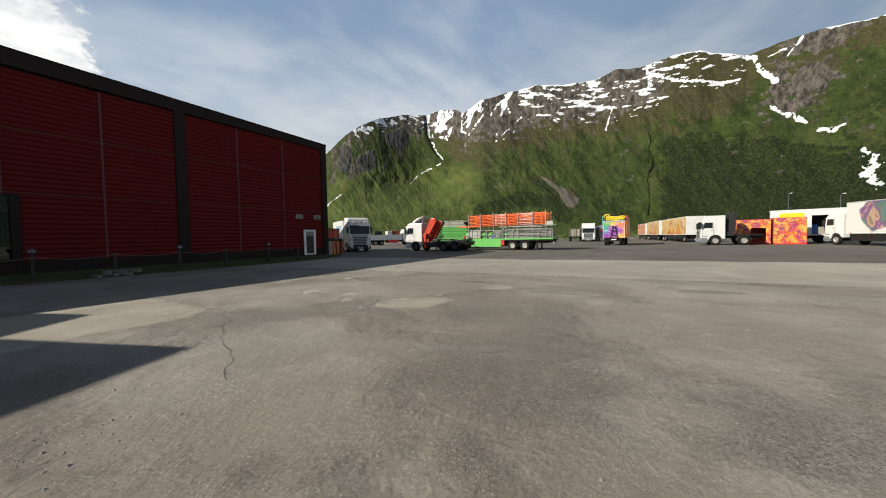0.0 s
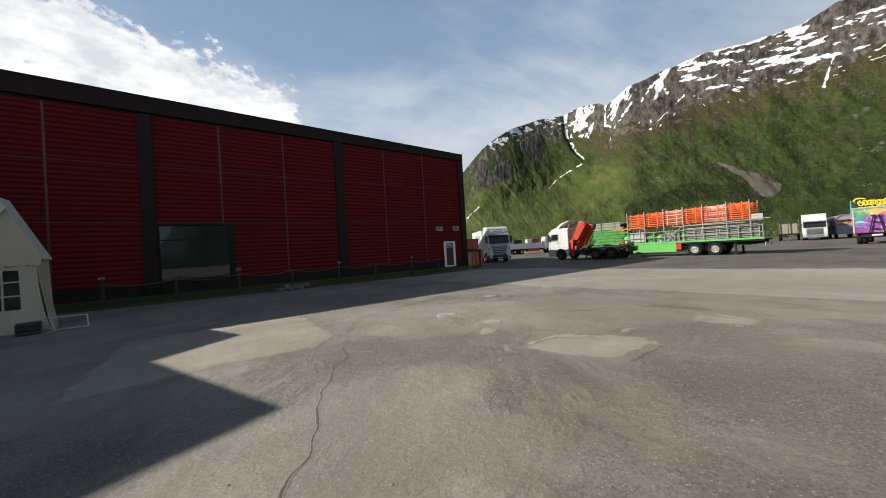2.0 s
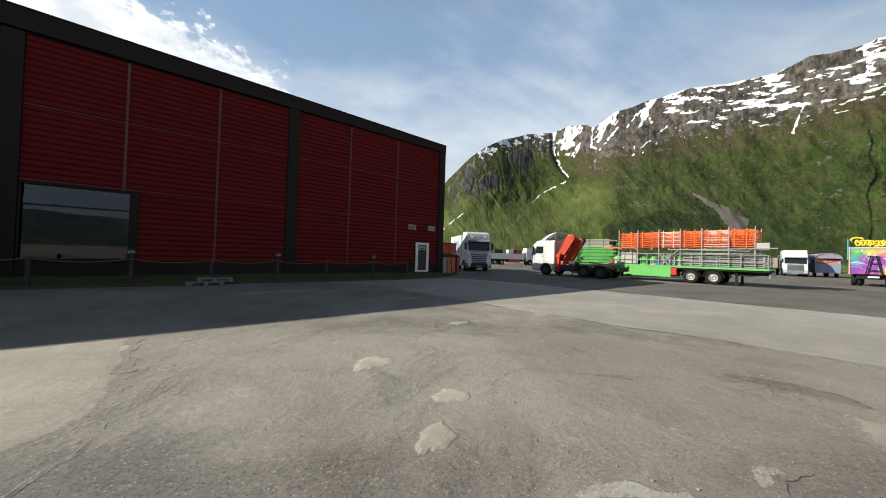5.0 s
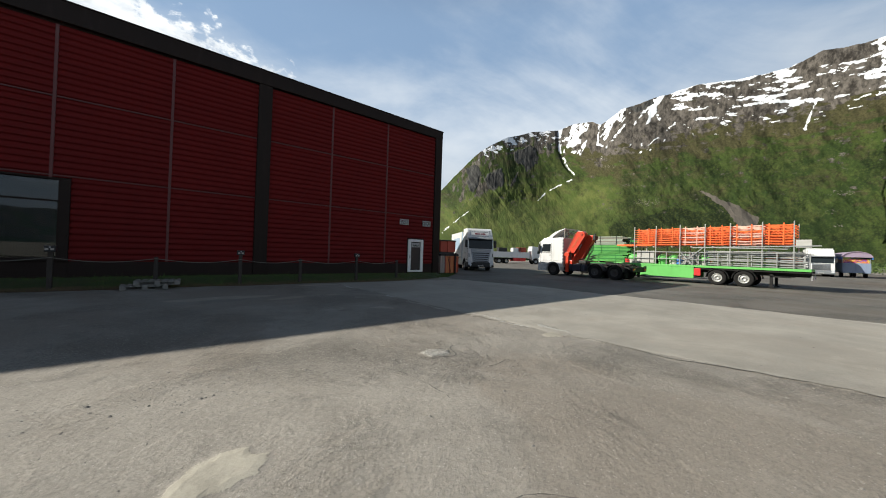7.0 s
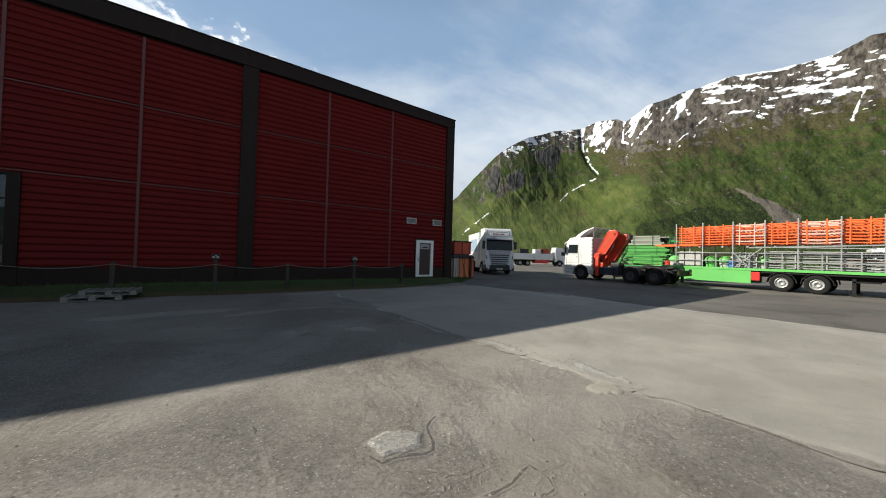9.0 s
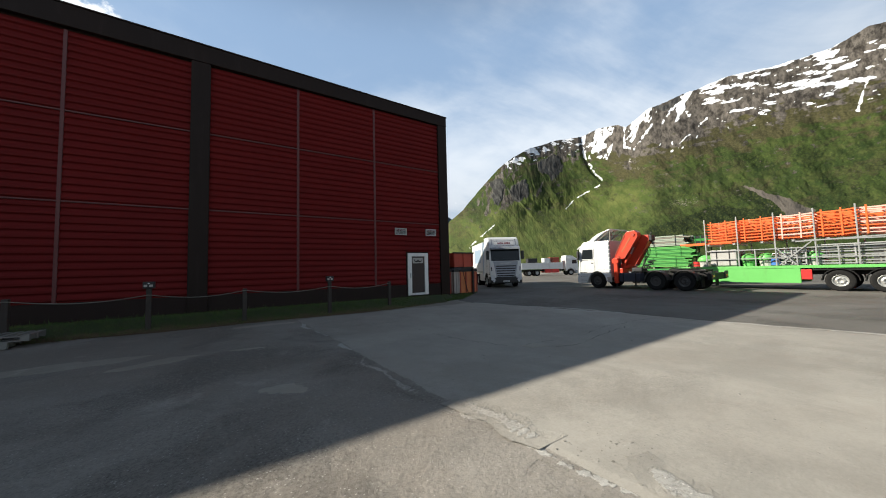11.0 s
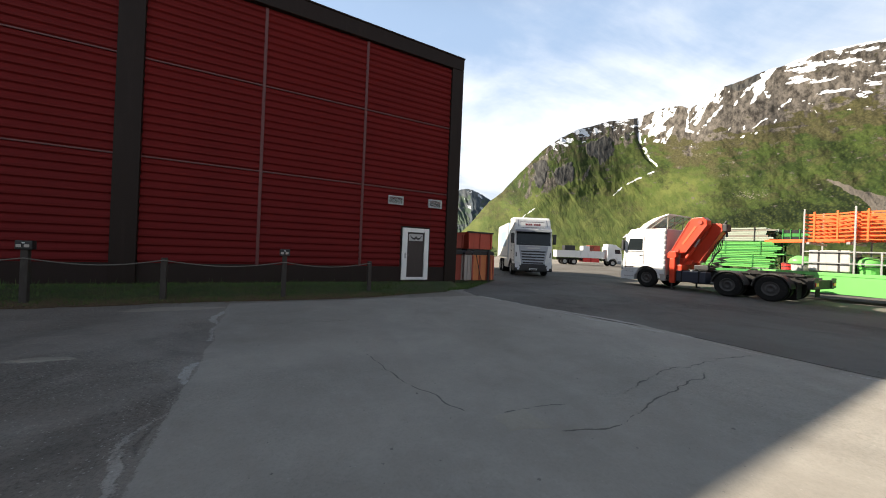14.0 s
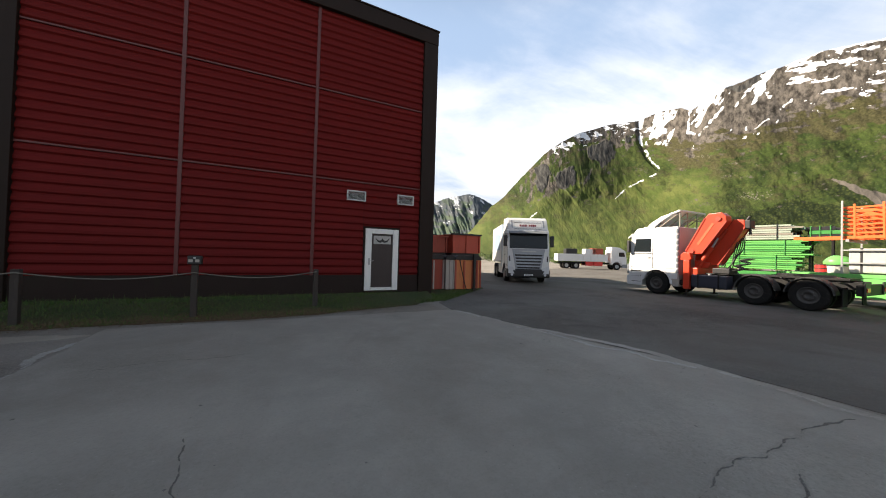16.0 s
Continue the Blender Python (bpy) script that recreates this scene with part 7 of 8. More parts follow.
for y in (-4.66, 2.5, 0.9, -0.5, -2.0, -3.3):
    bm = B()
    box(bm, 0.015, 0.065, y - 0.025, y + 0.025, 1.262, 2.18, 0.004)
    part("short_post", bm, M["galv"], trailer)
for x in (0.04, 2.46):
    for z in (1.66, 2.15):
        bm = B()
        beam(bm, (x, -4.66, z), (x, 4.70, z + 0.02), 0.035, 0.05)
        part("rail", bm, M["galv"], trailer, "galvanised side rail")


def lift(name, ob_fn, at, label, category, group):
    t = thing(name, at, label, category, group)
    ob_fn(t)
    return t


def orange_stack(t, length, rows, mats, seed):
    """Nested ride frames: gently arched slender bars in layers, with slim uprights between."""
    r = random.Random(seed)
    sag, skew = r.uniform(0.025, 0.045), r.uniform(-0.03, 0.03)
    for k in range(rows):
        z = 0.03 + k * (1.30 / rows)
        for x in (0.12, 1.15, 2.28):
            bm = B()
            n, tip = 8, r.uniform(-0.03, 0.03)
            line = [Vector((x, length * 1.05 * (u - 0.5) + tip, z + 0.065 - sag * math.sin(math.pi * u) + skew * (u - 0.5) + r.uniform(-0.004, 0.004))) for u in (i / n for i in range(n + 1))]
            ribbon(bm, line, 0.07, 0.066 if k % 2 else 0.05)
            part("long_bar", bm, mats[k % len(mats)], t)
        for i in range(3):
            y = length * (i / 2 - 0.5) * 0.9 + r.uniform(-0.02, 0.02)
            bm = B()
            box(bm, 0.13, 2.30, y - 0.03, y + 0.03, z + 0.0, z + 0.05)
            part("cross_bar", bm, mats[(k + 1) % len(mats)], t)
    for y in (-length * 0.18, length * 0.31):
        bm = B()
        box(bm, 0.065, 0.084, y - 0.03, y + 0.03, 0.0, 1.34, 0.004)
        part("spacer", bm, mats[-1], t)


for k, (y, L) in enumerate(((3.98, 1.42), (2.44, 1.46), (0.95, 1.40), (-0.45, 1.28), (-1.88, 1.46), (-3.33, 1.30))):
    mats = [M["orange"], M["orange"]] if k in (0, 1, 3, 5) else [M["orange"], M["salmon"]] if k == 2 else [M["salmon"], M["salmon"], M["orange"]]
    st = thing("frame_stack", pose(TX + 0.04, -11.2 + y, 2.62 + 0.012 * k, 0.5 * (k % 3 - 1), 0, 0), "stack of nested orange steel ride frames on the trailer" if k not in (2, 4) else "stack of nested orange and faded salmon ride frames", "frame stack", "ride frames on the trailer")
    orange_stack(st, L, 8, mats, 30 + k)
# loose members below and behind the stacks
for k, (y0, y1, x, z, mt) in enumerate(((6.1, 3.5, 0.16, 2.66, "orange"), (5.9, 3.4, 0.42, 2.63, "orange"), (5.75, 3.6, 0.7, 2.68, "orange"))):
    bm = B()
    beam(bm, (0, y0, 0), (0, y1, 0.02), 0.09, 0.11)
    bar = part("steel_bar", bm, M[mt])
    bar.matrix_basis = pose(TX + x, -11.2, z)
    tagged(bar, "loose orange steel bar sticking out over the trailer's front", "steel bar", "loose bars on the trailer")
bm = B()
box(bm, 0.02, 0.07, -4.72, -4.08, 2.50, 2.98, 0.02)
for z in (2.60, 2.86):
    box(bm, 0.005, 0.019, -4.70, -4.10, z - 0.02, z + 0.02)
side = part("side_panel", bm, M["tarp"], trailer, "pale panel lashed to the rear posts")
for y, z0, z1, y1 in ((1.55, 1.30, 2.45, 0.35), (-3.75, 2.42, 2.52, 0.6), (0.95, 1.35, 2.2, 1.65)):
    bm = B()
    beam(bm, (-0.01, y, z0), (-0.01, y1, z1), 0.04, 0.05)
    part("brace", bm, M["galv"], trailer, "slanting galvanised brace")
bm = B()
beam(bm, (-0.012, -5.1, 2.62), (-0.012, 0.9, 2.48), 0.04, 0.06)
part("long_pole", bm, M["galv"], trailer, "long grey pole lashed along the posts")
# bearers under the orange stacks
for y in (4.6, 3.4, 2.2, 1.0, -0.2, -1.3, -2.4, -3.6):
    bm = B()
    box(bm, 0.08, 2.42, y - 0.05, y + 0.05, 2.50, 2.60)
    part("bearer", bm, M["galv"], trailer, "cross bearer carrying the upper load")

# lower load: pipe racks, wrapped crate, green tubs
def pipe_rack(t, length, seed):
    r = random.Random(seed)
    for k in range(6):
        z = 0.08 + k * 0.14
        for x in (0.12, 0.35, 1.2, 2.2):
            bm = B()
            dz = r.uniform(-0.02, 0.02)
            beam(bm, (x, -length / 2, z + dz), (x, length / 2, z + r.uniform(-0.02, 0.02)), 0.06, 0.06)
            part("pipe", bm, M["galv"], t)
    for i in range(5):
        y = length * (i / 4 - 0.5)
        for x in (0.05, 2.3):
            bm = B()
            box(bm, x, x + 0.05, y - 0.025, y + 0.025, 0, 0.95)
            part("rack_post", bm, M["alu"], t)
        bm = B()
        box(bm, 0.05, 2.35, y - 0.03, y + 0.03, 0.0, 0.05)
        part("rack_foot", bm, M["alu"], t)


lift("pipe_rack", lambda t: pipe_rack(t, 4.6, 3), pose(TX + 0.07, -11.2 - 2.15, 1.262), "galvanised rack of scaffold tubes on the trailer deck", "tube rack", "tube racks")
lift("pipe_rack", lambda t: pipe_rack(t, 1.0, 4), pose(TX + 0.07, -11.2 + 1.1, 1.262), "short galvanised rack of tubes", "tube rack", "tube racks")


def crate(t):
    bm = B()
    box(bm, 0.0, 1.6, -0.62, 0.62, 0.05, 0.98, 0.05)
    part("wrapped_load", bm, M["tarp"], t, "dirty white wrapped load")
    for y in (-0.3, 0.3):
        bm = B()
        box(bm, -0.008, 1.608, y - 0.03, y + 0.03, 0.04, 0.99)
        part("strap", bm, M["black"], t)
    for x in (0.1, 1.2):
        bm = B()
        box(bm, x, x + 0.2, -0.6, 0.6, 0.0, 0.048)
        part("bearer", bm, M["pallet"], t)


lift("wrapped_crate", crate, pose(TX + 0.12, -11.2 + 3.95, 1.262), "dirty white wrapped crate strapped on bearers", "crate", "")


def tub(t, seed):
    r = random.Random(seed)
    bm = B()
    bmesh.ops.create_uvsphere(bm, u_segments=14, v_segments=9, radius=0.34, matrix=Matrix.Translation((0, 0, 0.42)) @ Matrix.Diagonal((1, 1.15, 0.85, 1)))
    for v in bm.verts:
        v.co += Vector((r.uniform(-0.02, 0.02), r.uniform(-0.02, 0.02), r.uniform(-0.02, 0.02)))
    part("hood", bm, M["green"], t, "bright green moulded hood", True)
    bm = B()
    rod(bm, (0, 0, 0.0), (0, 0, 0.30), 0.30, 16, 0.33)
    part("shell", bm, M["green"] if seed % 2 else M["tarp"], t)
    bm = B()
    rod(bm, (0, 0, 0.30), (0, 0, 0.34), 0.36, 16)
    part("rim_band", bm, M["black"], t)


for k, (x, y) in enumerate(((0.55, 4.95), (0.6, 2.9), (0.62, 2.15), (1.5, 2.5), (0.6, 0.35), (1.5, 5.1))):
    lift("ride_tub", lambda t, s=k: tub(t, s), pose(TX + x, -11.2 + y, 1.262, 0, 0, 40 * k), "bright green moulded ride seat tub on the deck", "ride seat", "ride tubs on the trailer")
for k, (x, y, mt, h) in enumerate(((0.45, 1.75, "blue", 0.42), (1.0, 3.1, "tarp", 0.7), (0.5, 0.9 + 4.45, "red_paint", 0.35))):
    def drum(t, mt=mt, h=h):
        bm = B()
        rod(bm, (0, 0, 0), (0, 0, h), 0.22, 16)
        part("barrel", bm, M[mt], t, "", False)
        for z in (0.02, h * 0.5, h - 0.02):
            bm = B()
            rod(bm, (0, 0, z - 0.015), (0, 0, z + 0.015), 0.232, 16)
            part("hoop", bm, M["black"], t)
    lift("drum", drum, pose(TX + x, -11.2 + y, 1.262), {"blue": "small blue plastic drum", "tarp": "white plastic drum", "red_paint": "small red drum"}[mt] + " on the trailer deck", "drum", "drums")
# long white boards lying over the tubes
def boards(t):
    for k in range(5):
        bm = B()
        box(bm, 0.1 + 0.42 * k, 0.45 + 0.42 * k, -2.3, 2.2 - 0.2 * k, 0.0, 0.05)
        part("plank", bm, M["tarp"] if k % 2 else M["alu"], t)


lift("board_pile", boards, pose(TX + 0.07, -11.2 - 2.0, 2.225), "row of pale aluminium boards over the tube rack", "boards", "")

def loose_poles(t, y0, y1, n, seed):
    r = random.Random(seed)
    for k in range(n):
        x, y = r.uniform(0.25, 2.2), r.uniform(y0, y1)
        L, a, z = r.uniform(0.7, 1.9), r.gauss(math.pi / 2, 0.35), 0.03 + 0.72 * (k / n) + r.uniform(0, 0.05)
        dx, dy, dz = L / 2 * math.cos(a), L / 2 * math.sin(a), r.uniform(-0.16, 0.16) * min(1, z * 4)
        bm = B()
        lo, hi = (max(0.14, x - dx), y - dy, max(0.03, z - dz)), (min(2.34, x + dx), y + dy, max(0.03, z + dz))
        if r.random() < 0.5:
            rod(bm, lo, hi, r.uniform(0.02, 0.035), 8)
        else:
            beam(bm, lo, hi, r.uniform(0.03, 0.09), r.uniform(0.03, 0.06))
        part("pole", bm, r.choice([M["galv"], M["galv"], M["orange"], M["black"], M["green_dark"], M["plywood"]]), t)


for k, (y0, y1, n) in enumerate(((-3.9, -2.6, 14), (0.2, 1.3, 12), (1.6, 2.8, 14))):
    lift("pole_pile", lambda t, a=y0, b=y1, m=n, q=k: loose_poles(t, a, b, m, 60 + q), pose(TX + 0.0, -11.2, 1.262), "untidy pile of steel tubes and coloured bars on the deck", "pole pile", "pole piles on the trailer")

# ---------------- trailer with green and grey bundles, beyond the crane lorry ----------------
gt = thing("bundle_trailer", pose(19.6, -2.5, 0, 0, 0, 12), "dark low trailer stacked with bundled green and grey ride parts", "trailer")
bm = B()
box(bm, -1.25, 1.25, -3.6, 3.6, 0.95, 1.15, 0.02)
part("deck", bm, M["green_dark"], gt, "dark green deck")
for y in (2.2, -1.2, -2.5):
    for x, s in ((-1.08, -1), (1.08, 1)):
        wheel(gt, x, y, 0.48, 0.3, "rim_dark", False, s)
for y in (-3.4, 3.4):
    for x in (-1.22, 1.22):
        bm = B()
        box(bm, x - 0.03, x + 0.03, y - 0.03, y + 0.03, 1.152, 2.0)
        part("stake", bm, M["galv"], gt)


def bundle(t, w, l, h, rows, mats, seed, end="black"):
    r = random.Random(seed)
    for k in range(rows):
        z0 = h * k / rows
        for i in range(4):
            x0 = -w / 2 + w * i / 4
            dy, rise = r.gauss(0, 0.16), r.uniform(0, 0.012)
            bm = B()
            box(bm, x0 + 0.008, x0 + w / 4 - 0.008, -l / 2 + dy, l / 2 + dy * 0.6, z0 + 0.005, z0 + h / rows - 0.010 - rise, 0.010)
            part("section", bm, mats[(k + i) % len(mats)], t)
    for y in (-l * 0.33, 0.02, l * 0.33):
        bm = B()
        for x in (-w / 2 - 0.012, w / 2 + 0.012):
            box(bm, x - 0.008, x + 0.008, y - 0.018, y + 0.018, -0.01, h + 0.015)
        box(bm, -w / 2 - 0.02, w / 2 + 0.02, y - 0.03, y + 0.03, h + 0.002, h + 0.018)
        part("strap", bm, M["green_dark"] if seed % 2 else M["black"], t)


GT = gt.matrix_basis
def on_green(name, x, y, z, fn, label, cat, group=""):
    t = thing(name, GT @ pose(x, y, z), label, cat, group)
    fn(t)
lower = [M["green"], M["green"], M["green_dark"]]
on_green("green_bundle", 0, 0.9, 1.28, lambda t: bundle(t, 2.4, 4.4, 0.75, 7, lower, 3), "strapped bundle of bright green ride sections", "bundle", "bundles on the trailer")
on_green("green_bundle", 0, 0.7, 2.04, lambda t: bundle(t, 2.4, 4.8, 0.78, 8, lower, 5), "strapped bundle of bright green ride sections", "bundle", "bundles on the trailer")
on_green("grey_bundle", 0, 0.8, 2.86, lambda t: bundle(t, 2.3, 4.2, 0.80, 7, [M["pale_green"], M["pale_green"], M["plywood"]], 8), "strapped bundle of pale grey-green boards on top", "bundle", "bundles on the trailer")
on_green("dark_parts", 0, -2.1, 2.9, lambda t: bundle(t, 1.9, 1.0, 0.60, 3, [M["black"], M["green_dark"]], 9), "dark bundled steel parts on top of the load", "bundle", "bundles on the trailer")
for y in (-1.2, 0.9, 2.8):
    bm = B()
    box(bm, -1.2, 1.2, y - 0.06, y + 0.06, 1.152, 1.278)
    part("bearer", bm, M["plywood"], gt)
for y in (-1.75, -2.5):
    for x in (-0.9, 0.82):
        bm = B()
        box(bm, x, x + 0.08, y - 0.04, y + 0.04, 1.152, 2.885)
        part("stake", bm, M["chassis"], gt)

# ---------------- bins and container by the corner ----------------
def skip_bin(at, mat, w, label):
    t = thing("waste_bin", at, label, "bin", "bins by the corner")
    bm = B()
    prism(bm, [(-w / 2 + 0.05, 0.10), (w / 2 - 0.05, 0.10), (w / 2, 1.36), (-w / 2, 1.36)], "y", -0.55, 0.55, 0.02)
    part("shell", bm, M[mat], t)
    for x in (-w / 2 + 0.02, 0.0, w / 2 - 0.02):
        bm = B()
        prism(bm, [(x - 0.035, 0.12), (x + 0.035, 0.12), (x + 0.035, 1.33), (x - 0.035, 1.33)], "y", -0.59, -0.545)
        part("rib", bm, M["rust_red"] if mat == "bin_orange" else M["bin_grey"], t)
    bm = B()
    prism(bm, [(-w / 2 - 0.03, 1.362), (w / 2 + 0.03, 1.362), (w / 2 + 0.02, 1.46), (w / 2 - 0.12, 1.56), (-w / 2 + 0.12, 1.56), (-w / 2 - 0.02, 1.46)], "y", -0.6, 0.6, 0.015)
    part("lid", bm, M["black"], t, "black lid")
    for x in (-w / 2 + 0.14, w / 2 - 0.14):
        for y in (-0.42, 0.42):
            bm = B()
            rod(bm, (x - 0.03, y, 0.075), (x + 0.03, y, 0.075), 0.075, 12)
            part("castor", bm, M["black"], t)
    return t


skip_bin(pose(0.85, 2.15, 0.0, 0, 0, 6), "rust_red", 1.0, "rusty dark red waste bin with black lid")
skip_bin(pose(1.60, 2.05, 0.0, 0, 0, 4), "bin_grey", 0.42, "narrow pale grey waste bin with black lid")
skip_bin(pose(2.30, 2.05, 0.0, 0, 0, 3), "bin_orange", 0.92, "faded orange waste bin with black lid")
skip_bin(pose(3.02, 2.15, 0.0, 0, 0, 3), "bin_orange", 0.40, "narrow faded orange waste bin")
bm = B()
last = None
for i in range(9):
    u = i / 8
    p = Vector((2.05 + 0.40 * u, 1.40 - 0.02 * math.sin(6 * u), 1.38 - 1.36 * u ** 0.8))
    if last is not None:
        rod(bm, last, p, 0.022, 6)
    last = p
tagged(part("hose", bm, M["black"]), "black hose hanging down over the bins", "hose")


def container(at, half, top, mat, label):
    t = thing("skip_container", at, label, "container", "skips by the corner")
    bm = B()
    prism(bm, [(-half, 1.66), (half, 1.66), (half + 0.05, top), (-half - 0.05, top)], "y", -0.9, 0.9, 0.02)
    part("shell", bm, M[mat], t, "rusty red steel shell")
    n = max(2, round(half * 2 / 0.7))
    for i in range(n + 1):
        x = -half + 0.03 + (2 * half - 0.06) * i / n
        bm = B()
        box(bm, x - 0.04, x + 0.04, -0.965, -0.885, 1.68, top - 0.02)
        part("rib", bm, M[mat], t)
    for y in (-0.93, 0.93):
        bm = B()
        box(bm, -half - 0.08, half + 0.08, y - 0.05, y + 0.05, top - 0.03, top + 0.05)
        part("rim", bm, M["black"] if mat == "bin_red" else M[mat], t)
    bm = B()
    box(bm, -half, half, -0.85, 0.85, 1.42, 1.655)
    part("underframe", bm, M["black"], t, "dark underframe")
    for x in (-half + 0.12, half - 0.12):
        for y in (-0.7, 0.7):
            bm = B()
            box(bm, x - 0.08, x + 0.08, y - 0.08, y + 0.08, 0.0, 1.42)
            part("leg", bm, M["black"], t)


container(pose(1.15, 4.0, 0.0, 0, 0, 4), 1.1, 2.42, "rust_red", "rusty dark red skip raised on dark legs")
container(pose(3.25, 3.9, 0.0, 0, 0, 4), 0.80, 2.56, "bin_red", "faded red skip with dark rim on legs")
for x in (2.80,):
    bm = B()
    box(bm, x - 0.05, x + 0.05, 1.36, 1.46, 0.0, 1.62, 0.01)
    tagged(part("steel_post", bm, M["black"]), "black steel post standing before the bins", "post", "posts by the bins")

# ---------------- white dropside lorry across the yard ----------------
def dropside():
    d = Vector((43.0 - 36.0, 21.5 - 26.2)).normalized()
    t = thing("dropside_lorry", pose(42.5, 21.8, 0, 0, 0, math.degrees(math.atan2(-d.x, d.y))), "white dropside lorry with red side boxes", "lorry")
    cab(t, 2.2, 3.0, 1.25, detail=False)
    bm = B()
    prism(bm, [(-0.5, 3.0), (-0.9, 3.35), (-2.1, 3.45), (-2.1, 3.0)], "x", -1.1, 1.1, 0.03)
    part("roof_spoiler", bm, M["white"], t)
    chassis(t, -0.8, -9.6)
    for i, y in enumerate((-1.36, -7.2, -8.6)):
        axle(t, y, 1.25, 0.5, "rim", i > 0)
    bm = B()
    box(bm, -1.27, 1.27, -9.9, -2.6, 1.15, 1.28)
    part("deck", bm, M["white"], t)
    for y0, y1 in ((-6.2, -2.62), (-9.9, -6.22)):
        for x in (-1.25, 1.25):
            bm = B()
            box(bm, x - 0.03, x + 0.03, y0 + 0.02, y1 - 0.02, 1.285, 2.25, 0.01)
            part("dropside_board", bm, M["white"], t, "white dropside board")
    bm = B()
    box(bm, -1.22, 1.22, -9.93, -9.88, 1.285, 2.25)
    part("tailboard", bm, M["white"], t)
    for y0, y1 in ((-4.6, -3.4), (-5.8, -4.7)):
        for x in (-1.0, 1.0):
            bm = B()
            box(bm, x - 0.26, x + 0.26, y0, y1, 0.5, 1.12, 0.03)
            part("side_locker", bm, M["red_paint"], t, "red side locker")
    for y, h, mt in ((-7.8, 0.85, "black"), (-5.0, 0.85, "white"), (-4.0, 0.95, "rust_red")):
        bm = B()
        box(bm, -0.9, 0.9, y - 0.8, y + 0.8, 1.29, 2.2 + h, 0.04)
        part("load_box", bm, M[mt], t)


dropside()


# ---------------- further lorries, trailers and booths ----------------
def simple_lorry(at, label, box_len, box_top, side, body="white", group="", depth=2.2, skirts=True, yellow_top=False, top=3.1, roof=True):
    t = thing("box_lorry", at, label, "lorry", group)
    cab(t, depth, top, 1.24, body=body, detail=True)
    if roof:
        bm = B()
        prism(bm, [(-0.35, 3.0), (-0.7, 3.62), (-depth, 3.75), (-depth, 3.0)], "x", -1.2, 1.2, 0.05)
        part("high_roof", bm, M[body], t)
    if box_len:
        chassis(t, -0.8, -depth - box_len)
        ys = (-1.36, -depth - box_len * 0.62, -depth - box_len * 0.62 - 1.35)
        for i, y in enumerate(ys):
            axle(t, y, 1.24, 0.52, "rim", i > 0)
        y0, y1 = -depth - 0.35, -depth - 0.35 - box_len
        bm = B()
        box(bm, -1.27, 1.27, y1, y0, 1.12, box_top, 0.03)
        part("box_body", bm, M["white"], t, "white box body")
        for s in (-1, 1):
            bm = B()
            box(bm, s * 1.282 - 0.008, s * 1.282 + 0.008, y1 + 0.08, y0 - 0.08, 1.30, box_top - 0.10)
            part("painted_side", bm, side, t, "side panel with painted funfair artwork")
            bm = B()
            box(bm, s * 1.28 - 0.02, s * 1.28 + 0.02, y1, y0, box_top - 0.09, box_top - 0.02)
            part("edge_rail", bm, M["alu"], t)
            if skirts:
                bm = B()
                box(bm, s * 1.2 - 0.02, s * 1.2 + 0.02, y1 + 2.6, y0 - 0.4, 0.45, 1.10)
                part("skirt", bm, M["chassis"], t)
            for k in range(5):
                bm = B()
                yy = y0 - 0.5 - k * (box_len - 1) / 4
                box(bm, s * 1.285 - 0.012, s * 1.285 + 0.012, yy - 0.05, yy + 0.05, 1.17, 1.24)
                part("marker_lamp", bm, M["amber"], t)
    else:
        chassis(t, -0.8, -6.0)
        for i, y in enumerate((-1.36, -5.0)):
            axle(t, y, 1.24, 0.52, "rim", i > 0)
    return t


def facing(dx, dy):
    return math.degrees(math.atan2(-dx, dy))


simple_lorry(pose(54.6, -14.3, 0, 0, 0, facing(-1, -0.12)), "white lorry parked facing the yard", 7.0, 3.9, M["white"], group="lorries across the yard")
simple_lorry(pose(31.2, -41.4, 0, 0, 0, facing(0.90, 0.25)), "white box lorry with a painted blue and green side", 9.5, 4.15, M["mural_d"], top=3.1, roof=False, group="lorries across the yard")


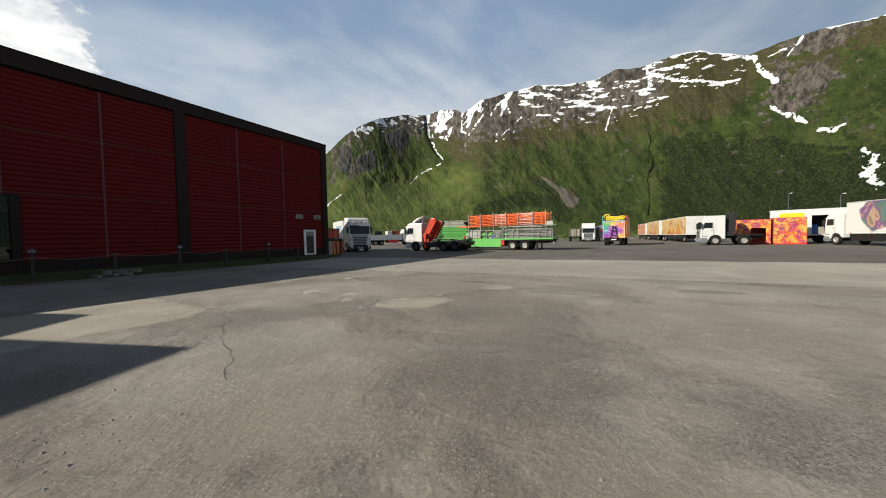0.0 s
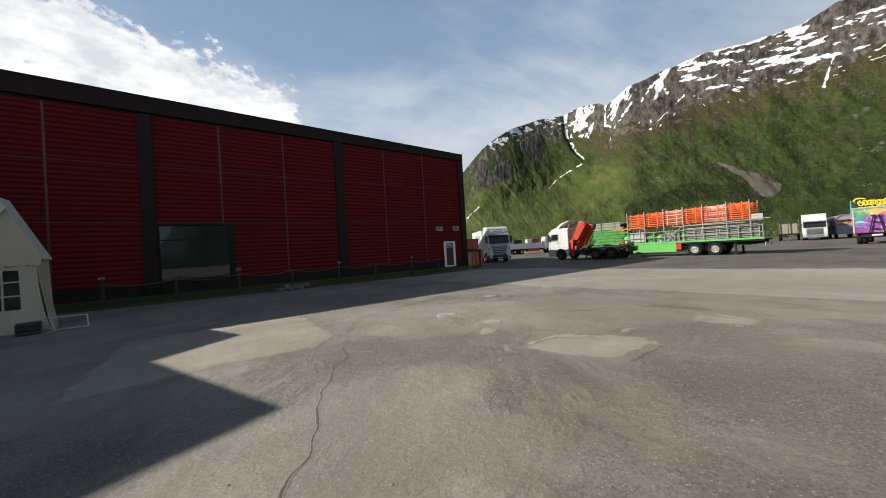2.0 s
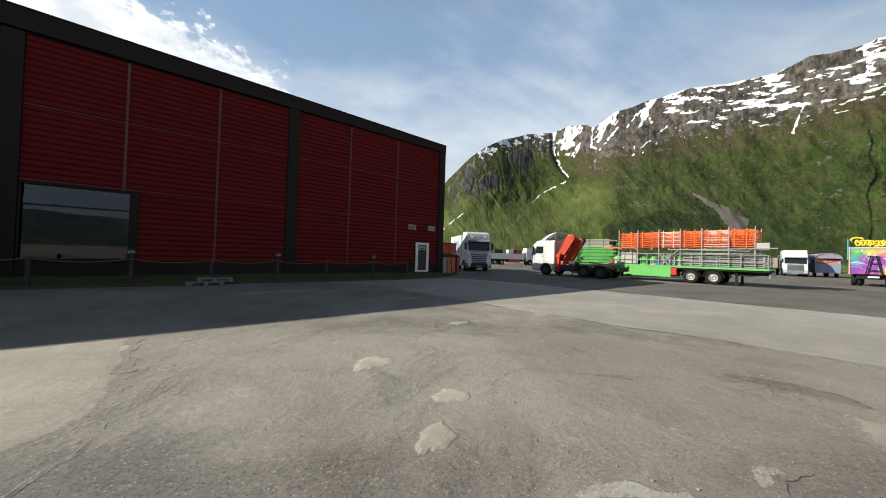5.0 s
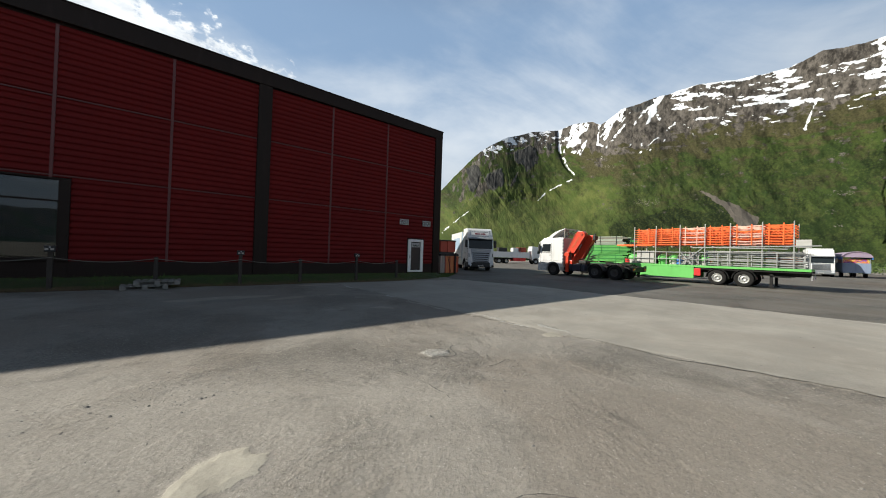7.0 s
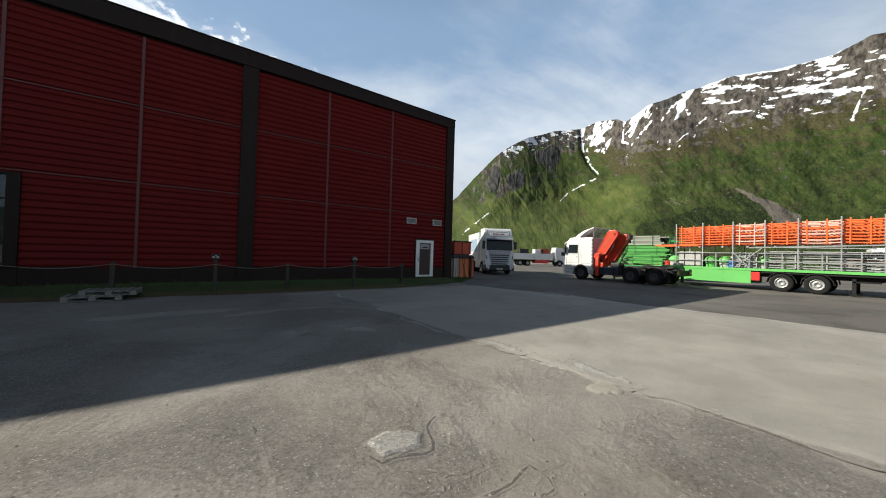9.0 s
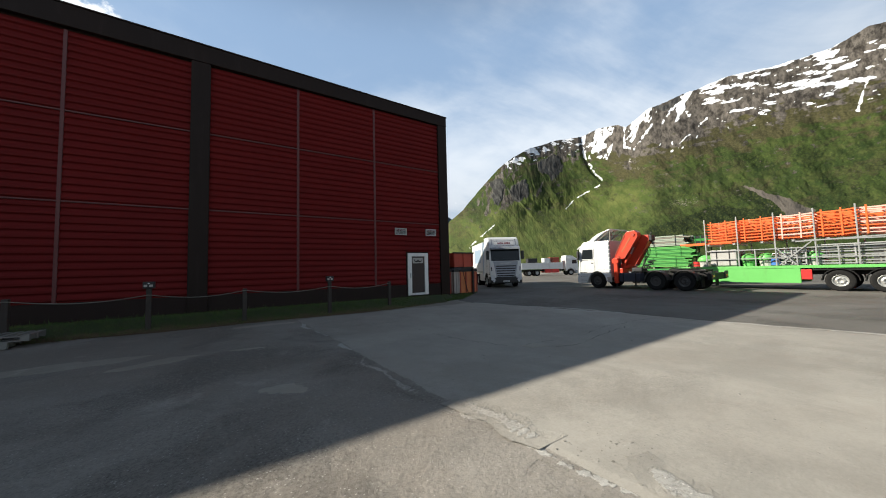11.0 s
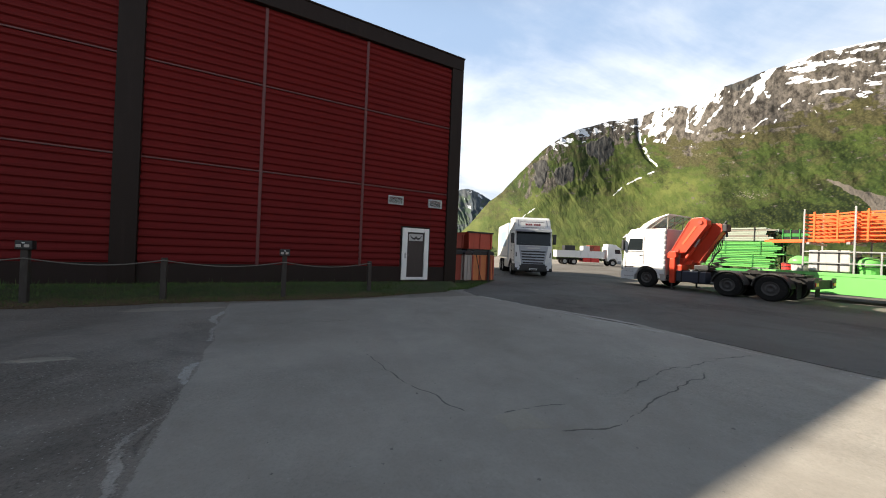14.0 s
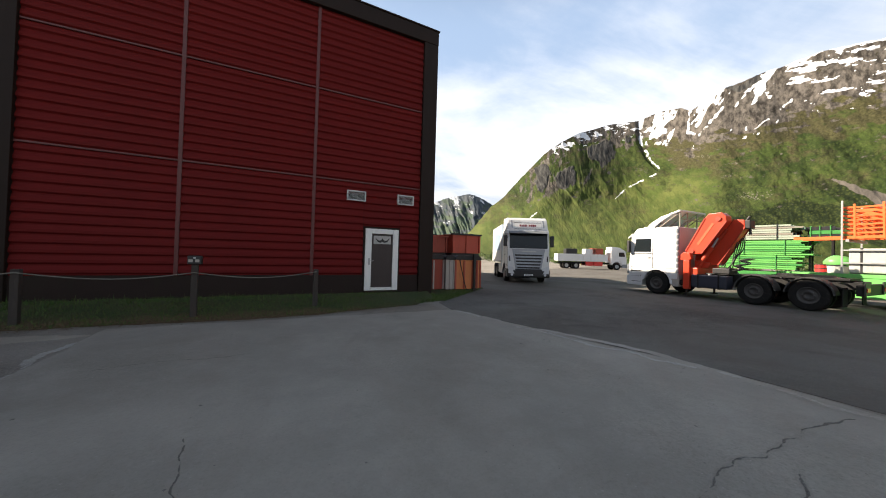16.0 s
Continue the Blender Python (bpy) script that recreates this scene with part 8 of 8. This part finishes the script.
def tanker():
    t = thing("ride_trailer", pose(58, -17.3, 0, 0, 0, facing(-1, -0.20)), "silver-blue ride trailer under a faded lilac canopy", "trailer")
    bm = B()
    prism(bm, [(-1.20, 0.62), (1.20, 0.62), (1.27, 1.0), (1.25, 1.95), (-1.25, 1.95), (-1.27, 1.0)], "y", -9, 0, 0.05)
    part("body", bm, M["silver_blue"], t, "pale silver-blue painted body")
    bm = B()
    box(bm, -1.15, 1.15, -8.8, -0.2, 1.96, 2.55, 0.02)
    part("folded_cars", bm, M["mural_a"], t, "folded ride cars in bright colours")
    for y in (-0.15, -3.0, -6.0, -8.85):
        for x in (-1.2, 1.2):
            bm = B()
            beam(bm, (x, y, 1.95), (x, y, 2.75), 0.07, 0.07)
            part("canopy_post", bm, M["galv"], t)
    bm = B()
    n = 12
    arc = [(1.35 * math.cos(math.pi * k / n), 2.75 + 0.80 * math.sin(math.pi * k / n)) for k in range(n + 1)]
    inn = [(1.27 * math.cos(math.pi * k / n), 2.75 + 0.72 * math.sin(math.pi * k / n)) for k in range(n + 1)]
    prism(bm, arc + inn[::-1], "y", -9.2, 0.25)
    part("canopy", bm, M["lilac"], t, "faded lilac arched canopy")
    bm = B()
    prism(bm, inn, "y", 0.10, 0.16)
    part("canopy_end", bm, M["lilac"], t, "faded lilac canopy end")
    for x in (-1.33, 1.33):
        bm = B()
        box(bm, x - 0.03, x + 0.03, -9.2, 0.25, 2.45, 2.75)
        part("valance", bm, M["blue"], t, "dark blue canopy valance")
    for y in (-1.6, -6.8, -8.0):
        for x, s in ((-1.08, -1), (1.08, 1)):
            wheel(t, x, y, 0.46, 0.3, "rim", False, s)


tanker()


def cage_trailer():
    t = thing("cage_trailer", pose(57.5, -11.2, 0, 0, 0, facing(-1, -0.12)), "rusty brown cage trailer of upright steel frames", "trailer")
    bm = B()
    box(bm, -1.2, 1.2, -7.0, 0.0, 0.95, 1.12, 0.02)
    part("deck", bm, M["chassis"], t)
    for y in (0.0, -1.4, -2.8, -4.2, -5.6, -7.0):
        for x in (-1.15, 0.0, 1.15):
            bm = B()
            box(bm, x - 0.05, x + 0.05, y - 0.05, y + 0.05, 1.12, 3.1)
            part("upright", bm, M["rim_dark"], t)
    for z in (1.8, 2.5, 3.1):
        for x in (-1.15, 1.15):
            bm = B()
            box(bm, x - 0.03, x + 0.03, -7.0, 0.05, z - 0.05, z + 0.05)
            part("rail", bm, M["galv"], t)
    bm = B()
    box(bm, -1.0, 1.0, -6.8, -0.3, 1.13, 2.7, 0.05)
    part("load", bm, M["plywood"], t, "grey-brown stacked load")
    for y in (-1.4, -5.2, -6.3):
        for x, s in ((-1.05, -1), (1.05, 1)):
            wheel(t, x, y, 0.46, 0.3, "rim_dark", False, s)


cage_trailer()


def graffiti_trailer():
    t = thing("mural_trailer", pose(29.3, -20.5, 0, 0, 0, facing(-1, 0.04)), "tall box trailer covered with purple and orange funfair artwork", "trailer")
    bm = B()
    box(bm, -1.28, 1.28, -6.5, 0.0, 1.0, 3.12, 0.02)
    part("box_body", bm, M["burst"], t, "box body with rainbow rays and stars")
    bm = B()
    box(bm, -1.33, 1.33, -6.55, 0.05, 3.122, 3.26, 0.02)
    part("roof_edge", bm, M["grey_blue"], t, "pale blue roof edge")
    for x in (-1.27, 1.27):
        bm = B()
        box(bm, x - 0.04, x + 0.04, 0.0, 0.05, 1.0, 3.1)
        part("corner_post", bm, M["salmon"], t)
    for x in (-1.05, 1.05):
        for y in (-0.9, -5.2):
            wheel(t, x, y, 0.48, 0.3, "rim_dark", True, -1 if x < 0 else 1)
    bm = B()
    box(bm, -0.9, 0.9, -6.2, -0.2, 0.6, 0.998)
    part("underframe", bm, M["chassis"], t)
    bm = B()
    box(bm, -0.3, 0.3, 0.0, 0.03, 0.72, 0.86)
    part("plate", bm, M["white"], t)
    # upright towing frame before the rear wall
    bm = B()
    for x in (-0.42, 0.42):
        beam(bm, (x, 0.14, 0.95), (x * 0.30, 0.14, 2.55), 0.07, 0.07)
    for z, w in ((1.35, 0.33), (1.95, 0.22), (2.50, 0.30)):
        beam(bm, (-w, 0.14, z), (w, 0.14, z), 0.06, 0.06)
    beam(bm, (-0.5, 0.05, 0.98), (0.5, 0.05, 0.98), 0.10, 0.10)
    part("towing_frame", bm, M["chassis"], t, "dark folded towing frame")
    # yellow moulded scrollwork standing on the roof: rings, bars and a curled end
    for k in range(9):
        x, turn = -1.08 + 0.235 * k, 1 if k % 2 else -1
        bm = B()
        tube_run(bm, [(x + turn * (0.20 - 0.016 * i) * math.cos(0.75 * i + k), -0.5 + 0.05 * (k % 2), 3.63 + (0.27 - 0.018 * i) * math.sin(0.75 * i + k)) for i in range(11)], 0.062, 8, 2)
        part("scroll", bm, M["yellow"], t, "yellow moulded scroll")
    bm = B()
    tube_run(bm, [(0.55, -0.5, 4.02), (0.85, -0.5, 4.10), (1.12, -0.5, 4.05), (1.22, -0.5, 3.88), (1.18, -0.5, 3.66)], 0.07, 8, 4)
    part("scroll", bm, M["yellow"], t, "yellow curled end piece")
    bm = B()
    beam(bm, (-1.25, -0.5, 3.28), (1.25, -0.5, 3.28), 0.10, 0.06)
    part("scroll_rail", bm, M["yellow"], t)
    bm = B()
    prism(bm, [(-1.45, 1.1), (-1.36, 1.1), (-1.36, 3.9), (-1.45, 3.9)], "y", -6.4, -0.1)
    part("side_board", bm, M["mural_b"], t, "tall painted side board")
    bm = B()
    prism(bm, [(1.335, 2.2), (1.40, 2.2), (1.40, 3.95), (1.335, 3.95)], "y", -2.2, -0.05)
    part("teal_board", bm, M["teal"], t, "pale teal upright board")


graffiti_trailer()


def long_trailer(a, b, top, mat, label):
    a, b = Vector(a), Vector(b)
    d = (a - b).normalized()
    L = (a - b).length
    t = thing("mural_trailer", pose(a.x, a.y, 0, 0, 0, facing(d.x, d.y)), label, "trailer", "painted trailers in a row")
    bm = B()
    box(bm, -1.25, 1.25, -L, 0.0, 1.15, top, 0.03)
    part("box_body", bm, M["white"], t, "white box body")
    for s in (-1, 1):
        bm = B()
        box(bm, s * 1.262 - 0.008, s * 1.262 + 0.008, -L + 0.1, -0.1, 1.25, top - 0.12)
        part("painted_side", bm, M[mat], t, "side painted with orange and brown artwork")
        bm = B()
        box(bm, s * 1.18 - 0.02, s * 1.18 + 0.02, -L + 2.5, -1.8, 0.42, 1.12)
        part("skirt", bm, M["chassis"], t)
        for k in range(7):
            y = -0.2 - k * (L - 0.4) / 6
            bm = B()
            box(bm, s * 1.268 - 0.012, s * 1.268 + 0.012, y - 0.02, y + 0.02, 1.2, top - 0.05)
            part("panel_joint", bm, M["alu"], t)
    for y in (-1.0, -L + 2.6, -L + 1.3):
        for x, s in ((-1.08, -1), (1.08, 1)):
            wheel(t, x, y, 0.48, 0.3, "rim", False, s)
    bm = B()
    box(bm, -0.55, 0.55, -L + 0.3, -0.3, 0.75, 1.148)
    part("underframe", bm, M["chassis"], t)


long_trailer((43.5, -30.8), (58.5, -28.4), 4.0, "mural_c", "long white box trailer painted with a desert scene")
long_trailer((60.0, -28.0), (74.0, -26.2), 4.0, "mural_c", "long white box trailer painted with warm artwork")
long_trailer((76.0, -25.8), (88.0, -24.2), 3.9, "mural_a", "far box trailer painted in bright colours")


def dark_tractor():
    t = empty_chassis_lorry("crane_lorry", pose(30.2, -29.5, 0, 0, 0, facing(-0.05, 0.99)), "white tractor lorry with black crane and dark chassis", back=-5.6, axles=(-1.36, -3.9), rim="rim", modern=False, top=3.4, detail=True)
    bm = B()
    box(bm, -1.0, 1.0, -3.1, -2.45, 1.06, 1.5, 0.03)
    part("crane_base", bm, M["black"], t)
    for x, lean in ((-0.6, 0.1), (0.0, -0.15), (0.5, 0.05)):
        bm = B()
        prism(bm, [(-2.5, 1.5), (-3.2, 1.5), (-3.3 - lean, 3.5), (-3.1 - lean, 3.75), (-2.65 - lean, 3.6)], "x", x - 0.18, x + 0.18, 0.03)
        part("boom", bm, M["black"], t, "black folded crane boom")
    bm = B()
    box(bm, -1.2, 1.2, -5.5, -3.4, 1.06, 1.22, 0.02)
    part("bed", bm, M["chassis"], t)


dark_tractor()


def booth(at, w, h, mat, label, d=2.4, opening=None):
    t = thing("fair_booth", at, label, "booth", "folded fair booths")
    bm = B()
    if opening:
        o0, o1, oh = opening
        box(bm, -w / 2, o0, -0.1, 0.0, 0.12, h)
        box(bm, o1, w / 2, -0.1, 0.0, 0.12, h)
        box(bm, o0, o1, -0.1, 0.0, oh, h)
    else:
        box(bm, -w / 2, w / 2, -0.1, 0.0, 0.12, h, 0.01)
    part("front", bm, M[mat], t, "front painted with orange and purple artwork")
    bm = B()
    for x in (-w / 2, w / 2 - 0.08):
        box(bm, x, x + 0.08, -d, -0.102, 0.12, h - 0.02)
    box(bm, -w / 2 + 0.081, w / 2 - 0.081, -d, -d + 0.08, 0.12, h - 0.02)
    part("side_walls", bm, M["rust_red"], t)
    bm = B()
    box(bm, -w / 2, w / 2, -d, -0.102, h - 0.018, h + 0.05)
    part("roof", bm, M["red_paint"], t)
    bm = B()
    box(bm, -w / 2 + 0.09, w / 2 - 0.09, -d + 0.09, -0.11, 0.0, 0.118)
    part("floor", bm, M["black"], t)
    bm = B()
    box(bm, -w / 2, w / 2, 0.002, 0.05, 0.0, 0.14)
    part("kick_strip", bm, M["red_paint"], t)
    return t


booth(pose(32.4, -34.9, 0, 0, 0, facing(-1, 0.12)), 3.0, 2.85, "mural_b", "folded fair booth with orange artwork and a dark hatch", opening=(-1.1, 0.2, 1.9))
booth(pose(31.6, -37.8, 0, 0, 0, facing(-1, 0.12)), 2.6, 2.95, "mural_b", "folded fair booth painted orange and purple", 2.6)


def open_van():
    t = thing("open_trailer", pose(35.5, -40.6, 0, 0, 0, facing(-1, 0.22)), "white box trailer with an open dark doorway and yellow band", "trailer")
    w, h, d = 6.8, 3.85, 2.5
    bm = B()
    for x0, x1, z0, z1 in ((-w / 2, -1.75, 0.9, h), (-0.1, w / 2, 0.9, h), (-1.75, -0.1, 3.25, h), (-1.75, -0.1, 0.9, 1.05)):
        box(bm, x0 + 0.001, x1 - 0.001, -0.08, 0.0, z0, z1)
    part("front", bm, M["white"], t, "white side wall")
    # walls coloured near-black so the doorway looks unlit inside
    bm = B()
    box(bm, -w / 2, w / 2, -d, -d + 0.08, 0.9, h)
    box(bm, -w / 2, -w / 2 + 0.08, -d + 0.081, -0.081, 0.9, h)
    box(bm, w / 2 - 0.08, w / 2, -d + 0.081, -0.081, 0.9, h)
    part("walls", bm, M["dark_room"], t)
    bm = B()
    prism(bm, [(-d - 0.03, h + 0.002), (0.03, h + 0.002), (-0.3, h + 0.16), (-d + 0.3, h + 0.16)], "x", -w / 2 - 0.03, w / 2 + 0.03)
    part("roof", bm, M["white"], t)
    bm = B()
    box(bm, 0.5, 2.6, 0.002, 0.03, 2.95, 3.6)
    part("yellow_band", bm, M["yellow"], t, "yellow painted band")
    bm = B()
    box(bm, -w / 2, w / 2, -d + 0.081, -0.081, 0.9, 1.0)
    part("floor", bm, M["plywood"], t)
    for k in range(3):
        bm = B()
        box(bm, -1.7 + 0.55 * k, -1.25 + 0.55 * k, -1.6, -0.9, 1.002, 1.6 + 0.3 * k, 0.02)
        part("crate", bm, M["plywood"] if k % 2 else M["blue"], t)
    for x in (-2.0, -0.8, 2.6):
        for y, s in ((-0.25, 1), (-d + 0.25, -1)):
            bm = B()
            rod(bm, (x, y - 0.14, 0.45), (x, y + 0.14, 0.45), 0.45, 20)
            part("wheel", bm, M["rubber"], t)
    bm = B()
    box(bm, -w / 2 + 0.3, w / 2 - 0.3, -d + 0.5, -0.5, 0.55, 0.898)
    part("underframe", bm, M["chassis"], t)


open_van()

for x, y, h in ((63.5, -46.4, 8.0), (60.0, -51.6, 7.2)):
    lamp = thing("yard_lamp", pose(x, y, 0), "tall grey yard lamp post", "street lamp", "yard lamps")
    bm = B()
    rod(bm, (0, 0, 0), (0, 0, h), 0.09, 10, 0.05)
    part("pole", bm, M["grille_dark"], lamp)
    bm = B()
    beam(bm, (0, 0, h), (-0.9, 0, h + 0.1), 0.05, 0.05)
    part("arm", bm, M["grille_dark"], lamp)
    bm = B()
    box(bm, -1.3, -0.85, -0.14, 0.14, h + 0.04, h + 0.16, 0.03)
    part("head", bm, M["white"], lamp, "white lamp head")

# ---------------- party tent ----------------
def tent():
    t = thing("party_tent", pose(-22.62, -7.4, 0, 0, 0, 0), "cream canvas party tent with white roof and barred window", "tent")
    w, d, eave, apex = 0.65, 0.75, 2.05, 3.75
    bm = B()
    # front gable wall with window
    wx0, wx1, wz0, wz1 = -0.58, 0.32, 0.66, 1.74
    for x0, x1, z0, z1 in ((-w, wx0, 0.0, eave), (wx1, w, 0.0, eave), (wx0, wx1, 0.0, wz0), (wx0, wx1, wz1, eave)):
        box(bm, x0, x1, -0.012, 0.012, z0, z1)
    bmesh.ops.subdivide_edges(bm, edges=bm.edges[:], cuts=3, use_grid_fill=True)
    for v in bm.verts:
        v.co.x += (0.22 if v.co.x > 0 else -0.22) * abs(v.co.x / w) ** 3 * max(0, 1 - v.co.z / 1.9) ** 2
        v.co.y += 0.035 * math.sin(v.co.x * 5.0) * math.sin(v.co.z * 1.7) + 0.02 * math.sin(v.co.x * 13)
    part("front_wall", bm, M["canvas"], t, "cream canvas wall")
    bm = B()
    pts = [(-w - 0.1, eave + 0.02), (0, apex), (w + 0.1, eave + 0.02)]
    hem = [(w + 0.1 - (2 * w + 0.2) * i / 24, eave - 0.16 - 0.06 * (i % 2)) for i in range(25)]
    prism(bm, pts + hem, "y", -0.05, -0.02)
    part("gable", bm, M["canvas"], t, "cream gable with scalloped hem")
    # added white panel, standing in for the bright upper left of the gable
    bm = B()
    prism(bm, [(0.03, apex + 0.03), (-w - 0.16, eave + 0.02), (-w - 0.16, eave - 0.30), (-0.05, apex - 0.62), (0.20, apex - 0.30)], "y", -0.16, -0.10)
    part("roof_flap", bm, M["canvas_roof"], t, "white panel added for the bright top of the gable")
    bm = B()
    for s in (-1, 1):
        a, b = [(0, apex + 0.02), (s * (w + 0.12), eave)], [(s * (w + 0.12), eave - 0.03), (0, apex - 0.02)]
        prism(bm, a + b, "y", -0.045, d)
    part("roof", bm, M["canvas_roof"], t, "white sloping tent roof")
    for s in (-1, 1):
        bm = B()
        n, layers = 16, []
        for off in (0.0, 0.012):
            rows = []
            for i in range(n + 1):
                y = d * i / n
                rows.append([bm.verts.new((s * (w + 0.015 + off + 0.03 * math.sin(y * 6 + z * 2) + 0.20 * max(0, 1 - z / 1.9) ** 2), y, z)) for z in (0.0, 0.7, 1.4, eave)])
            for a, b in zip(rows, rows[1:]):
                for j in range(3):
                    bm.faces.new((a[j], a[j + 1], b[j + 1], b[j]))
            layers.append(rows)
        for end in (0, n):
            for j in range(3):
                bm.faces.new((layers[0][end][j], layers[0][end][j + 1], layers[1][end][j + 1], layers[1][end][j]))
        bmesh.ops.recalc_face_normals(bm, faces=bm.faces)
        part("side_wall", bm, M["canvas"], t, "loose cream side curtain")
    bm = B()
    box(bm, -w, w, d - 0.02, d, 0, eave)
    prism(bm, [(-w, eave), (w, eave), (0, apex - 0.05)], "y", d - 0.02, d)
    part("back_wall", bm, M["canvas"], t)
    bm = B()
    box(bm, wx0 - 0.02, wx1 + 0.02, 0.02, 0.03, wz0, wz1)
    pane = part("window_pane", bm, M["glass"], t, "dark plastic window")
    bm = B()
    for x in (wx0 + 0.30, wx0 + 0.60):
        box(bm, x - 0.02, x + 0.02, -0.02, 0.018, wz0, wz1)
    for z in (wz0 + 0.38, wz0 + 0.76):
        box(bm, wx0, wx1, -0.022, 0.016, z - 0.02, z + 0.02)
    part("window_bars", bm, M["canvas"], pane)
    for x in (-w, w):
        for y in (0.06, d - 0.06):
            bm = B()
            rod(bm, (x * 0.985, y, 0), (x * 0.985, y, eave), 0.03, 8)
            part("pole", bm, M["galv"], t)


tent()

ballast = thing("steel_bars", pose(-21.72, -7.75, 0), "loose steel tent bars and legs beside the tent", "metal bars")
for a, b in (((-0.1, 0, 0.38), (0.75, 0, 0.36)), ((0.75, 0, 0.36), (0.80, -0.1, 0.02)), ((0.05, -0.05, 0.36), (0.15, -0.15, 0.02)), ((0.15, -0.15, 0.03), (0.80, -0.1, 0.05)), ((0.15, -0.15, 0.03), (-0.05, -0.9, 0.03)), ((0.35, -0.13, 0.05), (0.10, -0.95, 0.03))):
    bm = B()
    rod(bm, a, b, 0.022, 8)
    part("bar", bm, M["galv"], ballast)
weight = thing("ballast_weight", pose(-22.05, -7.85, 0, 0, 0, 12), "dark stacked ballast weight at the tent's corner", "weight")
for k in range(3):
    bm = B()
    box(bm, -0.22, 0.22, -0.22, 0.22, 0.0 + 0.11 * k, 0.10 + 0.11 * k, 0.02)
    part("slab", bm, M["black"], weight)


# ---------------- bushes at the edge of the yard ----------------
def bushes():
    g, N = material("birch_scrub_leaves")
    rnd = N.n("ShaderNodeNewGeometry").outputs["Random Per Island"]
    finish(N, N.mix(rnd, (0.030, 0.060, 0.012), (0.105, 0.150, 0.035)), 0.75)
    verts, faces = [], []
    r = random.Random(17)
    for _ in range(520):
        az = radians(r.uniform(34, 118))
        d = r.uniform(95, 170)
        cx, cy = -10 + d * math.sin(az), -14 + d * math.cos(az)
        s = r.uniform(0.9, 2.3)
        for _ in range(80):
            th, ph, q = r.uniform(0, 6.28), r.uniform(0, 1.5), r.random() ** 0.4
            x, y, z = cx + s * q * math.cos(th) * math.cos(ph), cy + s * q * math.sin(th) * math.cos(ph), s * q * math.sin(ph) * 1.2
            w = r.uniform(0.14, 0.32)
            a, b = r.uniform(0, 6.28), r.uniform(-1, 1)
            n = len(verts)
            verts += [(x - w * math.cos(a), y - w * math.sin(a), z - w * b), (x + w * math.cos(a), y + w * math.sin(a), z + w * b), (x - w * b * 0.5, y + w * 0.3, z + w * 1.2)]
            faces.append((n, n + 1, n + 2))
    tagged(new("bushes", from_arrays("bushes", verts, faces, g)), "low green birch scrub at the foot of the mountain", "bushes", kind="stuff")


bushes()


def litter():
    """Dead leaves and bits of bark lying along the edge of the turf."""
    m, N = material("dead_leaves")
    rnd = N.n("ShaderNodeNewGeometry").outputs["Random Per Island"]
    finish(N, N.mix(rnd, (0.060, 0.032, 0.016), (0.190, 0.130, 0.070)), 0.85)
    r = random.Random(33)
    verts, faces = [], []
    for _ in range(2600):
        x = r.uniform(-18, -1.0)
        y = -2.30 + r.gauss(0, 0.16) + (0.0 if x < -4 else (x + 4) * 0.33)
        a, w, l = r.uniform(0, 6.28), r.uniform(0.006, 0.016), r.uniform(0.012, 0.034)
        c, d = math.cos(a), math.sin(a)
        z = max(0.008, bank_z(y - (0.0 if x < -4 else (x + 4) * 0.33)) + 0.004)
        k = len(verts)
        verts += [(x - c * l, y - d * l, z), (x - d * w, y + c * w, z + r.uniform(0, 0.014)), (x + c * l, y + d * l, z + r.uniform(0, 0.012)), (x + d * w, y - c * w, z + 0.003)]
        faces.append((k, k + 1, k + 2, k + 3))
    tagged(new("leaf_litter", from_arrays("leaf_litter", verts, faces, m)), "brown dead leaves and bark along the turf edge", "leaf litter", kind="stuff")


litter()
